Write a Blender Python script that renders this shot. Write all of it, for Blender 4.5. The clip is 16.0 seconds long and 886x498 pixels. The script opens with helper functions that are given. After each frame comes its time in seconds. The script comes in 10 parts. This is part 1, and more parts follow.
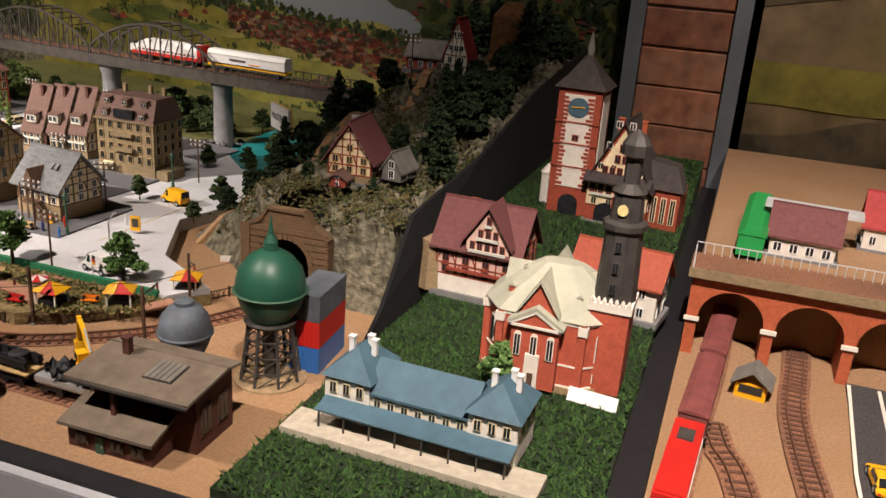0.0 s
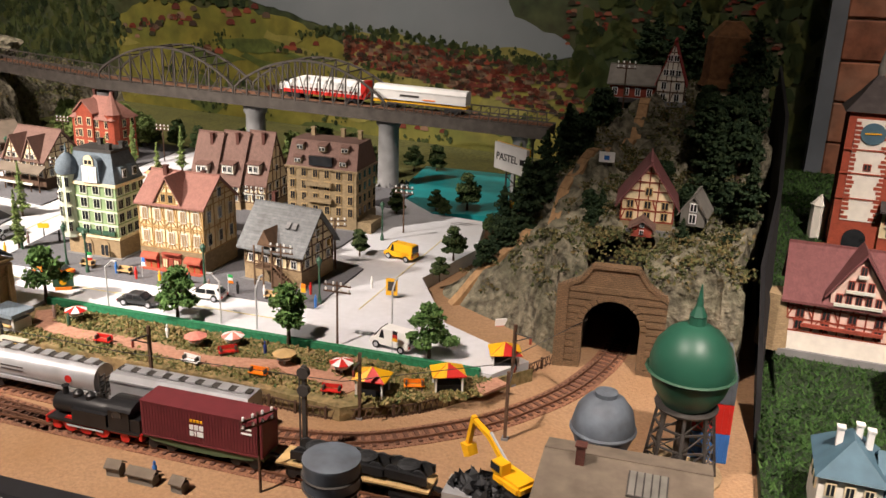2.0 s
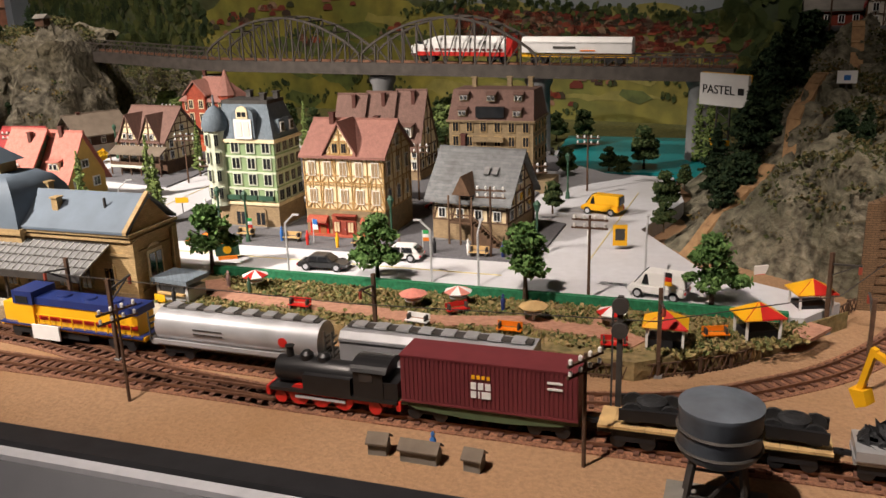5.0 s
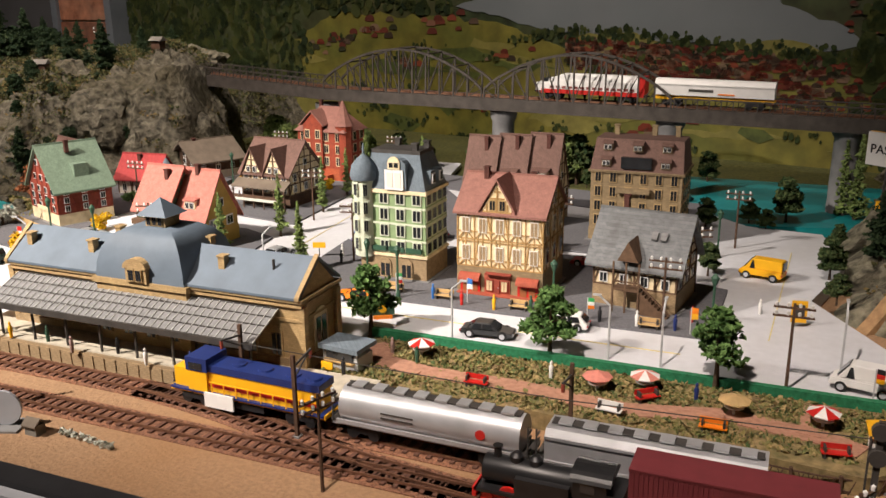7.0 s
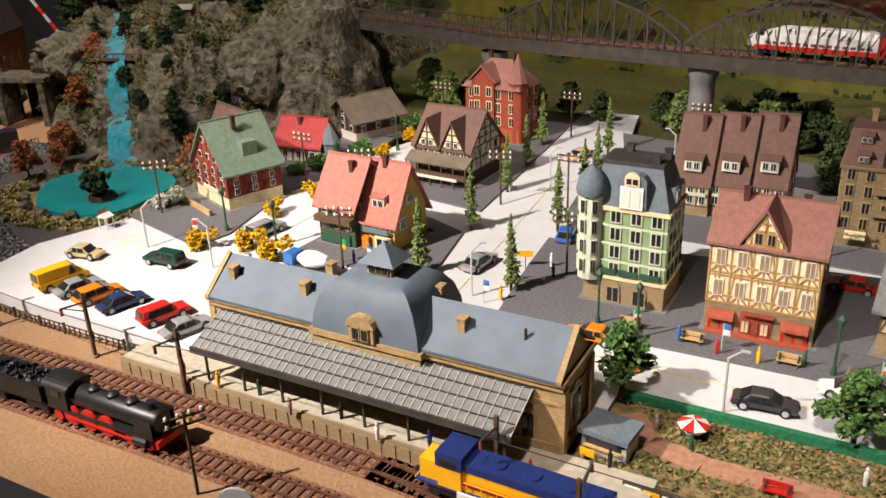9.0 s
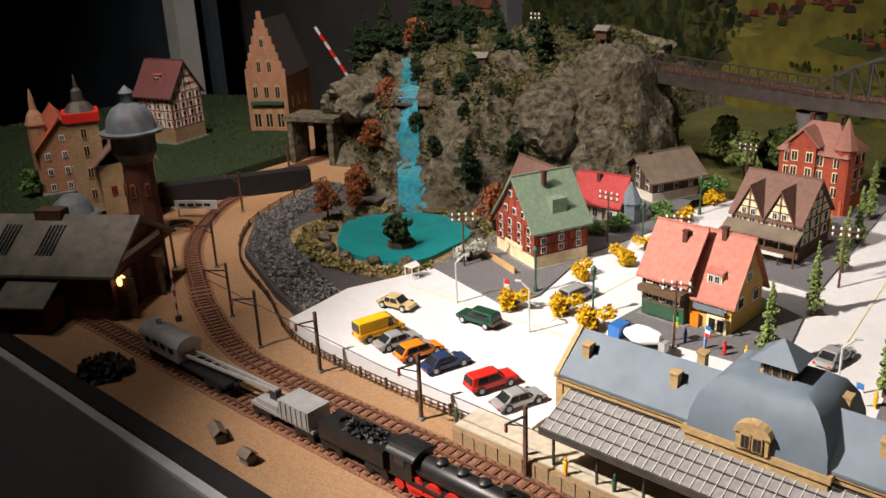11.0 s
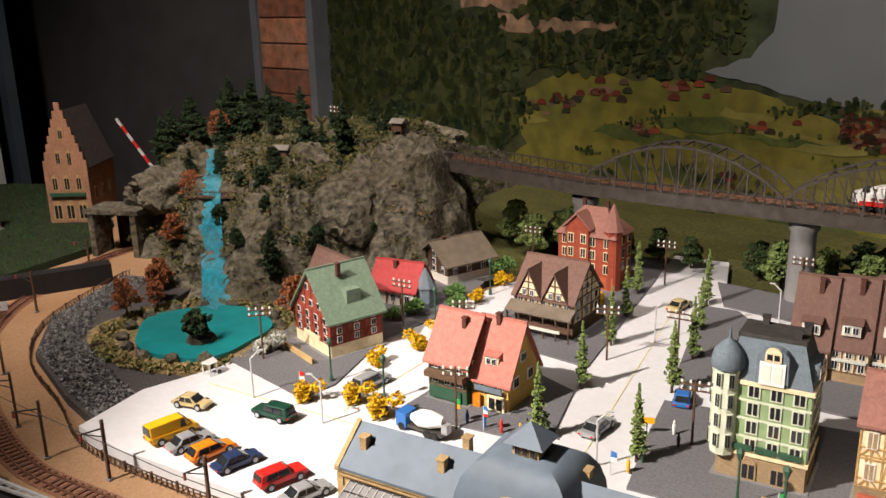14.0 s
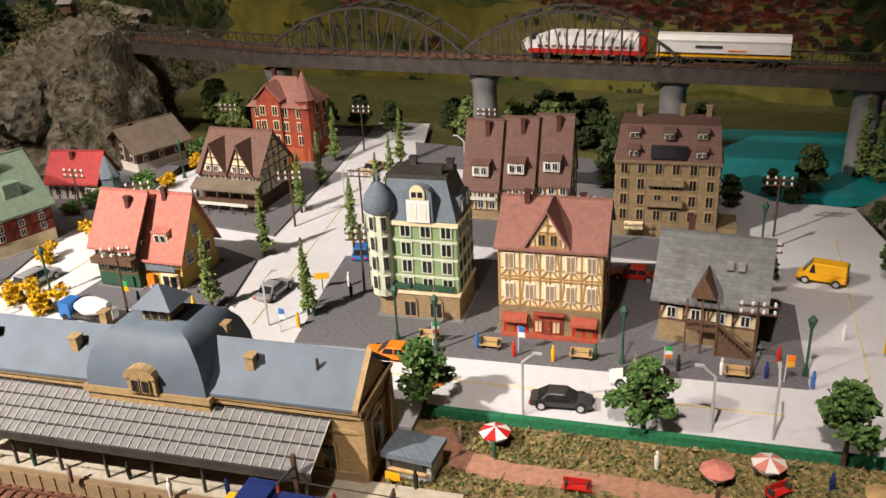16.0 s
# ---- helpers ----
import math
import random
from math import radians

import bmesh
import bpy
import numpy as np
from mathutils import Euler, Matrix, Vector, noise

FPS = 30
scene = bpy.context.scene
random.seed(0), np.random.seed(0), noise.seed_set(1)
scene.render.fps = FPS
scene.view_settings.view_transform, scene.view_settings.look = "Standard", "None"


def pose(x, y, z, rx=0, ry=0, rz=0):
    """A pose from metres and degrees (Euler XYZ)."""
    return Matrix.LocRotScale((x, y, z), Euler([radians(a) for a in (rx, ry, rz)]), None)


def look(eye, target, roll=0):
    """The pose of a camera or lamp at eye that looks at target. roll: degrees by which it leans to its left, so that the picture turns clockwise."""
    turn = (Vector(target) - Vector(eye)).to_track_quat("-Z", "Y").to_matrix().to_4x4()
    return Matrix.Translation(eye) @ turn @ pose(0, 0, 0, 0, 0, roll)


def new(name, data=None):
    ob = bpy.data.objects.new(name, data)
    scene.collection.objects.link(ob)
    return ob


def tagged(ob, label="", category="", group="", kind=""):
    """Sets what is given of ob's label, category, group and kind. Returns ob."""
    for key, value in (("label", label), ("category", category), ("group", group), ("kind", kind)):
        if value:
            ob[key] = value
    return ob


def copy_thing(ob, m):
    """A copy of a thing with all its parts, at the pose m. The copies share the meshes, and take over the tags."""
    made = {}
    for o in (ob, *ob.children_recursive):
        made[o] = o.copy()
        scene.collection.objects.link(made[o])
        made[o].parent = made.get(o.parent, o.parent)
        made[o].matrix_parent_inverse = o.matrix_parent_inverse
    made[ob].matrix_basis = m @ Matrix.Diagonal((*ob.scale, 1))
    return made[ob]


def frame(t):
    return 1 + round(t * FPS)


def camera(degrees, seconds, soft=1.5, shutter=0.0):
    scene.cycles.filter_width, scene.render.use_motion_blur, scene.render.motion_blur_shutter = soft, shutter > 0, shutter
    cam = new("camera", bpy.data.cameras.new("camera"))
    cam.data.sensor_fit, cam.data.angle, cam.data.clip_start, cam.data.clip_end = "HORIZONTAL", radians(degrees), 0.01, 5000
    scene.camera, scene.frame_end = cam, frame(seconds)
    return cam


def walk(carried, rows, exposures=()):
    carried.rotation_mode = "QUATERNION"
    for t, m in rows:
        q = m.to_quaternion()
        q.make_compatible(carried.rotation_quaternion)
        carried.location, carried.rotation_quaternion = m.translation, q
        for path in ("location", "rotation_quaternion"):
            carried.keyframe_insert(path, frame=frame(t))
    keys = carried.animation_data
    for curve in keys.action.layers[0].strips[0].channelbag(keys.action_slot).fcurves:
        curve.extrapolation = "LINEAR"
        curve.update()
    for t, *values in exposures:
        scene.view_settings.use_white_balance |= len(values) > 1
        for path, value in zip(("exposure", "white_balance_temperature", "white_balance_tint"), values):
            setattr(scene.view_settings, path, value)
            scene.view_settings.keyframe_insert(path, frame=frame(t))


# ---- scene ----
# Plan units are turned into metres by S (a 40 ft container at 1:87 is 0.14 m long).
S = 1.35
cam = camera(54.2, 16.0, soft=1.5)
PATH = [
    (0, (0.103, -0.03, 0.351), (-0.492, 1.756, -0.324), 4.2),
    (0.5, (0.0, -0.034, 0.357), (-0.548, 1.768, -0.317), 3.7),
    (1, (-0.095, -0.042, 0.349), (-0.598, 1.776, -0.317), 2.9),
    (1.5, (-0.173, -0.049, 0.34), (-0.708, 1.763, -0.316), 2.7),
    (2, (-0.252, -0.026, 0.334), (-0.794, 1.792, -0.297), 2.0),
    (2.5, (-0.285, 0.003, 0.31), (-0.781, 1.844, -0.295), 1.5),
    (3, (-0.309, 0.018, 0.28), (-0.77, 1.879, -0.288), 1.0),
    (3.5, (-0.345, 0.031, 0.252), (-0.814, 1.903, -0.273), 1.1),
    (4, (-0.383, 0.04, 0.235), (-0.9, 1.897, -0.296), 0.3),
    (4.5, (-0.411, 0.04, 0.222), (-0.984, 1.875, -0.333), -1.4),
    (5, (-0.447, 0.041, 0.215), (-1.084, 1.85, -0.351), -1.8),
    (5.2, (-0.461, 0.041, 0.217), (-1.127, 1.839, -0.351), -1.8),
    (7.3, (-0.569, 0.052, 0.265), (-1.321, 1.821, -0.289), -0.8),
    (7.5, (-0.582, 0.065, 0.27), (-1.345, 1.827, -0.29), -1.1),
    (8, (-0.613, 0.099, 0.288), (-1.419, 1.816, -0.345), -1.6),
    (8.5, (-0.653, 0.126, 0.326), (-1.519, 1.764, -0.427), -1.6),
    (9, (-0.714, 0.123, 0.34), (-1.606, 1.721, -0.465), -2.1),
    (9.5, (-0.775, 0.109, 0.339), (-1.756, 1.65, -0.476), -2.2),
    (10, (-0.821, 0.106, 0.338), (-1.927, 1.561, -0.473), -1.5),
    (10.2, (-0.831, 0.106, 0.337), (-1.987, 1.527, -0.465), -1.6),
    (12.3, (-0.853, 0.1, 0.376), (-2.18, 1.499, -0.154), -1.4),
    (12.5, (-0.85, 0.1, 0.379), (-2.158, 1.523, -0.135), -1.4),
    (13, (-0.834, 0.101, 0.385), (-2.061, 1.6, -0.112), -1.1),
    (13.5, (-0.819, 0.105, 0.386), (-1.949, 1.674, -0.125), -1.1),
    (14, (-0.792, 0.107, 0.38), (-1.789, 1.747, -0.182), -1.4),
    (14.5, (-0.765, 0.117, 0.367), (-1.631, 1.805, -0.266), -1.2),
    (15, (-0.74, 0.13, 0.354), (-1.503, 1.837, -0.355), -1.6),
    (15.5, (-0.714, 0.143, 0.345), (-1.352, 1.875, -0.425), -2.4),
    (16, (-0.698, 0.149, 0.341), (-1.214, 1.908, -0.46), -2.8),
]
walk(cam, [(t, look(Vector(eye) * S, Vector(target) * S, roll)) for t, eye, target, roll in PATH],
     [(0.0, 0.5), (0.7, 0.78), (1.5, 0.76), (3.0, 0.6), (4.0, 0.58), (5.2, 0.28), (7.5, 0.19), (8.5, 0.08), (10.2, 0.06), (12.5, 0.1), (14.0, 0.12), (16.0, 0.02)])

# ---- light: a dark exhibition room lit by unseen, added spots ----
world = bpy.data.worlds.new("room")
world.use_nodes = True
world.node_tree.nodes["Background"].inputs[0].default_value = (0.9, 0.79, 0.73, 1)
world.node_tree.nodes["Background"].inputs[1].default_value = 0.18
scene.world = world
scene.view_settings.exposure = 0.0


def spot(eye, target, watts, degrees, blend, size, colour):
    lamp = bpy.data.lights.new("unseen_spot", "SPOT")
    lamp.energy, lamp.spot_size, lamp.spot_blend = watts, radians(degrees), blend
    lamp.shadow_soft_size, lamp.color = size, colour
    ob = new("unseen_spot", lamp)
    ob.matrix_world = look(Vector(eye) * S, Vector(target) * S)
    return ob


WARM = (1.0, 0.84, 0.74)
# unseen main spot, set by the fall of the shadows on the street
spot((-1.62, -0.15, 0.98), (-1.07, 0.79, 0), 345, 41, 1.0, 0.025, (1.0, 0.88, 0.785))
# unseen spots added to brighten the other regions, no known fixtures
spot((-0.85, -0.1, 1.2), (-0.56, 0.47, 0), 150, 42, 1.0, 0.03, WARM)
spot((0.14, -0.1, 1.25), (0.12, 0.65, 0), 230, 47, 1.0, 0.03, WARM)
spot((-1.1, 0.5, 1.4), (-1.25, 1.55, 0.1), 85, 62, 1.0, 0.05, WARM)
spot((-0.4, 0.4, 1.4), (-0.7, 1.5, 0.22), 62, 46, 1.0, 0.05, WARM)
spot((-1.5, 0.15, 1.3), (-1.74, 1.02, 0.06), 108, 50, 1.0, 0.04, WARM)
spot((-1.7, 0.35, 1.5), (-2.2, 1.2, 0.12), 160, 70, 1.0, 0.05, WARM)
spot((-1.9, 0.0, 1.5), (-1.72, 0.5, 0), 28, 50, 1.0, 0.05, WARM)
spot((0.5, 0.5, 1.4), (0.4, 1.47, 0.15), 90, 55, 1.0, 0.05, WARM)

# ---- materials ----


def mat(name, colour, rough=0.75, metal=0.0, vary=0.25, grain=60.0, bump=0.15, stain=9.0, tint=None, spec=0.4, deep=0.004):
    """A surface with grain at one scale and stains at another; tint is the colour of the stains."""
    m = bpy.data.materials.new(name)
    m.use_nodes = True
    t = m.node_tree
    b = t.nodes["Principled BSDF"]
    b.inputs["Roughness"].default_value, b.inputs["Metallic"].default_value = rough, metal
    b.inputs["Specular IOR Level"].default_value = spec
    co = t.nodes.new("ShaderNodeTexCoord")
    fine, wide = t.nodes.new("ShaderNodeTexNoise"), t.nodes.new("ShaderNodeTexNoise")
    for n, s in ((fine, grain), (wide, stain)):
        n.inputs["Scale"].default_value, n.inputs["Detail"].default_value = s, 5.0
        t.links.new(co.outputs["Object"], n.inputs["Vector"])
    r1, r2 = t.nodes.new("ShaderNodeValToRGB"), t.nodes.new("ShaderNodeValToRGB")
    c = Vector(colour)
    lo, hi = c * (1 - vary), c * (1 + vary)
    r1.color_ramp.elements[0].position, r1.color_ramp.elements[1].position = 0.3, 0.7
    r1.color_ramp.elements[0].color, r1.color_ramp.elements[1].color = (*lo, 1), (*hi, 1)
    r2.color_ramp.elements[0].position, r2.color_ramp.elements[1].position = 0.42, 0.72
    r2.color_ramp.elements[0].color, r2.color_ramp.elements[1].color = (0, 0, 0, 1), (1, 1, 1, 1)
    mix = t.nodes.new("ShaderNodeMix")
    mix.data_type = "RGBA"
    t.links.new(fine.outputs[0], r1.inputs[0])
    t.links.new(wide.outputs[0], r2.inputs[0])
    amount = t.nodes.new("ShaderNodeMath")
    amount.operation = "MULTIPLY"
    amount.inputs[1].default_value = 0.6 if tint else vary
    t.links.new(r2.outputs[0], amount.inputs[0])
    t.links.new(amount.outputs[0], mix.inputs[0])
    t.links.new(r1.outputs[0], mix.inputs[6])
    mix.inputs[7].default_value = (*(tint or c * 0.6), 1)
    t.links.new(mix.outputs[2], b.inputs["Base Color"])
    if bump:
        bp = t.nodes.new("ShaderNodeBump")
        bp.inputs["Strength"].default_value, bp.inputs["Distance"].default_value = bump, deep
        t.links.new(fine.outputs[0], bp.inputs["Height"])
        t.links.new(bp.outputs[0], b.inputs["Normal"])
    return m


def tiled(name, colour, along=260.0, mortar=0.6, vary=0.13, rough=0.8, bw=0.5, bh=0.25, dirt=None):
    """Tiles or bricks too small to pick apart: courses by a brick texture over all three directions."""
    m = mat(name, colour, rough, vary=vary, grain=140, stain=22, tint=dirt)
    t = m.node_tree
    b = t.nodes["Principled BSDF"]
    co, geo = t.nodes.new("ShaderNodeTexCoord"), t.nodes.new("ShaderNodeNewGeometry")
    sep, com, add = t.nodes.new("ShaderNodeSeparateXYZ"), t.nodes.new("ShaderNodeCombineXYZ"), t.nodes.new("ShaderNodeMath")
    t.links.new(co.outputs["Object"], sep.inputs[0])
    t.links.new(sep.outputs[0], add.inputs[0])
    t.links.new(sep.outputs[1], add.inputs[1])
    t.links.new(add.outputs[0], com.inputs[0])
    t.links.new(sep.outputs[2], com.inputs[1])
    br = t.nodes.new("ShaderNodeTexBrick")
    br.inputs["Scale"].default_value, br.inputs["Mortar Size"].default_value = along, 0.02
    br.inputs["Brick Width"].default_value, br.inputs["Row Height"].default_value = bw, bh
    br.inputs["Color1"].default_value, br.inputs["Color2"].default_value = (1, 1, 1, 1), (0.78, 0.78, 0.78, 1)
    br.inputs["Mortar"].default_value = (mortar, mortar, mortar, 1)
    t.links.new(com.outputs[0], br.inputs["Vector"])
    mul = t.nodes.new("ShaderNodeMix")
    mul.data_type, mul.blend_type = "RGBA", "MULTIPLY"
    mul.inputs[0].default_value = 1.0
    old = b.inputs["Base Color"].links[0].from_socket
    t.links.new(old, mul.inputs[6])
    t.links.new(br.outputs[0], mul.inputs[7])
    t.links.new(mul.outputs[2], b.inputs["Base Color"])
    return m


def leafy(name, colours, rough=0.85):
    """Foliage: each clump takes its own shade."""
    m = bpy.data.materials.new(name)
    m.use_nodes = True
    t = m.node_tree
    b = t.nodes["Principled BSDF"]
    b.inputs["Roughness"].default_value, b.inputs["Specular IOR Level"].default_value = rough, 0.2
    geo, ramp = t.nodes.new("ShaderNodeNewGeometry"), t.nodes.new("ShaderNodeValToRGB")
    while len(ramp.color_ramp.elements) < len(colours):
        ramp.color_ramp.elements.new(0.5)
    for i, c in enumerate(colours):
        e = ramp.color_ramp.elements[i]
        e.position, e.color = i / max(1, len(colours) - 1), (*c, 1)
    t.links.new(geo.outputs["Random Per Island"], ramp.inputs[0])
    t.links.new(ramp.outputs[0], b.inputs["Base Color"])
    return m


def glow(name, colour, strength):
    m = bpy.data.materials.new(name)
    m.use_nodes = True
    b = m.node_tree.nodes["Principled BSDF"]
    b.inputs["Base Color"].default_value = (*colour, 1)
    b.inputs["Emission Color"].default_value, b.inputs["Emission Strength"].default_value = (*colour, 1), strength
    return m


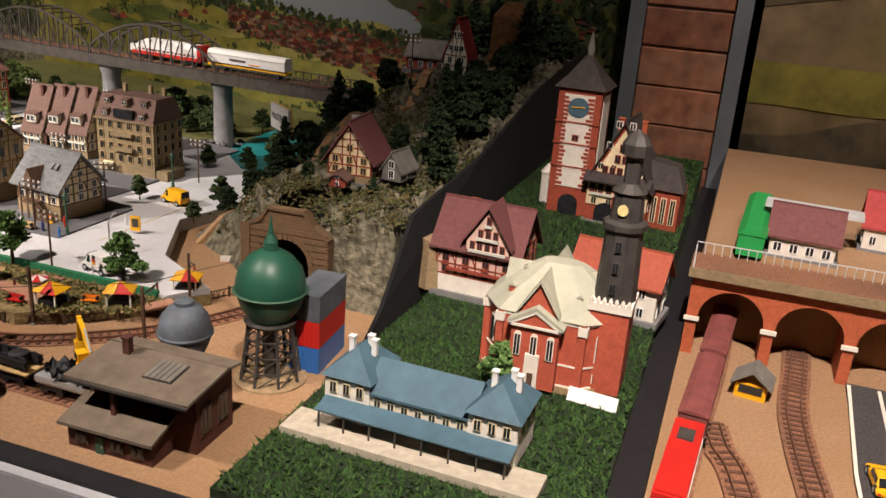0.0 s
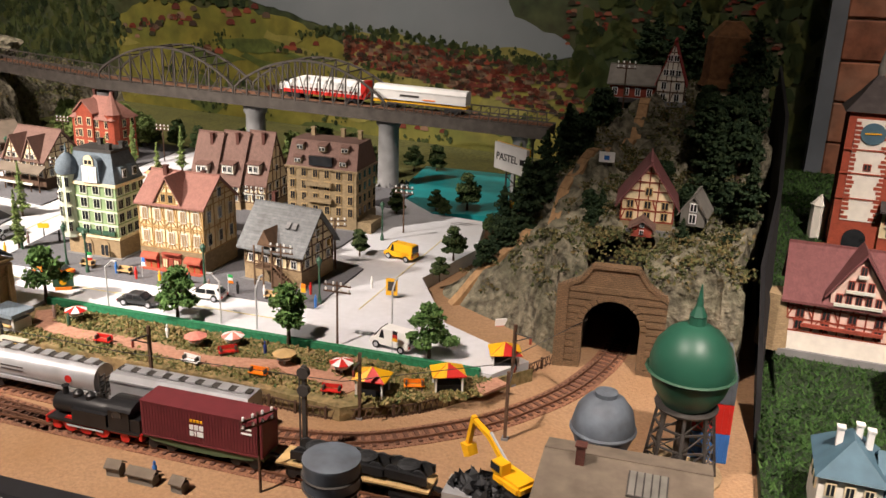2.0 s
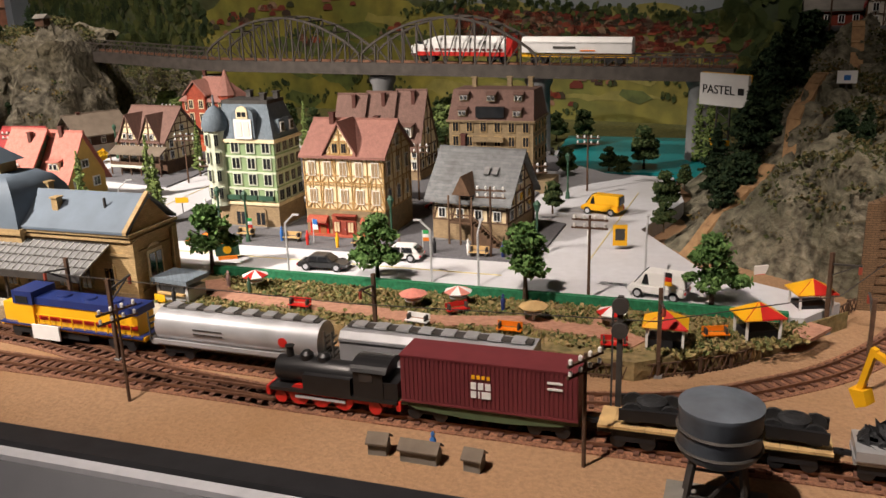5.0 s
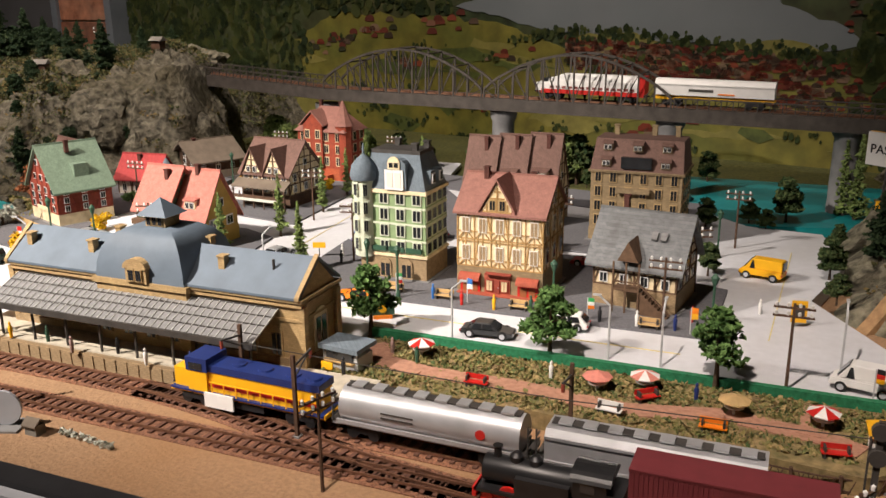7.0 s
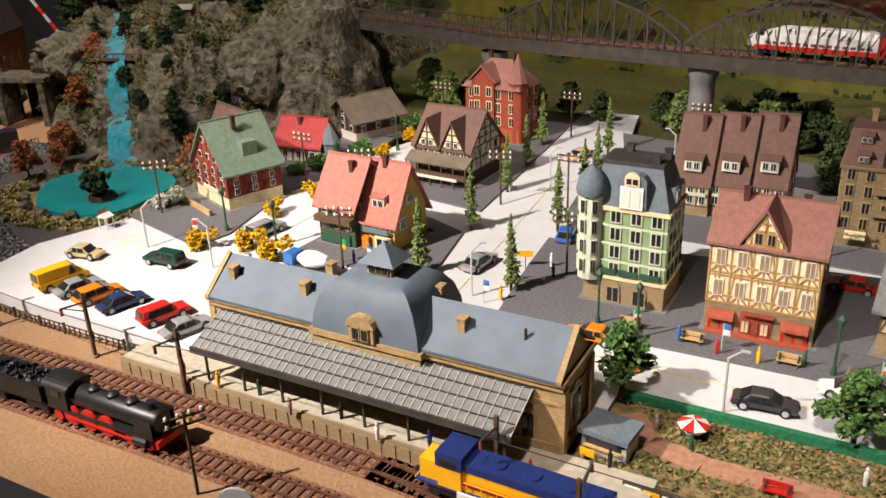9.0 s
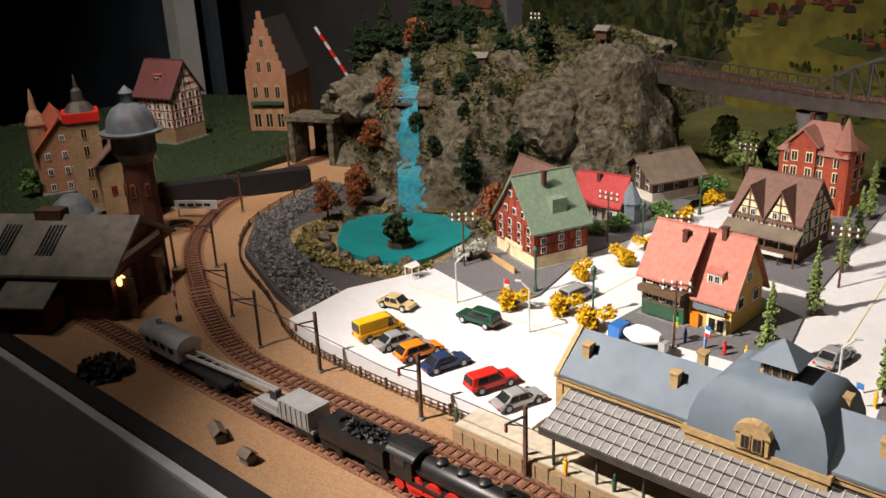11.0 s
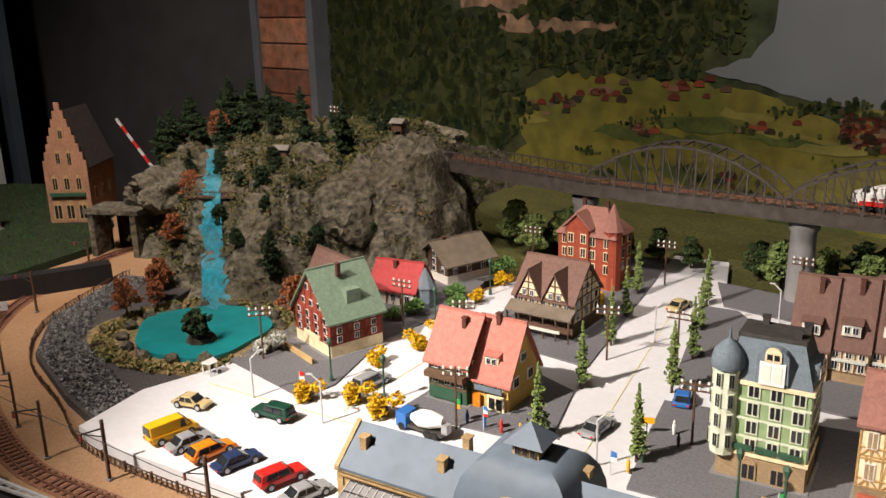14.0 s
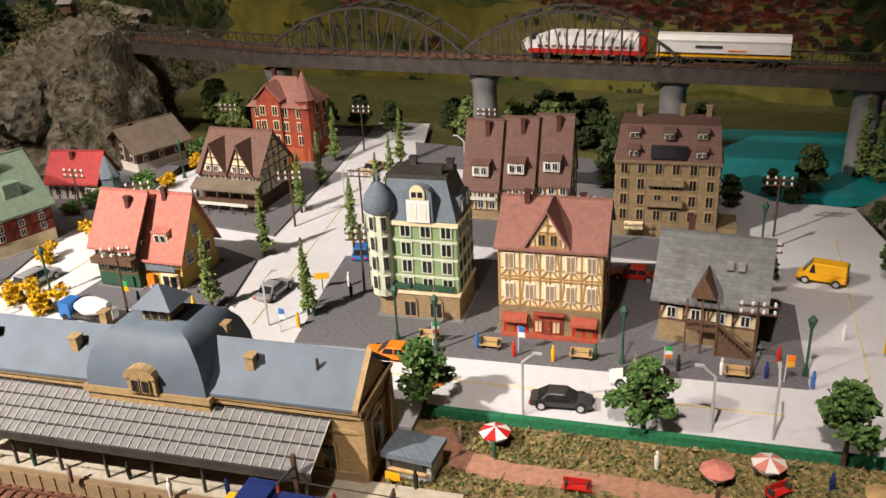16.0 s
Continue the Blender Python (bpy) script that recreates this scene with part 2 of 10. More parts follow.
M = dict(
    sand=mat("sand", (0.33, 0.2, 0.11), 0.95, vary=0.16, grain=300, stain=7, bump=0.45, tint=(0.27, 0.145, 0.062)),
    street=mat("street_paint", (0.6, 0.61, 0.64), 0.8, vary=0.05, grain=90, stain=6, bump=0.08, tint=(0.5, 0.49, 0.48)),
    paving=mat("grey_paving", (0.13, 0.13, 0.14), 0.9, vary=0.2, grain=300, stain=14, bump=0.3),
    asphalt=mat("dark_gravel", (0.06, 0.055, 0.055), 0.95, vary=0.4, grain=300, bump=0.6),
    earth=mat("park_earth", (0.24, 0.17, 0.08), 0.95, vary=0.5, grain=120, stain=20, bump=0.6, tint=(0.08, 0.1, 0.03)),
    path=mat("red_path", (0.4, 0.21, 0.14), 0.95, vary=0.2, grain=200, bump=0.3),
    rock=mat("grey_rock", (0.105, 0.096, 0.07), 0.95, vary=0.75, grain=85, stain=13, bump=1.0, tint=(0.06, 0.05, 0.022), deep=0.01),
    cliff=mat("pale_cliff", (0.17, 0.155, 0.11), 0.95, vary=0.7, grain=80, stain=18, bump=1.0, tint=(0.04, 0.045, 0.02), deep=0.012),
    dirtpath=mat("dirt_path", (0.36, 0.22, 0.11), 0.95, grain=120, bump=0.5),
    water=mat("painted_water", (0.012, 0.235, 0.25), 0.35, vary=0.15, grain=30, bump=0.1, tint=(0.01, 0.15, 0.16)),
    fall=mat("painted_waterfall", (0.03, 0.36, 0.48), 0.3, vary=0.4, grain=90, bump=0.5, tint=(0.3, 0.5, 0.55)),
    rail=mat("rusty_rail", (0.2, 0.1, 0.06), 0.55, 0.5, grain=200),
    sleeper=mat("brown_sleeper", (0.12, 0.055, 0.035), 0.9, grain=200),
    bed=mat("ballast", (0.27, 0.125, 0.07), 0.95, vary=0.5, grain=420, bump=0.9, tint=(0.12, 0.07, 0.05)),
    black=mat("black_trim", (0.012, 0.012, 0.014), 0.6, vary=0.3, bump=0.05),
    cloth=mat("black_cloth", (0.006, 0.006, 0.007), 0.95, vary=0.3),
    edge=mat("grey_edge_board", (0.075, 0.078, 0.088), 0.55, vary=0.1, grain=20, bump=0.03),
    strip=mat("pale_edge_strip", (0.42, 0.43, 0.46), 0.5, vary=0.08, bump=0.03),
    wall=mat("dark_wall", (0.065, 0.065, 0.067), 0.8, vary=0.2, grain=8, stain=2),
    post=mat("pale_post", (0.4, 0.43, 0.42), 0.6, vary=0.1, grain=10),
    steelpost=mat("grey_frame", (0.14, 0.16, 0.18), 0.5, vary=0.15, grain=15),
    brick=mat("old_brick", (0.42, 0.19, 0.11), 0.95, vary=0.45, grain=28, stain=9, bump=0.7, tint=(0.34, 0.26, 0.2)),
    mortar=mat("mortar", (0.16, 0.13, 0.1), 0.95),
    cream=mat("cream_plaster", (0.78, 0.66, 0.43), 0.85, vary=0.12, grain=120, stain=40, tint=(0.55, 0.42, 0.24)),
    pinkplaster=mat("pink_plaster", (0.62, 0.44, 0.37), 0.85, vary=0.1, grain=120, stain=40),
    yellowwall=mat("yellow_plaster", (0.62, 0.4, 0.1), 0.85, vary=0.12, tint=(0.45, 0.3, 0.1)),
    white=mat("white_plaster", (0.72, 0.68, 0.6), 0.8, vary=0.08, grain=90, stain=30),
    whitepaint=mat("white_paint", (0.75, 0.75, 0.73), 0.5, vary=0.05, bump=0.02),
    greenwall=mat("green_facade", (0.24, 0.34, 0.17), 0.8, vary=0.15, stain=40),
    palegreen=mat("pale_green_plaster", (0.56, 0.6, 0.47), 0.8, vary=0.1, grain=120, stain=40),
    darkgreen=mat("dark_green_paint", (0.03, 0.085, 0.05), 0.6, vary=0.2),
    stone=tiled("sandstone_blocks", (0.38, 0.27, 0.15), 120, 0.6, dirt=(0.25, 0.18, 0.1)),
    tan=tiled("ochre_stone", (0.46, 0.32, 0.15), 110, 0.7, dirt=(0.33, 0.22, 0.11)),
    churchred=tiled("church_red_stone", (0.48, 0.1, 0.055), 190, 0.85),
    brownstone=tiled("brown_stone_facade", (0.3, 0.22, 0.12), 90, 0.75, dirt=(0.2, 0.15, 0.09)),
    portal=tiled("tunnel_masonry", (0.17, 0.105, 0.055), 95, 0.35, bw=0.6, bh=0.22),
    redbrick=tiled("red_brick", (0.36, 0.07, 0.035), 190, 0.7),
    orangebrick=tiled("orange_brick", (0.46, 0.11, 0.045), 160, 0.8),
    darkbrick=tiled("dark_brick", (0.1, 0.035, 0.025), 190, 0.6),
    redwood=mat("red_wood", (0.26, 0.05, 0.03), 0.8, grain=120),
    brownwood=mat("brown_wood", (0.09, 0.05, 0.03), 0.85, vary=0.35, grain=110),
    palewood=mat("pale_wood", (0.5, 0.34, 0.15), 0.8, vary=0.2, grain=80),
    timber=mat("dark_timber", (0.12, 0.07, 0.04), 0.85, grain=150),
    redtimber=mat("red_timber", (0.22, 0.04, 0.02), 0.8, grain=150),
    pinktile=tiled("pink_roof_tiles", (0.5, 0.18, 0.14), 260, 0.85, bw=0.35, bh=0.3),
    rosetile=tiled("rose_roof_tiles", (0.31, 0.145, 0.115), 260, 0.78, bw=0.35, bh=0.3),
    browntile=tiled("brown_roof_tiles", (0.17, 0.095, 0.075), 260, 0.65, bw=0.35, bh=0.3),
    plumtile=tiled("plum_roof_tiles", (0.17, 0.06, 0.06), 260, 0.7, bw=0.35, bh=0.3),
    redtile=tiled("red_roof_tiles", (0.4, 0.05, 0.05), 240, 0.75, bw=0.35, bh=0.3),
    orangetile=tiled("orange_roof_tiles", (0.4, 0.09, 0.05), 240, 0.75, bw=0.35, bh=0.3),
    greentile=tiled("green_roof_tiles", (0.17, 0.24, 0.17), 240, 0.85, bw=0.35, bh=0.3),
    slate=tiled("blue_slate", (0.15, 0.19, 0.225), 260, 0.85, bw=0.35, bh=0.3),
    bluetile=mat("blue_grey_roof", (0.115, 0.15, 0.19), 0.65, vary=0.12, grain=40, stain=16),
    tealroof=mat("teal_slate_roof", (0.06, 0.12, 0.16), 0.7, vary=0.15, grain=60),
    shingle=mat("weathered_shingle", (0.18, 0.17, 0.15), 0.9, vary=0.25, grain=60, stain=14, tint=(0.1, 0.1, 0.085)),
    tanroof=mat("tan_felt_roof", (0.15, 0.12, 0.09), 0.85, vary=0.2, grain=60, stain=14),
    stonegreen=mat("pale_green_copper_roof", (0.42, 0.42, 0.33), 0.8, vary=0.12, grain=40, stain=24, tint=(0.32, 0.35, 0.27)),
    thatch=mat("brown_thatch", (0.16, 0.075, 0.03), 0.95, vary=0.35, grain=90, bump=0.6),
    pinkstone=tiled("pink_sandstone", (0.42, 0.22, 0.13), 90, 0.75, dirt=(0.28, 0.14, 0.08)),
    lightbar=mat("pale_glazing_bar", (0.4, 0.4, 0.38), 0.6, vary=0.1),
    lighttimber=mat("brown_timber", (0.42, 0.26, 0.1), 0.85, grain=150),
    moss=leafy("mossy_tufts", [(0.03, 0.045, 0.015), (0.09, 0.085, 0.03), (0.2, 0.14, 0.06), (0.05, 0.06, 0.02)]),
    verdigris=mat("green_tank_paint", (0.018, 0.085, 0.053), 0.42, vary=0.15, grain=30, stain=16, bump=0.04),
    tankgrey=mat("weathered_tank", (0.1, 0.12, 0.145), 0.6, vary=0.35, grain=45, stain=26, tint=(0.055, 0.05, 0.045)),
    steel=mat("dark_steel", (0.07, 0.065, 0.06), 0.6, 0.4, vary=0.3),
    girder=mat("bridge_girder", (0.065, 0.056, 0.048), 0.7, 0.2, vary=0.3, grain=60),
    concrete=mat("grey_concrete", (0.2, 0.2, 0.2), 0.9, vary=0.2, grain=40, stain=10),
    paleconcrete=mat("pale_platform", (0.42, 0.38, 0.3), 0.9, vary=0.15, grain=120),
    glass=mat("window_glass", (0.02, 0.022, 0.025), 0.12, vary=0.3, bump=0, spec=0.6),
    skylight=mat("grey_glazing", (0.2, 0.2, 0.2), 0.35, vary=0.2, grain=200, bump=0.05),
    blackpaint=mat("black_loco_paint", (0.014, 0.014, 0.015), 0.4, vary=0.4, stain=30, bump=0.03),
    salmon=mat("faded_red_cloth", (0.6, 0.22, 0.17), 0.7, vary=0.12, grain=200),
    redpaint=mat("bright_red_paint", (0.5, 0.02, 0.015), 0.4, vary=0.1, bump=0.02),
    wine=mat("wine_red_container", (0.14, 0.025, 0.03), 0.55, vary=0.12, grain=60, bump=0.02),
    maroon=mat("maroon_wagon", (0.2, 0.06, 0.055), 0.6, vary=0.2),
    wagongreen=mat("olive_green_wagon", (0.07, 0.1, 0.05), 0.6, vary=0.2),
    silver=mat("silver_paint", (0.36, 0.37, 0.38), 0.4, 0.3, vary=0.15, bump=0.03),
    palegrey=mat("pale_grey_wagon", (0.48, 0.49, 0.5), 0.5, vary=0.1, bump=0.03),
    brightsilver=mat("bright_silver_paint", (0.5, 0.51, 0.53), 0.38, 0.45, vary=0.1, grain=40, stain=26, bump=0.03, tint=(0.3, 0.3, 0.3)),
    navy=mat("navy_paint", (0.015, 0.03, 0.14), 0.4, vary=0.1, bump=0.02),
    yellow=mat("yellow_paint", (0.8, 0.42, 0.012), 0.4, vary=0.06, bump=0.02),
    orange=mat("orange_paint", (0.75, 0.2, 0.01), 0.4, vary=0.06, bump=0.02),
    blue=mat("blue_paint", (0.03, 0.14, 0.42), 0.4, vary=0.06, bump=0.02),
    green=mat("bright_green_paint", (0.02, 0.3, 0.07), 0.5, vary=0.06, bump=0.02),
    hedge=mat("green_kerb_felt", (0.02, 0.17, 0.075), 0.9, vary=0.3, grain=200, bump=0.5),
    scrap=mat("scrap_metal", (0.04, 0.042, 0.045), 0.55, 0.5, vary=0.4, grain=120, bump=0.5),
    tyre=mat("tyre_rubber", (0.015, 0.015, 0.015), 0.8, vary=0.2, bump=0.02),
    skin=mat("figure_paint", (0.3, 0.2, 0.18), 0.7, vary=0.3, grain=300),
    bark=mat("bark", (0.07, 0.045, 0.028), 0.95, grain=150),
    grass=leafy("grass_fibres", [(0.02, 0.05, 0.012), (0.035, 0.085, 0.02), (0.06, 0.12, 0.03), (0.015, 0.035, 0.012)]),
    scrubland=mat("olive_meadow", (0.1, 0.1, 0.026), 0.95, vary=0.4, grain=120, stain=14, bump=0.6, tint=(0.045, 0.055, 0.018)),
    zinc=tiled("grey_plank_roof", (0.185, 0.195, 0.2), 150, 0.6, vary=0.2, bw=3.0, bh=0.5, dirt=(0.12, 0.12, 0.12)),
    turf=mat("turf_mat", (0.014, 0.027, 0.009), 0.95, vary=0.5, grain=150, bump=0.8),
    leaf=leafy("broad_leaf", [(0.045, 0.1, 0.026), (0.09, 0.18, 0.05), (0.15, 0.26, 0.08), (0.06, 0.12, 0.035)]),
    pine=leafy("dark_needles", [(0.012, 0.026, 0.012), (0.022, 0.042, 0.018), (0.04, 0.06, 0.024)]),
    poplar=leafy("poplar_leaf", [(0.14, 0.2, 0.06), (0.24, 0.31, 0.1), (0.09, 0.13, 0.045)]),
    forsythia=leafy("yellow_blossom", [(0.55, 0.33, 0.01), (0.7, 0.45, 0.015), (0.4, 0.22, 0.01)]),
    autumn=leafy("autumn_leaf", [(0.22, 0.075, 0.03), (0.32, 0.12, 0.05), (0.14, 0.05, 0.024)]),
    blossom=leafy("white_blossom", [(0.6, 0.6, 0.55), (0.45, 0.48, 0.4)]),
    scrub=leafy("scrub", [(0.05, 0.065, 0.025), (0.1, 0.11, 0.042), (0.17, 0.14, 0.06), (0.03, 0.042, 0.017)]),
    meadow=leafy("meadow_tufts", [(0.13, 0.15, 0.05), (0.25, 0.21, 0.08), (0.07, 0.11, 0.04), (0.38, 0.28, 0.13), (0.18, 0.16, 0.06)]),
    stones=leafy("gravel_stones", [(0.06, 0.06, 0.065), (0.13, 0.13, 0.135), (0.24, 0.24, 0.24), (0.09, 0.085, 0.08)]),
    darkslate=mat("dark_slate_roof", (0.045, 0.036, 0.034), 0.8, vary=0.3, grain=80),
    shade=mat("cream_window_blind", (0.62, 0.5, 0.3), 0.7, vary=0.3, grain=120),
    linepaint=mat("faded_line_paint", (0.68, 0.58, 0.25), 0.8, vary=0.2, grain=120),
    shore=leafy("dull_green_leaf", [(0.025, 0.05, 0.018), (0.05, 0.08, 0.028), (0.09, 0.11, 0.04)]),
    lampglow=glow("warm_lamp", (1.0, 0.5, 0.15), 4.0),
)

t = M["brick"].node_tree
info, ramp, mul = t.nodes.new("ShaderNodeObjectInfo"), t.nodes.new("ShaderNodeValToRGB"), t.nodes.new("ShaderNodeMix")
ramp.color_ramp.elements[0].color, ramp.color_ramp.elements[1].color = (0.5, 0.42, 0.4, 1), (1.15, 1.1, 1.05, 1)
mul.data_type, mul.blend_type = "RGBA", "MULTIPLY"
mul.inputs[0].default_value = 1.0
base = t.nodes["Principled BSDF"].inputs["Base Color"]
t.links.new(info.outputs["Random"], ramp.inputs[0])
t.links.new(base.links[0].from_socket, mul.inputs[6])
t.links.new(ramp.outputs[0], mul.inputs[7])
t.links.new(mul.outputs[2], base)

# ---- mesh helpers, in plan units ----


def B():
    return bmesh.new()


def box(bm, x0, x1, y0, y1, z0, z1, m=None):
    vs = [bm.verts.new((x, y, z)) for z in (z0, z1) for x, y in ((x0, y0), (x1, y0), (x1, y1), (x0, y1))]
    for f in ((3, 2, 1, 0), (4, 5, 6, 7), (0, 1, 5, 4), (1, 2, 6, 5), (2, 3, 7, 6), (3, 0, 4, 7)):
        bm.faces.new([vs[i] for i in f])
    if m is not None:
        for v in vs:
            v.co = m @ v.co
    return bm


def cbox(bm, x, y, z, w, d, h, rz=0.0):
    return box(bm, -w / 2, w / 2, -d / 2, d / 2, 0, h, pose(x, y, z, 0, 0, rz))


def ext(bm, pts, vec):
    """A flat polygon pushed along vec into a solid."""
    a = [bm.verts.new(p) for p in pts]
    b = [bm.verts.new(Vector(p) + Vector(vec)) for p in pts]
    n = len(pts)
    bm.faces.new(a[::-1])
    bm.faces.new(b)
    for i in range(n):
        bm.faces.new((a[i], a[(i + 1) % n], b[(i + 1) % n], b[i]))
    return bm


def lathe(bm, x, y, profile, n=16, m=None):
    rings = []
    for r, z in profile:
        rings.append([bm.verts.new((x + r * math.cos(2 * math.pi * i / n), y + r * math.sin(2 * math.pi * i / n), z)) for i in range(n)])
    for a, b in zip(rings, rings[1:]):
        for i in range(n):
            bm.faces.new((a[i], a[(i + 1) % n], b[(i + 1) % n], b[i]))
    bm.faces.new(rings[0][::-1])
    bm.faces.new(rings[-1])
    if m is not None:
        for ring in rings:
            for v in ring:
                v.co = m @ v.co
    return bm


def tube(bm, a, b, r, n=6, r2=None):
    a, b = Vector(a), Vector(b)
    q = (b - a).to_track_quat("Z", "Y").to_matrix().to_4x4()
    return lathe(bm, 0, 0, [(r, 0), (r if r2 is None else r2, (b - a).length)], n, Matrix.Translation(a) @ q)


def bar(bm, a, b, w, d=None):
    """A square bar from a to b."""
    a, b = Vector(a), Vector(b)
    q = (b - a).to_track_quat("Z", "Y").to_matrix().to_4x4()
    d = d or w
    return box(bm, -w / 2, w / 2, -d / 2, d / 2, 0, (b - a).length, Matrix.Translation(a) @ q)


def mesh(name, bm, material, smooth=False):
    me = bpy.data.meshes.new(name)
    bmesh.ops.recalc_face_normals(bm, faces=bm.faces)
    bm.to_mesh(me)
    bm.free()
    me.transform(Matrix.Scale(S, 4))
    me.materials.append(M[material])
    if smooth:
        me.shade_smooth()
        me.set_sharp_from_angle(angle=radians(40))
    return me


def put(name, me, parent, m=None, label=""):
    ob = new(name, me)
    if parent:
        ob.parent = parent
    if m is not None:
        m = m.copy()
        m.translation = m.translation * S
        ob.matrix_basis = m
    if label:
        ob["label"] = label
    return ob


def part(name, bm, material, parent, label="", m=None, smooth=False):
    return put(name, mesh(name, bm, material, smooth), parent, m, label)


def thing(name, at, rz, label, category, group="", kind=""):
    ob = new(name)
    ob.empty_display_size = 0.01
    ob.matrix_basis = pose(at[0] * S, at[1] * S, (at[2] if len(at) > 2 else 0) * S, 0, 0, rz)
    return tagged(ob, label, category, group, kind)


def setting(name, bm, material, label, category, smooth=False):
    return tagged(part(name, bm, material, None, smooth=smooth), label, category, kind="structure")


def again(ob, x, y, z=0.0, rz=0.0, s=1.0):
    """One more of a thing, at another place."""
    c = copy_thing(ob, pose(x * S, y * S, z * S, 0, 0, rz))
    c.scale = (s, s, s)
    return c


SHARED = {}


def shared(key, make, material, smooth=False):
    if key not in SHARED:
        SHARED[key] = mesh(key[0], make(), material, smooth)
    return SHARED[key]


def rot_y(nx, ny):
    """The turn that brings the front (-y) of a piece to face (nx, ny)."""
    return math.degrees(math.atan2(ny, nx)) + 90


def clumps(bm, rnd, centre, radii, count, size, flat=1.0):
    """Small crossed leaf pieces scattered in an ellipsoid shell."""
    for _ in range(count):
        v = Vector((rnd.gauss(0, 1), rnd.gauss(0, 1), rnd.gauss(0, 1))).normalized() * (0.55 + 0.5 * rnd.random())
        p = Vector(centre) + Vector((v.x * radii[0], v.y * radii[1], v.z * radii[2]))
        s = size * (0.6 + 0.8 * rnd.random())
        a = Vector((rnd.gauss(0, 1), rnd.gauss(0, 1), rnd.gauss(0, 1) * flat)).normalized() * s
        b = a.cross(Vector((rnd.gauss(0, 1), rnd.gauss(0, 1), rnd.gauss(0, 1)))).normalized() * s * 0.7
        c = a.cross(b).normalized() * s * 0.5
        q = [bm.verts.new(p + o) for o in (a, b, -a, -b, c)]
        bm.faces.new((q[0], q[1], q[4]))
        bm.faces.new((q[1], q[2], q[4]))
        bm.faces.new((q[2], q[3], q[4]))
        bm.faces.new((q[3], q[0], q[4]))
    return bm

# ---- room and layout base ----
rnd = random.Random(7)


def smooth01(v):
    v = max(0.0, min(1.0, v))
    return v * v * (3 - 2 * v)


def slab(pts, z0, z1):
    return ext(B(), [(x, y, z0) for x, y in pts], (0, 0, z1 - z0))


setting("floor", box(B(), -4.5, 2.2, -2.0, 2.6, -0.92, -0.9), "wall", "dark museum floor under the railway layout", "floor")
setting("ceiling", box(B(), -4.5, 2.2, -2.0, 2.6, 1.75, 1.8), "wall", "dark ceiling of the exhibition room", "ceiling")
setting("wall_south", box(B(), -4.5, 2.2, -2.05, -2.0, -0.9, 1.75), "wall", "dark wall behind the visitors", "wall")
setting("wall_east", box(B(), 2.2, 2.25, -2.0, 2.6, -0.9, 1.75), "wall", "dark side wall of the room", "wall")
setting("wall_west", box(B(), -4.55, -4.5, -2.0, 2.6, -0.9, 1.75), "wall", "dark side wall of the room", "wall")
setting("wall_north", box(B(), -4.5, 2.2, 2.6, 2.65, -0.9, 1.75), "wall", "dark rear wall of the room", "wall")
setting("ground_west", box(B(), -2.75, -2.1, 0.385, 1.18, -0.05, -0.0165), "sand", "dim sandy ground at the end of the layout", "ground")
setting("ground", box(B(), -2.0995, 0.06, 0.385, 1.95, -0.05, -0.016), "sand", "sandy brown scenic ground of the model railway", "ground")
setting("ground_east", box(B(), 0.085, 1.3, 0.3, 1.45, -0.05, -0.018), "sand", "sandy ground of the neighbouring railway layout", "ground")
setting("trim_gap", box(B(), 0.0605, 0.0845, 0.3, 1.44, -0.05, -0.004), "black", "black divider strip between two layouts", "trim")
setting("trim_front", box(B(), -2.75, 0.06, 0.368, 0.3845, -0.06, -0.0155), "black", "black plastic trim along the table edge", "trim")
setting("trim_strip", box(B(), -2.75, 0.06, 0.3595, 0.3675, -0.06, -0.019), "strip", "pale grey strip along the table edge", "trim")
b = B()
ext(b, [(-2.75, 0.359, -0.022), (-2.75, 0.359, -0.05), (-2.75, 0.0, -0.33), (-2.75, 0.0, -0.3)], (2.81, 0, 0))
setting("trim_apron", b, "edge", "sloping dark grey edge board of the layout table", "trim")
setting("wall_table", box(B(), -2.75, 1.3, 0.33, 0.355, -0.9, -0.061), "wall", "dark front of the layout table", "wall")

# white street, dark plots, park, gravel
STREET = [(-1.47, 0.556), (-1.40, 0.545), (-1.175, 0.545), (-1.175, 0.606), (-0.86, 0.606), (-0.86, 0.628), (-0.40, 0.628), (-0.375, 0.665),
          (-0.47, 0.72), (-0.53, 0.83), (-0.50, 0.95), (-0.52, 1.07), (-0.6, 1.08), (-0.66, 1.14), (-1.03, 1.2), (-1.058, 1.34), (-1.137, 1.34), (-1.128, 1.215), (-1.26, 1.23), (-1.33, 1.02), (-1.46, 0.99),
          (-1.45, 0.72), (-1.48, 0.64)]
setting("road", slab(STREET, -0.02, 0.0), "street", "white painted model street with faint yellow lines", "road")


def plot(name, pts, material="paving", h=0.002):
    setting(name, slab(pts, -0.004, h), material, "dark grey paved block between the streets", "pavement")


plot("pavement", [(-0.986, 0.697), (-0.602, 0.704), (-0.60, 0.83), (-0.66, 0.85), (-0.655, 0.9), (-1.006, 0.862), (-1.0, 0.8)])
plot("pavement_6", [(-1.012, 0.915), (-0.655, 0.9), (-0.655, 1.03), (-0.94, 1.06), (-1.0, 1.14), (-1.045, 1.14), (-1.03, 1.04)])
plot("pavement_2", [(-1.222, 0.722), (-1.068, 0.728), (-1.09, 0.84), (-1.14, 0.862), (-1.21, 0.86)])
plot("pavement_3", [(-1.245, 0.925), (-1.1, 0.9), (-1.108, 1.0), (-1.125, 1.2), (-1.136, 1.31), (-1.21, 1.31), (-1.28, 1.215)])
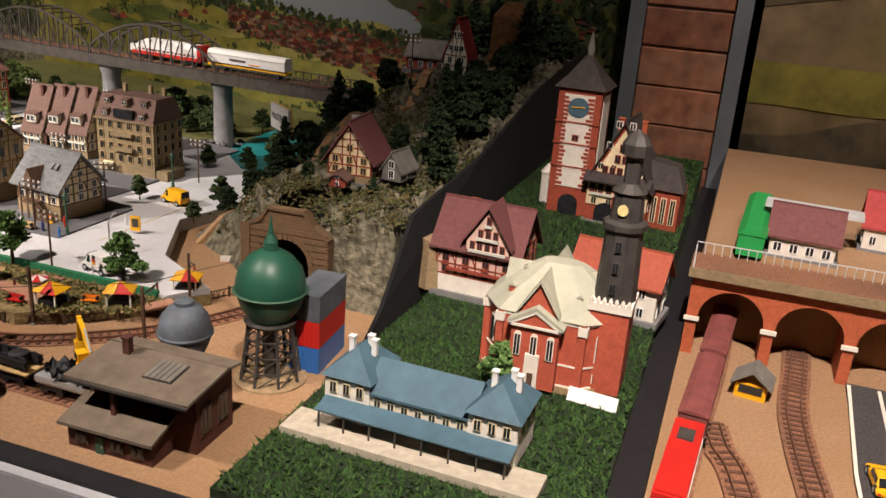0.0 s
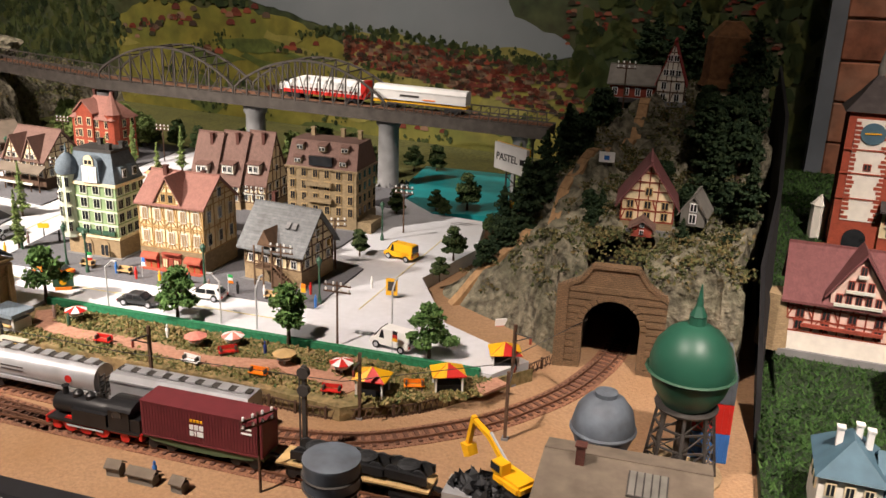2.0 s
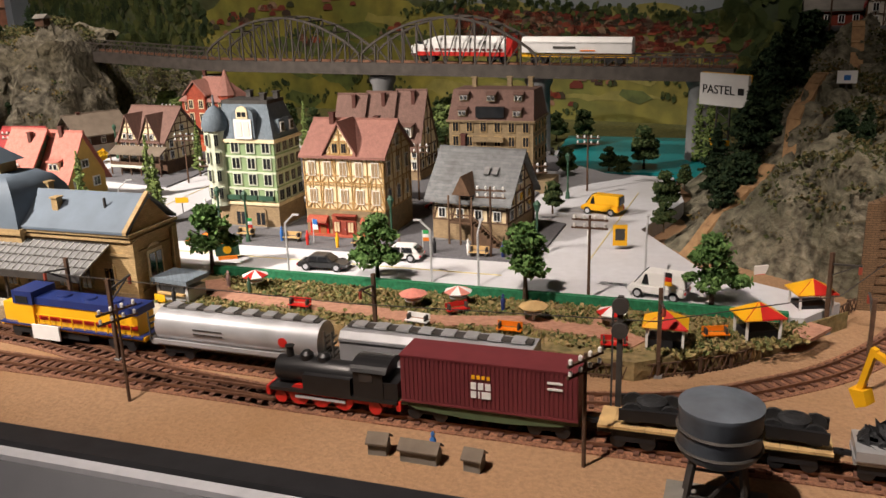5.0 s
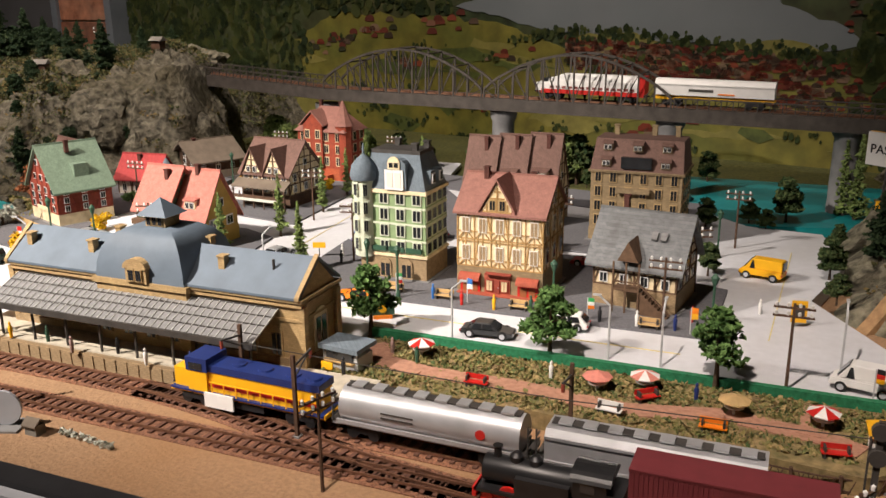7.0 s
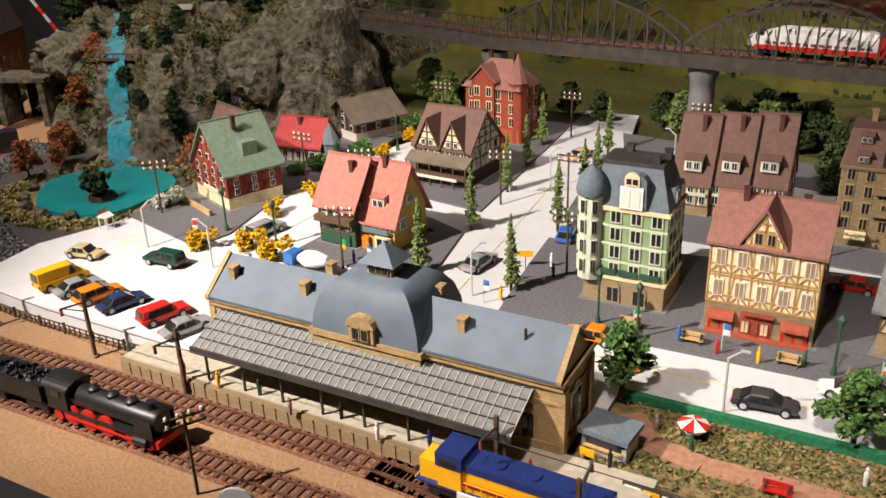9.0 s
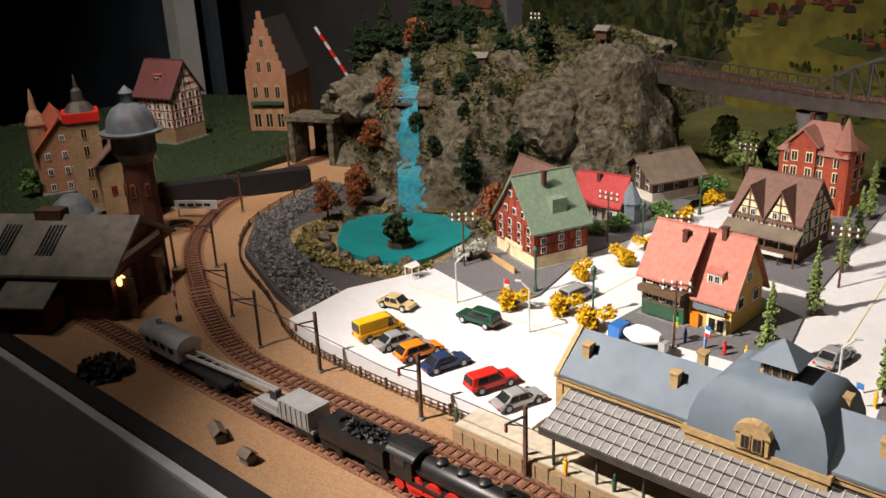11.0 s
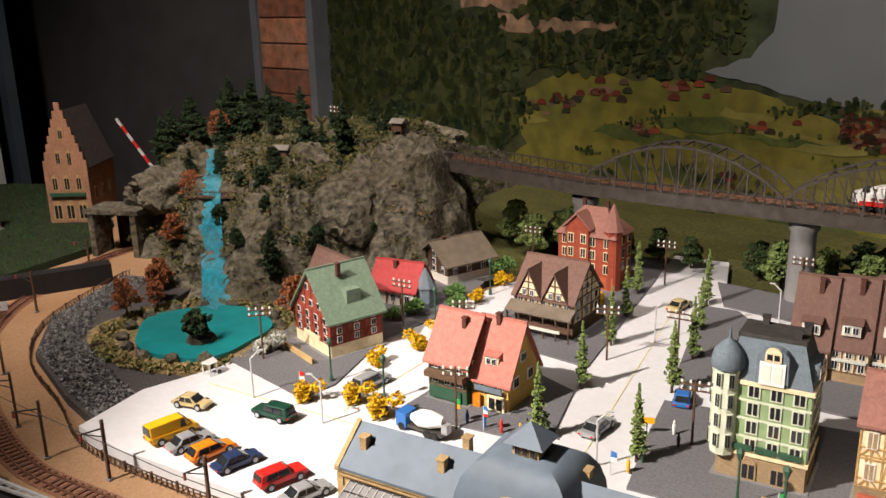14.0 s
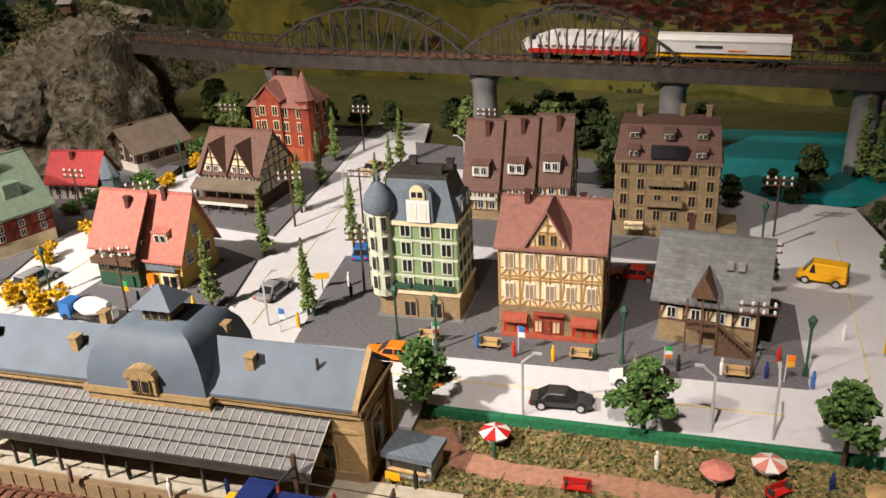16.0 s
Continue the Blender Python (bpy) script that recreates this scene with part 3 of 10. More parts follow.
plot("pavement_4", [(-1.45, 0.735), (-1.32, 0.70), (-1.31, 0.74), (-1.335, 0.86), (-1.31, 0.99), (-1.33, 1.1), (-1.47, 1.1), (-1.46, 0.9)])
plot("pavement_5", [(-0.66, 1.08), (-1.02, 1.15), (-1.05, 1.24), (-0.66, 1.17)])
b = B()
for x0, x1, y in ((-0.94, -0.62, 0.668), (-1.43, -1.2, 0.682)):
    box(b, x0, x1, y, y + 0.001, 0.0, 0.0005)
for x0, y0, x1, y1 in ((-1.035, 0.72, -1.075, 1.15), (-1.268, 0.7, -1.255, 0.95), (-0.56, 0.72, -0.55, 0.98)):
    bar(b, (x0, y0, 0.0002), (x1, y1, 0.0002), 0.0009, 0.0006)
setting("road_marking", b, "linepaint", "thin faded yellow line on the model street", "road marking")
setting("park_ground", slab([(-0.835, 0.548), (-0.6, 0.545), (-0.5, 0.535), (-0.43, 0.585), (-0.37, 0.66), (-0.40, 0.6275), (-0.8595, 0.6275), (-0.8595, 0.56)], -0.017, -0.0035),
        "earth", "earthy park strip with dry grass and shrubs", "park ground")
PATHPTS = [(-0.845, 0.612), (-0.825, 0.585), (-0.79, 0.577), (-0.72, 0.578), (-0.64, 0.57), (-0.58, 0.585), (-0.52, 0.575), (-0.5, 0.565)]
b = B()
for (x0, y0), (x1, y1) in zip(PATHPTS, PATHPTS[1:]):
    bar(b, (x0, y0, -0.0036), (x1, y1, -0.0036), 0.018, 0.0022)
for x0, y0, x1, y1 in ((-0.53, 0.575, -0.525, 0.62), (-0.405, 0.6, -0.39, 0.625)):
    bar(b, (x0, y0, -0.0033), (x1, y1, -0.0033), 0.015, 0.0022)
setting("footpath", b, "path", "reddish winding footpath through the park", "footpath")
setting("kerb", box(B(), -0.858, -0.41, 0.6255, 0.6305, -0.0034, 0.0035), "hedge", "low green felt hedge between park and street", "hedge")
setting("gravel_ground", slab([(-1.47, 0.575), (-1.55, 0.6), (-1.68, 0.655), (-1.77, 0.74), (-1.83, 0.9), (-1.7, 0.93), (-1.66, 0.8), (-1.6, 0.7), (-1.47, 0.69)], -0.017, -0.006),
        "asphalt", "dark grey gravel field inside the track curve", "gravel")
b = B()
RIM = [(-1.475, 0.578), (-1.55, 0.602), (-1.68, 0.657), (-1.768, 0.742), (-1.8, 0.82), (-1.825, 0.9)]
for (x0, y0), (x1, y1) in zip(RIM, RIM[1:]):
    run = math.hypot(x1 - x0, y1 - y0)
    nx, ny = (y1 - y0) / run, -(x1 - x0) / run
    for _ in range(int(run * 9500)):
        k, o = rnd.random(), 0.003 + 0.05 * rnd.random() ** 1.3
        clumps(b, rnd, (x0 + (x1 - x0) * k + nx * o, y0 + (y1 - y0) * k + ny * o, -0.0045), (0.001, 0.001, 0.0008), 1, 0.0025)
tagged(part("gravel", b, "stones", None), "loose grey gravel stones beside the track", "gravel", kind="stuff")


def blob(cx, cy, rx, ry, seed, n=40, wob=0.12):
    r = random.Random(seed)
    ph = [r.random() * 6.28 for _ in range(4)]
    return [(cx + rx * k * math.cos(a), cy + ry * k * math.sin(a)) for i in range(n) for a in (2 * math.pi * i / n,)
            for k in (1 + wob * (math.sin(2 * a + ph[0]) * 0.5 + math.sin(3 * a + ph[1]) * 0.4 + math.sin(5 * a + ph[2]) * 0.25),)]


setting("bank", slab(blob(-1.555, 0.785, 0.125, 0.115, 3), -0.015, -0.004), "earth", "grassy bank round the pond", "bank")
setting("water", slab(blob(-1.55, 0.79, 0.088, 0.078, 5), -0.01, 0.001), "water", "turquoise painted pond below the waterfall", "pond")
setting("water_2", slab([(-0.68, 1.10), (-0.63, 1.085), (-0.54, 1.10), (-0.44, 1.13), (-0.42, 1.36), (-0.7, 1.36)], -0.012, -0.001), "water", "turquoise painted lake below the bridge", "lake")

setting("meadow_ground", slab([(-1.42, 1.17), (-1.3, 1.19), (-1.25, 1.245), (-1.05, 1.25), (-0.66, 1.19), (-0.7, 1.365), (-0.4, 1.365), (-0.4, 1.5), (-1.4, 1.69), (-1.8, 1.76), (-1.8, 1.4), (-1.45, 1.3)], -0.018, -0.006), "scrubland", "olive green meadow strip behind the town", "meadow")
# ---- hills ----


def hill(name, x0, x1, y0, y1, step, height, hole, label, material):
    nx, ny = round((x1 - x0) / step), round((y1 - y0) / step)
    bm = B()
    grid = [[bm.verts.new((x, y, height(x, y))) for i in range(nx + 1) for x in (x0 + i * step,)] for j in range(ny + 1) for y in (y0 + j * step,)]
    for j in range(ny):
        for i in range(nx):
            q = (grid[j][i], grid[j][i + 1], grid[j + 1][i + 1], grid[j + 1][i])
            if max(v.co.z for v in q) > -0.018 and not hole(x0 + (i + 0.5) * step, y0 + (j + 0.5) * step):
                bm.faces.new(q)
    for v in bm.verts:
        k = max(0.0, min(1.0, v.co.z / 0.04))
        p = v.co * 26
        v.co += Vector((noise.noise(p), noise.noise(p + Vector((7, 3, 1))), 0.6 * noise.noise(p * 2.3))) * 0.011 * k
        p = v.co * 70
        v.co += Vector((noise.noise(p), noise.noise(p + Vector((2, 9, 4))), noise.noise(p + Vector((5, 1, 8))))) * 0.0045 * k
    loose = [v for v in bm.verts if not v.link_faces]
    for v in loose:
        bm.verts.remove(v)
    return setting(name, bm, material, label, "hill", smooth=True)


def rocky(x, y, amp):
    p = Vector((x, y, 0.0))
    return amp * (noise.noise(p * 11) * 0.6 + abs(noise.noise(p * 23)) * 0.9 - abs(noise.noise(p * 48)) * 0.6 + noise.noise(p * 95) * 0.3)


def left_height(x, y):
    front = 0.86 + 0.13 * smooth01((-x - 1.72) / 0.16) + 0.13 * smooth01((x + 1.60) / 0.17) + 0.012 * math.sin(40 * x)
    right = -1.385 - 0.06 * smooth01((y - 1.22) / 0.06) - 0.12 * smooth01((y - 1.3) / 0.12) + 0.01 * math.sin(30 * y)
    rise = smooth01((y - front) / 0.17)
    cliff = smooth01((right - x) / 0.075)
    west = smooth01((x + 2.03 + 0.06 * smooth01((y - 1.05) / 0.3)) / 0.09)
    h = (0.15 + 0.03 * smooth01((y - 1.0) / 0.25)) * (1 - 0.55 * smooth01((y - 1.3) / 0.22)) * rise * cliff * west
    crease = math.exp(-(((x - (-1.59 - 0.92 * (y - 0.845))) / 0.035) ** 2))
    h *= 1 - 0.12 * crease
    edge = min(1.0, h / 0.03)
    return -0.02 + h + rocky(x, y, 0.028) * edge + 0.02 * edge * math.exp(-(((x + 1.5) / 0.06) ** 2 + ((y - 1.2) / 0.08) ** 2))


def left_hole(x, y):
    return -1.985 < x < -1.915 and y < 1.05


hill("hill_west", -2.12, -1.36, 0.83, 1.75, 0.005, left_height, left_hole, "rocky grey hillside with scrub and a waterfall", "rock")


def right_height(x, y):
    left = -0.345 - 0.175 * smooth01((y - 0.70) / 0.14) + 0.05 * smooth01((y - 1.1) / 0.2) + 0.008 * math.sin(50 * y)
    width = 0.02 + 0.15 * smooth01((y - 0.72) / 0.15)
    east = -0.2 + 0.028 * smooth01((y - 0.7) / 0.5) + 0.004 * math.sin(37 * y)
    top = 0.098 + 0.045 * smooth01((y - 0.88) / 0.14) + 0.045 * smooth01((y - 1.03) / 0.25)
    h = top * smooth01((x - left) / width) * smooth01((y - 0.713) / 0.022)
    if x > east:
        h = 0
    edge = min(1.0, h / 0.05)
    return -0.02 + h + rocky(x, y, 0.03) * edge


def right_hole(x, y):
    return abs(x + 0.3105) < 0.027 and y < 0.80


hill("hill_east", -0.56, -0.15, 0.69, 1.46, 0.0045, right_height, right_hole, "rocky hill with a railway tunnel and dark trees", "cliff")
# black cloth at the side of the hill
b = B()
ext(b, [(-0.186, 0.6, -0.015), (-0.186, 0.66, 0.02), (-0.19, 0.74, 0.09), (-0.172, 0.9, 0.12), (-0.16, 1.1, 0.17), (-0.155, 1.4, 0.2), (-0.155, 1.44, -0.015)], (0.004, 0, 0))
setting("trim_cloth", b, "cloth", "black cut side board of the hill", "trim")
# path up the hill
b = B()
pts = [(-0.50, 0.80), (-0.44, 0.845), (-0.405, 0.90), (-0.40, 0.96), (-0.365, 1.02), (-0.335, 1.09), (-0.33, 1.16)]
for (x0, y0), (x1, y1) in zip(pts, pts[1:]):
    for k in range(6):
        u, v = k / 6, (k + 1) / 6
        p, q = (x0 + (x1 - x0) * u, y0 + (y1 - y0) * u), (x0 + (x1 - x0) * v, y0 + (y1 - y0) * v)
        bar(b, (*p, right_height(*p) + 0.0005), (*q, right_height(*q) + 0.0005), 0.013, 0.006)
setting("hill_path", b, "dirtpath", "brown dirt path climbing the hill", "path")
# waterfall
b = B()
last = None
for k in range(60):
    u = k / 59
    y = 0.845 + 0.3 * u
    x = -1.59 - 0.92 * (y - 0.845) + 0.005 * math.sin(11 * u)
    w = 0.028 * (1 - 0.4 * u)
    z = max(left_height(x + o * w, y) for o in (-0.5, 0, 0.5)) + 0.0035
    z = max(z, 0.002)
    row = [b.verts.new((x + o * w, y, z - 0.003 * abs(o))) for o in (-1, -0.5, 0, 0.5, 1)]
    if last:
        for i in range(4):
            b.faces.new((last[i], last[i + 1], row[i + 1], row[i]))
    last = row
bmesh.ops.solidify(b, geom=b.faces[:], thickness=0.006)
setting("waterfall", b, "fall", "bright blue painted waterfall running down the rocks", "waterfall", smooth=True)

# scrub, tufts and far woods
b = B()
for _ in range(4200):
    x, y = rnd.uniform(-2.0, -1.4), rnd.uniform(0.87, 1.7)
    z = left_height(x, y)
    d = noise.noise(Vector((x * 7, y * 7, 3.0)))
    if z > 0.0 and d > -0.3 and abs(x + 1.59 + 0.92 * (y - 0.845)) > 0.03 and x < -1.42 - (0.12 if y > 1.02 and d < 0.3 and x > -1.56 else 0):
        clumps(b, rnd, (x, y, z + 0.003), (0.013, 0.013, 0.005), 17, 0.0026)
tagged(part("shrubs", b, "scrub", None), "olive scrub and moss on the rocky hillside", "shrubs", kind="stuff")
b = B()
for _ in range(2300):
    x, y = rnd.uniform(-0.52, -0.19), rnd.uniform(0.73, 1.42)
    z = right_height(x, y)
    d = noise.noise(Vector((x * 9, y * 9, 8.0)))
    if z > 0.03 and d > -0.3 and min(math.hypot(x - px, y - py) for px, py in pts) > 0.025:
        clumps(b, rnd, (x, y, z + 0.002), (0.01, 0.01, 0.004), 13, 0.0021)
tagged(part("shrubs", b, "scrub", None), "dark olive scrub on the tunnel hill", "shrubs", kind="stuff")
b = B()
for _ in range(2000):
    x, y = rnd.uniform(-0.855, -0.4), rnd.uniform(0.55, 0.624)
    if y < 0.535 + 0.1 * max(0, x + 0.5) * 6:
        continue
    near = min(math.hypot(x - px, y - py) for px, py in [(a[0] + (c[0] - a[0]) * k / 4, a[1] + (c[1] - a[1]) * k / 4) for a, c in zip(PATHPTS, PATHPTS[1:]) for k in range(5)])
    if near > 0.011:
        clumps(b, rnd, (x, y, -0.003), (0.006, 0.005, 0.0018), 6, 0.002)
for _ in range(500):
    a = rnd.random() * 6.28
    k = rnd.uniform(1.0, 1.2)
    clumps(b, rnd, (-1.553 + 0.105 * k * math.cos(a), 0.787 + 0.093 * k * math.sin(a), -0.001), (0.006, 0.006, 0.003), 5, 0.003)
tagged(part("meadow", b, "meadow", None), "dry grass tufts with small flowers", "grass", kind="stuff")

# ---- printed landscape on the rear wall ----
MA, MB = Vector((-0.09, 1.45, 0)), Vector((-2.17, 1.83, 0))
MD = (MB - MA).normalized()
MURAL = Matrix.Translation(MA) @ Matrix(((MD.x, 0, -MD.y, 0), (MD.y, 0, MD.x, 0), (0, 1, 0, 0), (0, 0, 0, 1)))
# local: x along the wall to the west, y up, z out of the wall to the room


def mural_material():
    m = mat("printed_forest", (0.035, 0.05, 0.02), 0.6, vary=0.6, grain=26, stain=5, bump=0, tint=(0.1, 0.085, 0.03))
    return m


M["forestprint"] = mural_material()
M["fieldprint"] = mat("printed_meadow", (0.17, 0.15, 0.026), 0.6, vary=0.35, grain=22, stain=7, bump=0, tint=(0.055, 0.085, 0.018))
M["lakeprint"] = mat("printed_lake", (0.17, 0.19, 0.2), 0.6, vary=0.06, grain=8, stain=3, bump=0, tint=(0.14, 0.17, 0.18))
M["roofprint"] = leafy("printed_roofs", [(0.15, 0.028, 0.016), (0.09, 0.025, 0.018), (0.22, 0.055, 0.028), (0.2, 0.14, 0.09), (0.045, 0.025, 0.02), (0.03, 0.035, 0.015)])
M["treeprint"] = leafy("printed_trees", [(0.012, 0.022, 0.01), (0.03, 0.045, 0.015), (0.05, 0.065, 0.02), (0.07, 0.075, 0.02)])
M["rockprint"] = mat("printed_rock", (0.34, 0.22, 0.14), 0.6, vary=0.6, grain=30, bump=0, tint=(0.1, 0.08, 0.05))
M["moorprint"] = mat("printed_moor", (0.14, 0.1, 0.055), 0.6, vary=0.6, grain=12, stain=4, bump=0, tint=(0.16, 0.13, 0.04))
mural = thing("backdrop_mural", (0, 0), 0, "printed photo wall of a lake valley with villages", "backdrop", kind="structure")
mural.matrix_basis = Matrix.Identity(4)


def mural_part(name, bm, material):
    for v in bm.verts:
        v.co = MURAL @ v.co
    part(name, bm, material, mural)


mural_part("forest_print", box(B(), 0.0, 2.12, -0.9, 0.9, -0.03, 0.0), "forestprint")


def flat(bm, pts, z, rough=0.0, seed=1):
    """A print area: a thin sheet with an uneven outline."""
    r = random.Random(seed)
    out = []
    for (x0, y0), (x1, y1) in zip(pts, pts[1:] + pts[:1]):
        n = max(1, int(math.hypot(x1 - x0, y1 - y0) / 0.02))
        for k in range(n):
            out.append((x0 + (x1 - x0) * k / n + r.uniform(-rough, rough), y0 + (y1 - y0) * k / n + r.uniform(-rough, rough), z))
    return ext(bm, out, (0, 0, 0.0006))


b = B()
flat(b, [(1.53, 0.17), (1.42, 0.235), (1.24, 0.225), (1.05, 0.215), (0.86, 0.165), (0.5, 0.145), (0.2, 0.14), (0.2, -0.3), (1.6, -0.3), (1.6, 0.02), (1.5, 0.08)], 0.0004, 0.006, 2)
mural_part("meadow_print", b, "fieldprint")
b, b2 = B(), B()
rf = random.Random(31)
for _ in range(46):
    x, y = rf.uniform(0.3, 1.5), rf.uniform(-0.12, 0.2)
    w, hgt = rf.uniform(0.03, 0.11), rf.uniform(0.006, 0.022)
    s = rf.uniform(-0.01, 0.01)
    flat(rf.choice((b, b2)), [(x - w, y), (x - w * 0.3, y - hgt), (x + w, y + s), (x + w * 0.7, y + hgt + s), (x - w * 0.5, y + hgt * 0.8)], 0.001 + 0.0001 * rf.randrange(8), 0.004, rf.randrange(999))
M["darkfieldprint"] = mat("printed_dark_meadow", (0.075, 0.095, 0.022), 0.6, vary=0.4, grain=40, stain=12, bump=0, tint=(0.04, 0.06, 0.016))
M["hayprint"] = mat("printed_hay_field", (0.2, 0.18, 0.045), 0.6, vary=0.25, grain=40, stain=12, bump=0, tint=(0.13, 0.13, 0.03))
mural_part("field_patches", b, "darkfieldprint")
mural_part("hay_patches", b2, "hayprint")
b = B()
flat(b, [(1.12, 0.242), (1.04, 0.27), (1.0, 0.31), (0.99, 0.5), (0.3, 0.5), (0.55, 0.31), (0.52, 0.245), (0.42, 0.21), (0.39, 0.185), (0.49, 0.168), (0.6, 0.182), (0.75, 0.187), (0.86, 0.19), (0.98, 0.215)], 0.0012, 0.004, 3)
mural_part("lake_print", b, "lakeprint")
b = B()
flat(b, [(1.75, 0.42), (1.5, 0.39), (1.48, 0.34), (1.7, 0.37)], 0.0006, 0.012, 4)
flat(b, [(1.58, 0.335), (1.3, 0.335), (1.28, 0.305), (1.52, 0.305)], 0.0006, 0.01, 5)
mural_part("rock_print", b, "rockprint")
b = B()
r2 = random.Random(11)


def hut(x, y, s):
    h = s * 0.45
    ext(b, [(x - s / 2, y, 0.0024), (x + s / 2, y, 0.0024), (x + s / 2, y + h * 0.6, 0.0024), (x + s * 0.2, y + h * 1.2, 0.0024), (x - s * 0.3, y + h * 1.2, 0.0024), (x - s / 2, y + h * 0.6, 0.0024)], (0, 0, 0.0005))


for _ in range(900):
    x = r2.uniform(0.36, 0.88)
    u = (x - 0.36) / 0.52
    y = r2.uniform(0.06 + 0.075 * u, 0.155 + 0.03 * u)
    hut(x, y, r2.uniform(0.008, 0.018))
for cx, cy, n in ((1.43, 0.165, 16), (1.3, 0.195, 12), (1.15, 0.205, 9), (1.22, 0.12, 5), (1.0, 0.15, 6), (0.72, 0.03, 10), (1.05, 0.06, 5), (0.62, 0.06, 8), (0.5, 0.28, 0)):
    for _ in range(n):
        hut(cx + r2.gauss(0, 0.035), cy + r2.gauss(0, 0.01), r2.uniform(0.012, 0.026))
for _ in range(420):
    hut(r2.uniform(0.05, 0.42), r2.uniform(0.2, 0.34), r2.uniform(0.008, 0.014))
mural_part("village_print", b, "roofprint")
b = B()


def tuft(x, y, s):
    n = 7
    ext(b, [(x + s * r2.uniform(0.6, 1.1) * math.cos(6.283 * i / n), y + s * r2.uniform(0.7, 1.3) * math.sin(6.283 * i / n), 0.0036) for i in range(n)], (0, 0, 0.0004))


for _ in range(6500):
    x = r2.uniform(1.05, 2.12)
    y = r2.uniform(-0.05, 0.5)
    if math.sin(60 * x) * 0.012 + 0.345 < y < 0.415 + math.sin(47 * x) * 0.01 and 1.5 < x < 1.72 or 1.3 < x < 1.55 and 0.305 < y < 0.333 + math.sin(80 * x) * 0.006:
        continue
    if y > 0.235 + (0.0 if x > 1.12 else 0.05) or x > 1.52 + 0.04 * math.sin(30 * y):
        tuft(x, y, r2.choice((0.004, 0.006, 0.008, 0.013)) * r2.uniform(0.7, 1.2))
for _ in range(220):
    x = r2.uniform(0.4, 0.95)
    tuft(x, 0.165 + 0.03 * smooth01((x - 0.45) / 0.3) + r2.gauss(0, 0.006), r2.uniform(0.003, 0.007))
for _ in range(70):
    cx, cy = r2.uniform(0.4, 1.5), r2.uniform(-0.1, 0.2)
    for _ in range(r2.randrange(3, 14)):
        tuft(cx + r2.gauss(0, 0.018), cy + r2.gauss(0, 0.004), r2.uniform(0.002, 0.006))
for _ in range(500):
    tuft(r2.uniform(0.0, 0.4), r2.uniform(0.0, 0.4), r2.uniform(0.008, 0.02))
mural_part("tree_print", b, "treeprint")
east = thing("backdrop_moor", (0, 0), 0, "printed photo wall of brown moorland hills", "backdrop", kind="structure")
part("moor_print", box(B(), 0.105, 1.6, 1.47, 1.5, -0.9, 0.9), "moorprint", east)
XS = [0.105 + 0.03 * k for k in range(34)]
b = B()
ext(b, [(x, 1.469, 0.118 + 0.02 * math.sin(5 * x) + 0.006 * math.sin(17 * x)) for x in XS] + [(x, 1.469, 0.19 + 0.012 * math.sin(3.1 * x + 1)) for x in XS[::-1]], (0, -0.001, 0))
part("field_print", b, "fieldprint", east)
M["heathprint"] = mat("printed_heath", (0.06, 0.05, 0.028), 0.6, vary=0.6, grain=26, stain=7, bump=0, tint=(0.12, 0.085, 0.04))
b = B()
ext(b, [(x, 1.4675, -0.05) for x in XS] + [(x, 1.4675, 0.09 + 0.03 * math.sin(8 * x - 1.2) + 0.008 * math.sin(26 * x)) for x in XS[::-1]], (0, -0.001, 0))
part("heath_print", b, "heathprint", east)
b = B()
ext(b, [(x, 1.469, 0.26 + 0.06 * math.sin(4 * x)) for x in XS] + [(x, 1.469, 0.36 + 0.05 * math.sin(4 * x + 0.8)) for x in XS[::-1]], (0, -0.001, 0))
part("ridge_print", b, "heathprint", east)


def brick_column(name, x, y, w, rz):
    col = thing(name, (x, y, 0), rz, "old brick pillar framed by grey steel posts", "pillar", kind="structure")
    part("mortar_core", box(B(), -w / 2 + 0.022, w / 2 - 0.022, 0.006, 0.05, -0.9, 1.0), "mortar", col)
    for sx in (-1, 1):
        part("steel_frame", box(B(), sx * w / 2 - 0.012 - sx * 0.012, sx * w / 2 + 0.012 - sx * 0.012, -0.006, 0.06, -0.9, 1.0), "steelpost", col)
    r = random.Random(5)
    z, n = -0.1, 0
    while z < 0.75:
        h = 0.06
        split = r.choice((None, None, 0.03, None))
        cuts = [(-w / 2 + 0.025, w / 2 - 0.025)] if split is None else [(-w / 2 + 0.025, split - 0.0015), (split + 0.0015, w / 2 - 0.025)]
        for x0, x1 in cuts:
            bm = B()
            box(bm, x0, x1, r.uniform(-0.003, 0.002), 0.02, z, z + h + r.uniform(-0.003, 0.001))
            bmesh.ops.bevel(bm, geom=bm.edges[:], offset=0.002, segments=1, affect="EDGES")
            part("brick", bm, "brick", col)
        z += h + 0.0025
    return col


brick_column("pillar_1", -0.002, 1.42, 0.185, 0)
brick_column("pillar_2", -2.27, 1.8, 0.24, -10)
setting("wall_panel", box(B(), -3.9, -2.42, 1.86, 1.9, -0.9, 1.7), "wall", "plain dark grey panel beside the brick pillar", "wall")
M["bluewall"] = mat("dark_blue_glazing", (0.045, 0.065, 0.085), 0.5, vary=0.3, grain=4, stain=2, bump=0)
setting("window_1", box(B(), -4.4, -2.98, 1.5, 1.53, -0.9, 1.7), "bluewall", "dark blue glass showcase wall", "window")
setting("wall_post", box(B(), -2.975, -2.92, 1.36, 1.42, -0.9, 1.7), "post", "pale upright post at the end of the glazing", "post")

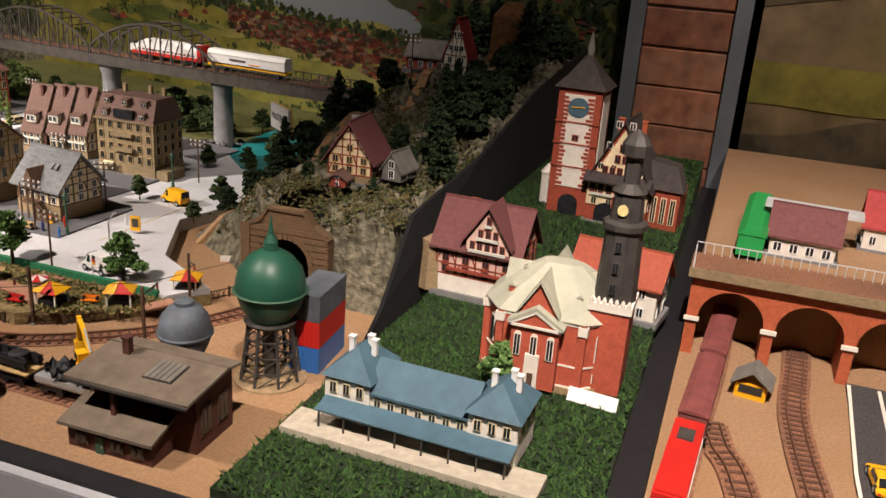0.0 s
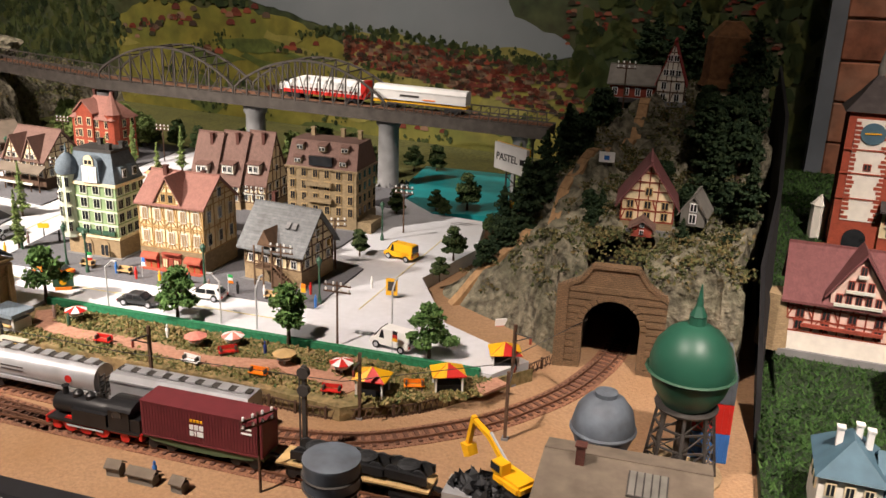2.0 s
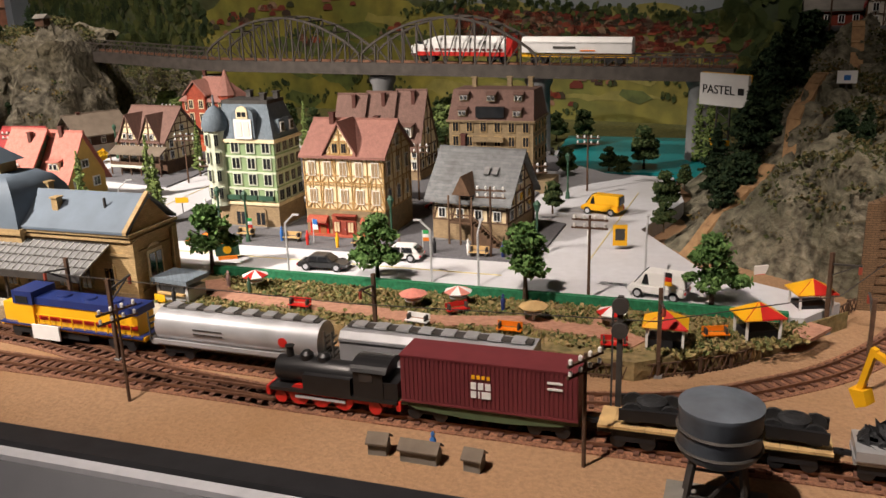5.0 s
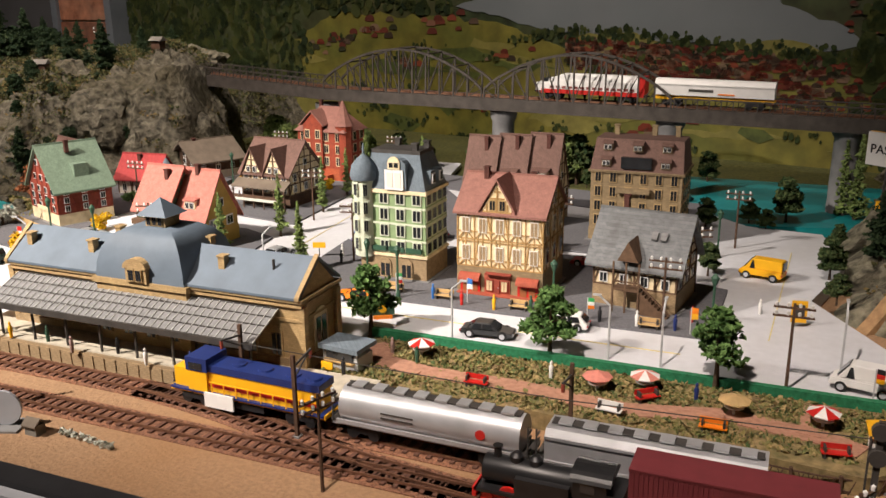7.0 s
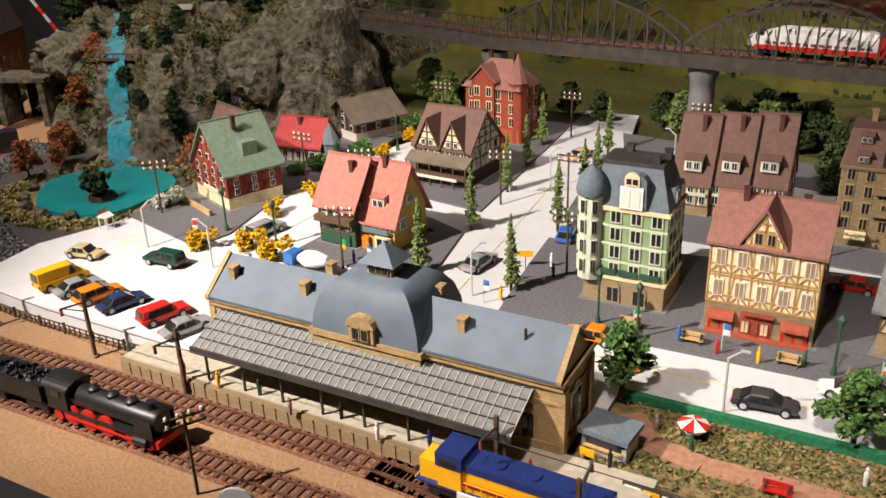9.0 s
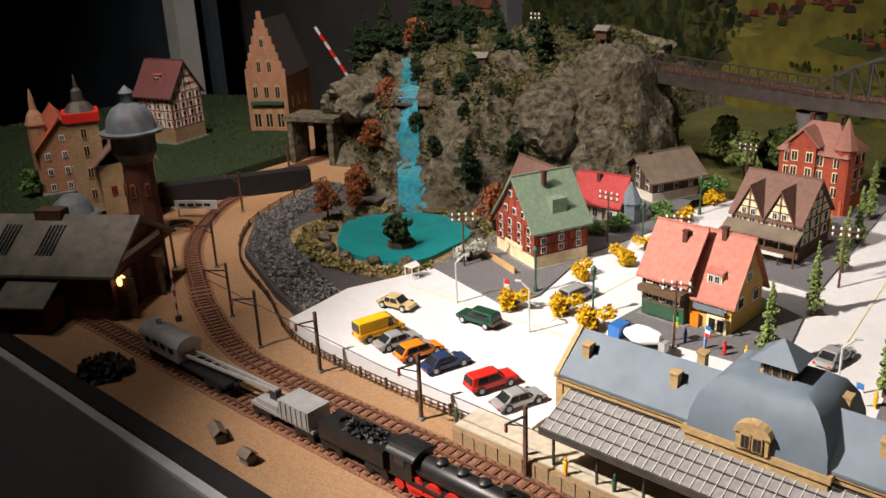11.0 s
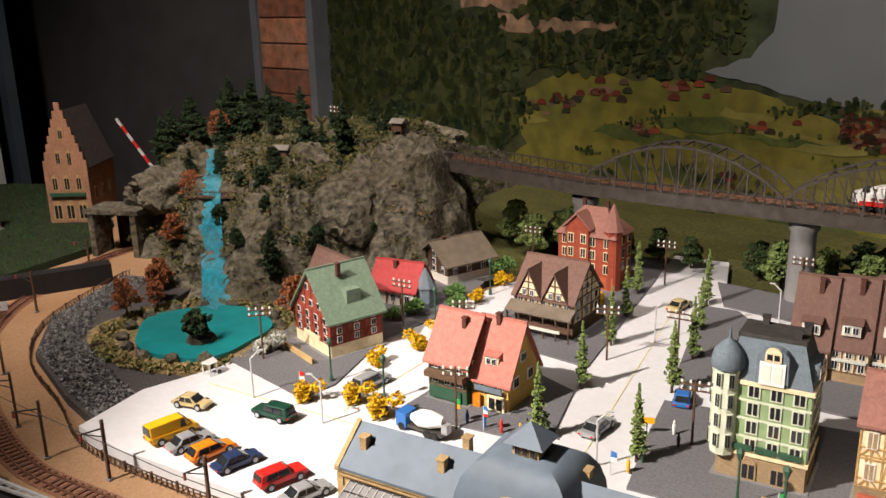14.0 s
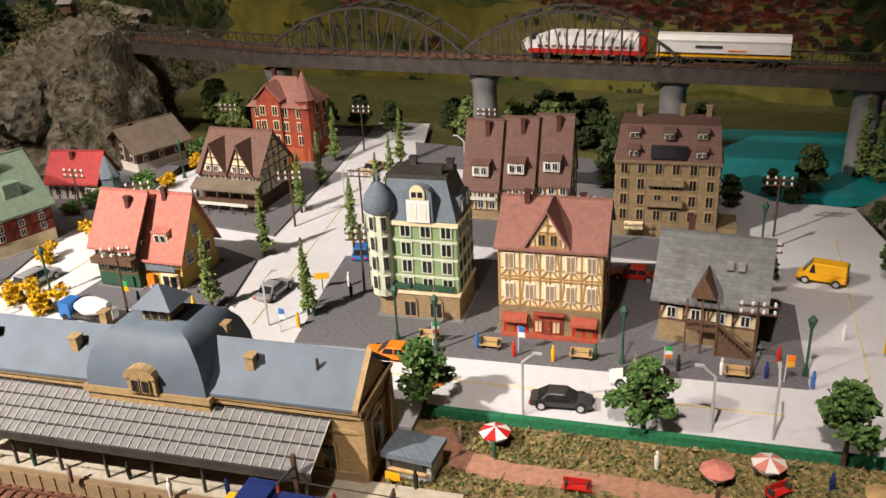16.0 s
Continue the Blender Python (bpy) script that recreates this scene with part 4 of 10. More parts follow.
# ---- grass mats ----


def mat_of_grass(name, pts, z, count, label, seed):
    setting(name, slab(pts, z - 0.012, z), "turf", label, "grass mat")
    r = random.Random(seed)
    bm = B()
    xs, ys = [p[0] for p in pts], [p[1] for p in pts]
    made = 0
    while made < count:
        x, y = r.uniform(min(xs), max(xs)), r.uniform(min(ys), max(ys))
        inside = False
        for (x0, y0), (x1, y1) in zip(pts, pts[1:] + pts[:1]):
            if (y0 > y) != (y1 > y) and x < (x1 - x0) * (y - y0) / (y1 - y0) + x0:
                inside = not inside
        if inside:
            a, t, h = r.random() * 6.28, r.uniform(0.0008, 0.0014), r.uniform(0.002, 0.005)
            lx, ly = r.gauss(0, 0.003), r.gauss(0, 0.003)
            vs = [bm.verts.new(p) for p in ((x - t * math.cos(a), y - t * math.sin(a), z), (x + t * math.cos(a), y + t * math.sin(a), z), (x + lx, y + ly, z + h))]
            bm.faces.new(vs)
            made += 1
    tagged(part("grass", bm, "grass", None), "short artificial grass fibres", "grass", kind="stuff")


mat_of_grass("lawn", [(-0.187, 0.386), (0.0595, 0.386), (0.0595, 1.36), (-0.15, 1.36), (-0.15, 1.0), (-0.184, 0.66), (-0.184, 0.55)], -0.004, 42000, "green artificial grass mat", 4)
b = ext(B(), [(-0.168, 0.655, -0.01), (-0.168, 0.66, -0.0035), (-0.168, 0.8, 0.017), (-0.168, 0.985, 0.043), (-0.168, 1.12, 0.048), (-0.168, 1.36, 0.05), (-0.168, 1.36, -0.01)], (0.2275, 0, 0))
setting("lawn_slope", b, "turf", "green artificial grass mat rising to the gatehouse", "grass mat")
b = B()
rg = random.Random(8)
for _ in range(22000):
    x, y = rg.uniform(-0.168, 0.0595), rg.uniform(0.66, 1.34)
    z = -0.0035 + (y - 0.66) * 0.1464 if y < 0.8 else 0.017 + (y - 0.8) * 0.1405 if y < 0.985 else 0.043 + (y - 0.985) * 0.03
    a, t, hgt = rg.random() * 6.28, rg.uniform(0.0008, 0.0014), rg.uniform(0.002, 0.005)
    b.faces.new([b.verts.new(p) for p in ((x - t * math.cos(a), y - t * math.sin(a), z), (x + t * math.cos(a), y + t * math.sin(a), z), (x + rg.gauss(0, 0.003), y + rg.gauss(0, 0.003), z + hgt))])
tagged(part("grass", b, "grass", None), "short artificial grass fibres on the slope", "grass", kind="stuff")
mat_of_grass("lawn_2", [(-1.985, 0.6), (-1.98, 0.72), (-2.0, 0.98), (-2.12, 1.12), (-2.5, 1.3), (-2.7, 1.2), (-2.7, 0.5), (-2.05, 0.52)], -0.004, 12000, "dim green artificial grass mat", 5)

# ---- railway tracks ----


def curve_points(pts, step=0.004):
    """An even run of points along a smooth line through pts."""
    P = [Vector((*p, 0)) for p in pts]
    P = [P[0] * 2 - P[1]] + P + [P[-1] * 2 - P[-2]]
    out = []
    for a, p, q, d in zip(P, P[1:], P[2:], P[3:]):
        n = max(2, int((q - p).length / step))
        for k in range(n):
            u = k / n
            out.append(0.5 * (2 * p + (q - a) * u + (2 * a - 5 * p + 4 * q - d) * u * u + (3 * p - a - 3 * q + d) * u ** 3))
    out.append(P[-2])
    return out


def sweep(bm, run, off, w, z0, z1):
    last = None
    for i, p in enumerate(run):
        t = (run[min(i + 1, len(run) - 1)] - run[max(i - 1, 0)]).normalized()
        n = Vector((-t.y, t.x, 0))
        row = [bm.verts.new((p + n * o).to_tuple()[:2] + (z,)) for o, z in ((off - w / 2, z0), (off + w / 2, z0), (off + w / 2, z1), (off - w / 2, z1))]
        if last:
            for k in range(4):
                bm.faces.new((last[k], last[(k + 1) % 4], row[(k + 1) % 4], row[k]))
        else:
            bm.faces.new(row[::-1])
        last = row
    bm.faces.new(last)


def track(pts, z=-0.016, bed=True):
    tr = thing("railway_track", (0, 0), 0, "brown model railway track with rusty rails and sleepers", "railway track", "railway tracks", "structure")
    run = curve_points(pts)
    if bed:
        bm = B()
        sweep(bm, run, 0, 0.027, z - 0.002, z + 0.0008)
        part("ballast", bm, "bed", tr)
    for o in (-0.0061, 0.0061):
        bm = B()
        sweep(bm, run, o, 0.0011, z + 0.0018, z + 0.0036)
        part("rail", bm, "rail", tr)
    bm = B()
    gone = 0.0
    for i in range(1, len(run)):
        gone += (run[i] - run[i - 1]).length
        if gone >= 0.0068:
            gone = 0
            t = run[i] - run[i - 1]
            cbox(bm, run[i].x, run[i].y, z, 0.003, 0.0205, 0.002, math.degrees(math.atan2(t.y, t.x)))
    tagged(part("sleepers", bm, "sleeper", tr), kind="stuff")


track([(-1.965, 1.04), (-1.958, 0.95), (-1.925, 0.87), (-1.872, 0.752), (-1.77, 0.642), (-1.633, 0.562), (-1.57, 0.533), (-1.5, 0.508), (-1.42, 0.4965), (-1.2, 0.5005), (-1.0, 0.501), (-0.85, 0.496), (-0.7, 0.4925), (-0.6, 0.493),
       (-0.54, 0.4975), (-0.4716, 0.514), (-0.41, 0.5555), (-0.3745, 0.591), (-0.337, 0.65), (-0.313, 0.72), (-0.306, 0.775)])
track([(-1.75, 0.452), (-1.5, 0.45), (-1.3, 0.451), (-1.1, 0.455), (-0.9, 0.4565), (-0.6, 0.455), (-0.3, 0.454)])
track([(-0.98, 0.5005), (-0.9, 0.491), (-0.79, 0.467), (-0.7, 0.4565)])
track([(0.1, 0.45), (0.1075, 0.6), (0.119, 0.78), (0.13, 1.1)])
track([(0.218, 0.45), (0.203, 0.574), (0.195, 0.636), (0.19, 0.71), (0.195, 0.81), (0.2, 1.0)])
track([(0.17, 0.46), (0.147, 0.575), (0.132, 0.613), (0.124, 0.65)])

# ---- buildings ----


def window(parent, x, y, z, nx, ny, w, h, trim="whitepaint", arch=False, pane="glass"):
    """A window whose sill centre is at (x, y, z) on a wall that faces (nx, ny)."""
    t = w * 0.17

    def make():
        bm = box(B(), -w / 2 - t, w / 2 + t, -0.0011, 0.0006, -t, h + t)
        if arch:
            bm.free()
            top = [((w / 2 + t) * math.cos(a), -0.0011, h + w * 0.55 * math.sin(a)) for a in [math.pi * k / 8 for k in range(9)]]
            bm = ext(B(), top + [(-w / 2 - t, -0.0011, -t), (w / 2 + t, -0.0011, -t)], (0, 0.0017, 0))
        return bm
    ob = put("window", shared(("window", w, h, trim, arch), make, trim), parent, pose(x, y, z, 0, 0, rot_y(nx, ny)))
    g = w * 0.07
    glass_pane = shared(("pane", w, h, pane), lambda: box(B(), 0, w / 2 - g, -0.0015, 0.0005, 0, h), pane)
    for x0 in (-w / 2, g):
        put("pane", glass_pane, ob, pose(x0, 0, 0))
    return ob


def beams(bm, x0, x1, z0, z1, cols, floors, t, rng):
    """Half-timbering on one wall, in the wall's own plane at y = 0 facing -y."""
    d = -0.0008
    for k in range(floors + 1):
        z = z0 + (z1 - z0) * k / floors
        box(bm, x0, x1, d, 0.0004, z - t / 2, z + t / 2)
    for c in range(cols + 1):
        x = x0 + (x1 - x0) * c / cols
        box(bm, x - t / 2, x + t / 2, d * 1.1, 0.0004, z0, z1)
    for k in range(floors):
        za, zb = z0 + (z1 - z0) * k / floors, z0 + (z1 - z0) * (k + 1) / floors
        for c in range(cols):
            if (c + k) % 2 == 0 or c in (0, cols - 1):
                xa, xb = x0 + (x1 - x0) * c / cols, x0 + (x1 - x0) * (c + 1) / cols
                if rng.random() < 0.5:
                    xa, xb = xb, xa
                bar(bm, (xa, d / 2, za), (xa + (xb - xa) * 0.45, d / 2, zb), t, 0.0011)


def roof_slopes(w, d, h, rh, over, axis):
    """The two slopes of a gable roof, as solids with thickness."""
    th = 0.0022
    out = []
    a, c = (w, d) if axis == "x" else (d, w)
    for s in (-1, 1):
        run = c / 2 + over
        drop = over * rh / (c / 2)
        pts = [(-a / 2 - over, 0.0, h + rh), (-a / 2 - over, s * run, h - drop), (-a / 2 - over, s * run, h - drop + th), (-a / 2 - over, 0.0, h + rh + th * 1.3)]
        bm = ext(B(), pts, (a + 2 * over, 0, 0))
        if axis == "y":
            for v in bm.verts:
                v.co = Vector((-v.co.y, v.co.x, v.co.z))
        out.append(bm)
    return out


def chimney(parent, x, y, z, h=0.014, w=0.0045, material="darkbrick"):
    bm = cbox(B(), x, y, z, w, w, h)
    cbox(bm, x, y, z + h, w * 1.3, w * 1.3, 0.0012)
    part("chimney", bm, material, parent)


def dormer(parent, x, y, z, w, h, depth, roof, wall="white", trim="whitepaint"):
    """A dormer with its front at y facing -y."""
    dm = part("dormer", box(B(), x - w / 2, x + w / 2, y, y + depth, z, z + h), wall, parent)
    bm = ext(B(), [(x - w * 0.6, y - 0.002, z + h), (x + w * 0.6, y - 0.002, z + h), (x + w * 0.6, y + depth * 1.8, z + h * 1.5), (x - w * 0.6, y + depth * 1.8, z + h * 1.5)], (0, 0, 0.0015))
    part("dormer_roof", bm, roof, dm)
    window(dm, x - w * 0.22, y, z + h * 0.25, 0, -1, w * 0.26, h * 0.55, trim)
    window(dm, x + w * 0.22, y, z + h * 0.25, 0, -1, w * 0.26, h * 0.55, trim)


def house(at, rz, w, d, h, rh, label, wall, roof, axis="x", over=0.0035, rows=3, cols=4, side=2, ww=0.0055, wh=0.0085, trim="whitepaint",
          timber=None, base=None, base_h=0.0, chims=(), gable_rows=1, name="house", plinth=True, seed=1, hip=False, category="house", pane="glass", beam=0.0013):
    """A model house; its front faces -y. Returns the thing, to which more parts can be added."""
    rng = random.Random(seed)
    ob = thing(name, at, rz, label, category, "model houses")
    z0 = 0.0
    if plinth:
        part("plinth", cbox(B(), 0, 0, -0.004, w + 0.008, d + 0.008, 0.0065), "concrete", ob)
    if base_h:
        part("ground_floor", cbox(B(), 0, 0, 0, w + 0.0012, d + 0.0012, base_h), base or wall, ob)
        z0 = base_h
    body = cbox(B(), 0, 0, z0, w, d, h - z0)
    part("wall", body, wall, ob)
    if hip:
        k = rh * 0.8
        bm = B()
        o = over
        lo = [bm.verts.new(p) for p in ((-w / 2 - o, -d / 2 - o, h), (w / 2 + o, -d / 2 - o, h), (w / 2 + o, d / 2 + o, h), (-w / 2 - o, d / 2 + o, h))]
        if w >= d:
            hi = [bm.verts.new(p) for p in ((-w / 2 + d * 0.42, 0, h + rh), (w / 2 - d * 0.42, 0, h + rh))]
            for f in ((lo[0], lo[1], hi[1], hi[0]), (lo[2], lo[3], hi[0], hi[1]), (lo[1], lo[2], hi[1]), (lo[3], lo[0], hi[0]), lo[::-1]):
                bm.faces.new(f)
        else:
            hi = [bm.verts.new(p) for p in ((0, -d / 2 + w * 0.42, h + rh), (0, d / 2 - w * 0.42, h + rh))]
            for f in ((lo[0], lo[1], hi[0]), (lo[1], lo[2], hi[1], hi[0]), (lo[2], lo[3], hi[1]), (lo[3], lo[0], hi[0], hi[1]), lo[::-1]):
                bm.faces.new(f)
        part("roof", bm, roof, ob)
    else:
        if axis == "x":
            g = [(-d / 2, h), (d / 2, h), (0, h + rh)]
            for sx in (-1, 1):
                part("gable", ext(B(), [(sx * w / 2, y, z) for y, z in g], (-sx * 0.002, 0, 0)), wall, ob)
                window(ob, sx * w / 2, 0, h + rh * 0.22, sx, 0, ww, wh * 0.8, trim)
        else:
            g = [(-w / 2, h), (w / 2, h), (0, h + rh)]
            for sy in (-1, 1):
                part("gable", ext(B(), [(x, sy * d / 2, z) for x, z in g], (0, -sy * 0.002, 0)), wall, ob)
            for k in range(gable_rows):
                n = gable_rows - k + (1 if gable_rows > 1 else 0)
                for i in range(n):
                    window(ob, (i - (n - 1) / 2) * w * 0.22, -d / 2, h + rh * (0.15 + 0.38 * k), 0, -1, ww, wh * 0.8, trim)
        for bm in roof_slopes(w, d, h, rh, over, axis):
            part("roof_slope", bm, roof, ob)
        bm = B()
        if axis == "x":
            bar(bm, (-w / 2 - over, 0, h + rh + 0.0026), (w / 2 + over, 0, h + rh + 0.0026), 0.0022)
        else:
            bar(bm, (0, -d / 2 - over, h + rh + 0.0026), (0, d / 2 + over, h + rh + 0.0026), 0.0022)
        part("ridge", bm, roof, ob)
    fl = (h - z0) / rows
    for r in range(rows):
        z = z0 + fl * (r + 0.28)
        hh = min(wh, fl * 0.62)
        for c in range(cols):
            window(ob, (c + 0.5 - cols / 2) * w / cols, -d / 2, z, 0, -1, ww, hh, trim, pane=pane)
        for c in range(side):
            for sx in (-1, 1):
                window(ob, sx * w / 2, (c + 0.5 - side / 2) * d / side, z, sx, 0, ww, hh, trim)
    if timber:
        for nx, ny, length, px, py in ((0, -1, w, 0, -d / 2), (1, 0, d, w / 2, 0), (-1, 0, d, -w / 2, 0)):
            bm = B()
            beams(bm, -length / 2, length / 2, z0 + 0.0005, h, (cols if ny else side) * 2, rows, beam, rng)
            if (ny and axis == "y") or (nx and axis == "x"):
                for k in range(1, 4):
                    zz = h + rh * k / 4
                    half = length / 2 * (1 - k / 4)
                    box(bm, -half, half, -0.0008, 0.0004, zz - 0.0006, zz + 0.0006)
                for s in (-1, 1):
                    bar(bm, (s * length / 2, -0.0004, h), (0, -0.0004, h + rh), 0.0013, 0.001)
                    bar(bm, (s * length * 0.18, -0.0004, h), (s * length * 0.18, -0.0004, h + rh * 0.6), 0.0012, 0.001)
                box(bm, -0.0006, 0.0006, -0.0008, 0.0004, h, h + rh)
            part("timber_frame", bm, timber, ob, m=pose(px, py, 0, 0, 0, rot_y(nx, ny)))
    for cx, cy, cz, ch in chims:
        chimney(ob, cx, cy, cz, ch)
    return ob


def door(parent, x, y, z, w, h, material="brownwood"):
    dr = part("door", box(B(), x - w / 2, x + w / 2, y - 0.0012, y + 0.0006, z, z + h), material, parent)
    part("handle", box(B(), x + w * 0.28, x + w * 0.36, y - 0.0018, y - 0.0012, z + h * 0.4, z + h * 0.5), "strip", dr)


def awning(parent, x, y, z, w, material="orangetile"):
    n = 10
    pts = [(x - w / 2, y - 0.007 * math.sin(a), z + 0.006 * math.cos(a)) for a in [math.pi / 2 * k / 5 for k in range(6)]] + [(x - w / 2, y, z)]
    part("awning", ext(B(), pts, (w, 0, 0)), material, parent)


# yellow half-timbered shop house
h = house((-0.7885, 0.777), 0, 0.079, 0.066, 0.077, 0.026, "cream half-timbered town house with rose roof and red shops", "cream", "rosetile", rows=2, cols=5, side=3,
          timber="lighttimber", base="brownstone", base_h=0.026, chims=((-0.022, -0.004, 0.098, 0.013), (0.02, 0.004, 0.098, 0.009)), seed=3, ww=0.0058, wh=0.012, trim="white", pane="stone", beam=0.0009)
part("cross_gable", ext(B(), [(-0.015, -0.0345, 0.075), (0.011, -0.0345, 0.075), (0.011, -0.0345, 0.081), (-0.002, -0.0345, 0.104), (-0.015, -0.0345, 0.081)], (0, 0.03, 0)), "cream", h)
for s in (-1, 1):
    part("gable_slope", ext(B(), [(-0.002, -0.037, 0.1055), (-0.002 + s * 0.017, -0.037, 0.077), (-0.002 + s * 0.017, -0.037, 0.0795), (-0.002, -0.037, 0.108)], (0, 0.036, 0)), "rosetile", h)
for k in range(2):
    window(h, -0.006 + 0.009 * k, -0.0345, 0.08, 0, -1, 0.0045, 0.008, "palewood")
b = B()
for x0, z0, x1, z1 in ((-0.015, 0.078, 0.011, 0.078), (-0.0085, 0.09, 0.0045, 0.09), (-0.005, 0.096, 0.001, 0.096), (-0.002, 0.078, -0.002, 0.1), (-0.0115, 0.078, -0.0115, 0.085), (0.0075, 0.078, 0.0075, 0.085)):
    bar(b, (x0, -0.035, z0), (x1, -0.035, z1), 0.0012)
part("gable_timber", b, "lighttimber", h)
b = B()
for k in range(5):
    xa = -0.0395 + 0.0158 * k
    for z0 in (0.0265, 0.052):
        bar(b, (xa + 0.0012, -0.0336, z0), (xa + 0.0068, -0.0336, z0 + 0.0065), 0.0009)
        bar(b, (xa + 0.0146, -0.0336, z0), (xa + 0.009, -0.0336, z0 + 0.0065), 0.0009)
for z in (0.033, 0.0495, 0.0585):
    bar(b, (-0.0395, -0.0336, z), (0.0395, -0.0336, z), 0.0009)
part("brace_frame", b, "lighttimber", h)
for x in (-0.027, 0.027):
    awning(h, x, -0.0335, 0.0145, 0.02, "orangetile")
    window(h, x, -0.0337, 0.003, 0, -1, 0.014, 0.008, "redpaint", pane="autumn")
part("shop_front", box(B(), -0.0135, 0.0105, -0.0345, -0.0325, 0.0025, 0.021), "orangetile", h)
for x in (-0.0085, 0.0055):
    window(h, x, -0.0346, 0.006, 0, -1, 0.005, 0.009, "redwood", pane="shade")
part("step", box(B(), -0.038, 0.038, -0.041, -0.033, 0.0, 0.003), "orangetile", h)
door(h, -0.0015, -0.0346, 0.003, 0.005, 0.0125, "redwood")
part("shop_canopy", box(B(), -0.012, 0.012, -0.039, -0.033, 0.0215, 0.0225), "redwood", h)

# green corner house with mansard and turret
h = house((-0.8975, 0.779), 0, 0.067, 0.05, 0.078, 0.002, "tall green and cream corner house with slate mansard and turret", "greenwall", "slate", rows=4, cols=4, side=4, hip=True, over=0.002,
          base="stone", base_h=0.022, seed=4, ww=0.0072, wh=0.0115, trim="palegreen")
h.scale = (1.0, 1.0, 1.11)
b = B()
lo = [(-0.034, -0.0255), (0.034, -0.0255), (0.034, 0.0255), (-0.034, 0.0255)]
a = [b.verts.new((x, y, 0.079)) for x, y in lo]
c = [b.verts.new((x * 0.72, y * 0.62, 0.108)) for x, y in lo]
b.faces.new(c)
for i in range(4):
    b.faces.new((a[i], a[(i + 1) % 4], c[(i + 1) % 4], c[i]))
part("mansard", b, "slate", h)
part("cornice", cbox(B(), 0, 0, 0.076, 0.071, 0.054, 0.003), "cream", h)
part("string_course", cbox(B(), 0, 0, 0.0215, 0.071, 0.054, 0.0025), "cream", h)
part("roof_balustrade", cbox(B(), 0, 0, 0.108, 0.05, 0.032, 0.003), "steel", h)
for k in range(3):
    part("floor_band", cbox(B(), 0, 0, 0.0352 + 0.014 * k, 0.0685, 0.0515, 0.0016), "palegreen", h)
part("roof_gable", ext(B(), [(0.004 + 0.012 * math.cos(t), -0.0275, 0.079 + (0.02 if math.sin(t) > 0 else 0) + 0.007 * math.sin(t)) for t in [math.pi * k / 8 for k in range(9)]] + [(-0.008, -0.0275, 0.08), (0.016, -0.0275, 0.08)], (0, 0.012, 0)), "slate", h)
window(h, 0.004, -0.0276, 0.082, 0, -1, 0.014, 0.012, "whitepaint", pane="white")
window(h, 0.004, -0.0276, 0.0985, 0, -1, 0.009, 0.004, "cream", arch=True)
for x in (-0.018, 0.0, 0.018):
    box(b := B(), x - 0.004, x + 0.012, -0.028, -0.024, 0.026, 0.03)
    part("balcony", b, "darkgreen", h)
b = lathe(B(), -0.03, -0.022, [(0.0105, 0.02), (0.0105, 0.086)], 10)
tw = part("turret", b, "palegreen", h)
part("turret_dome", lathe(B(), -0.03, -0.022, [(0.0125, 0.086), (0.0135, 0.09), (0.0115, 0.098), (0.006, 0.104), (0.0015, 0.107), (0.0006, 0.116)], 14), "slate", tw, smooth=True)
for k in range(4):
    for a in (200, 250, 300):
        t = radians(a)
        window(tw, -0.03 + 0.0105 * math.cos(t), -0.022 + 0.0105 * math.sin(t), 0.027 + 0.0155 * k, math.cos(t), math.sin(t), 0.0035, 0.0095, "palegreen")
for x in (-0.008, 0.014):
    window(h, x, -0.0257, 0.004, 0, -1, 0.009, 0.011, "stone", arch=True)
for x, y in ((-0.01, 0.012), (0.022, 0.008), (0.018, -0.01)):
    chimney(h, x, y, 0.1, 0.016, 0.005, "steel")
for y in (-0.01, 0.008):
    part("side_dormer", cbox(B(), 0.029, y, 0.083, 0.012, 0.009, 0.012), "slate", h)
    window(h, 0.0352, y, 0.085, 1, 0, 0.005, 0.007, "whitepaint")

# grey-roofed inn with outside stair
h = house((-0.667, 0.781), -7, 0.071, 0.062, 0.044, 0.034, "half-timbered inn with large grey roof and outdoor stairs", "cream", "zinc", rows=2, cols=4, side=3, timber="timber",
          base="stone", base_h=0.02, over=0.0065, chims=((-0.02, 0.004, 0.078, 0.013),), seed=5, ww=0.0055)
part("stair_gable", ext(B(), [(-0.012, -0.042, 0.046), (0.006, -0.042, 0.046), (-0.003, -0.042, 0.063)], (0, 0.025, 0)), "timber", h)
part("stair_landing", box(B(), -0.014, 0.008, -0.045, -0.031, 0.021, 0.023), "timber", h)
for k in range(9):
    part("step", box(B(), 0.008 + 0.0028 * k, 0.0108 + 0.0028 * k, -0.044, -0.034, 0.0, 0.0215 - 0.0023 * k), "timber", h)
b = B()
bar(b, (0.008, -0.0445, 0.029), (0.034, -0.0445, 0.007), 0.0012)
bar(b, (-0.014, -0.0445, 0.029), (0.008, -0.0445, 0.029), 0.0012)
for x, z in ((-0.014, 0.0), (0.008, 0.0), (-0.003, 0.0)):
    bar(b, (x, -0.0445, z), (x, -0.0445, 0.046), 0.0014)
part("stair_rail", b, "timber", h)
for x in (0.008, 0.016):
    part("roof_light", box(B(), -0.0025, 0.0025, -0.0005, 0.0012, -0.004, 0.004, pose(x + 0.004, -0.018, 0.0645, -49, 0, 0)), "skylight", h)

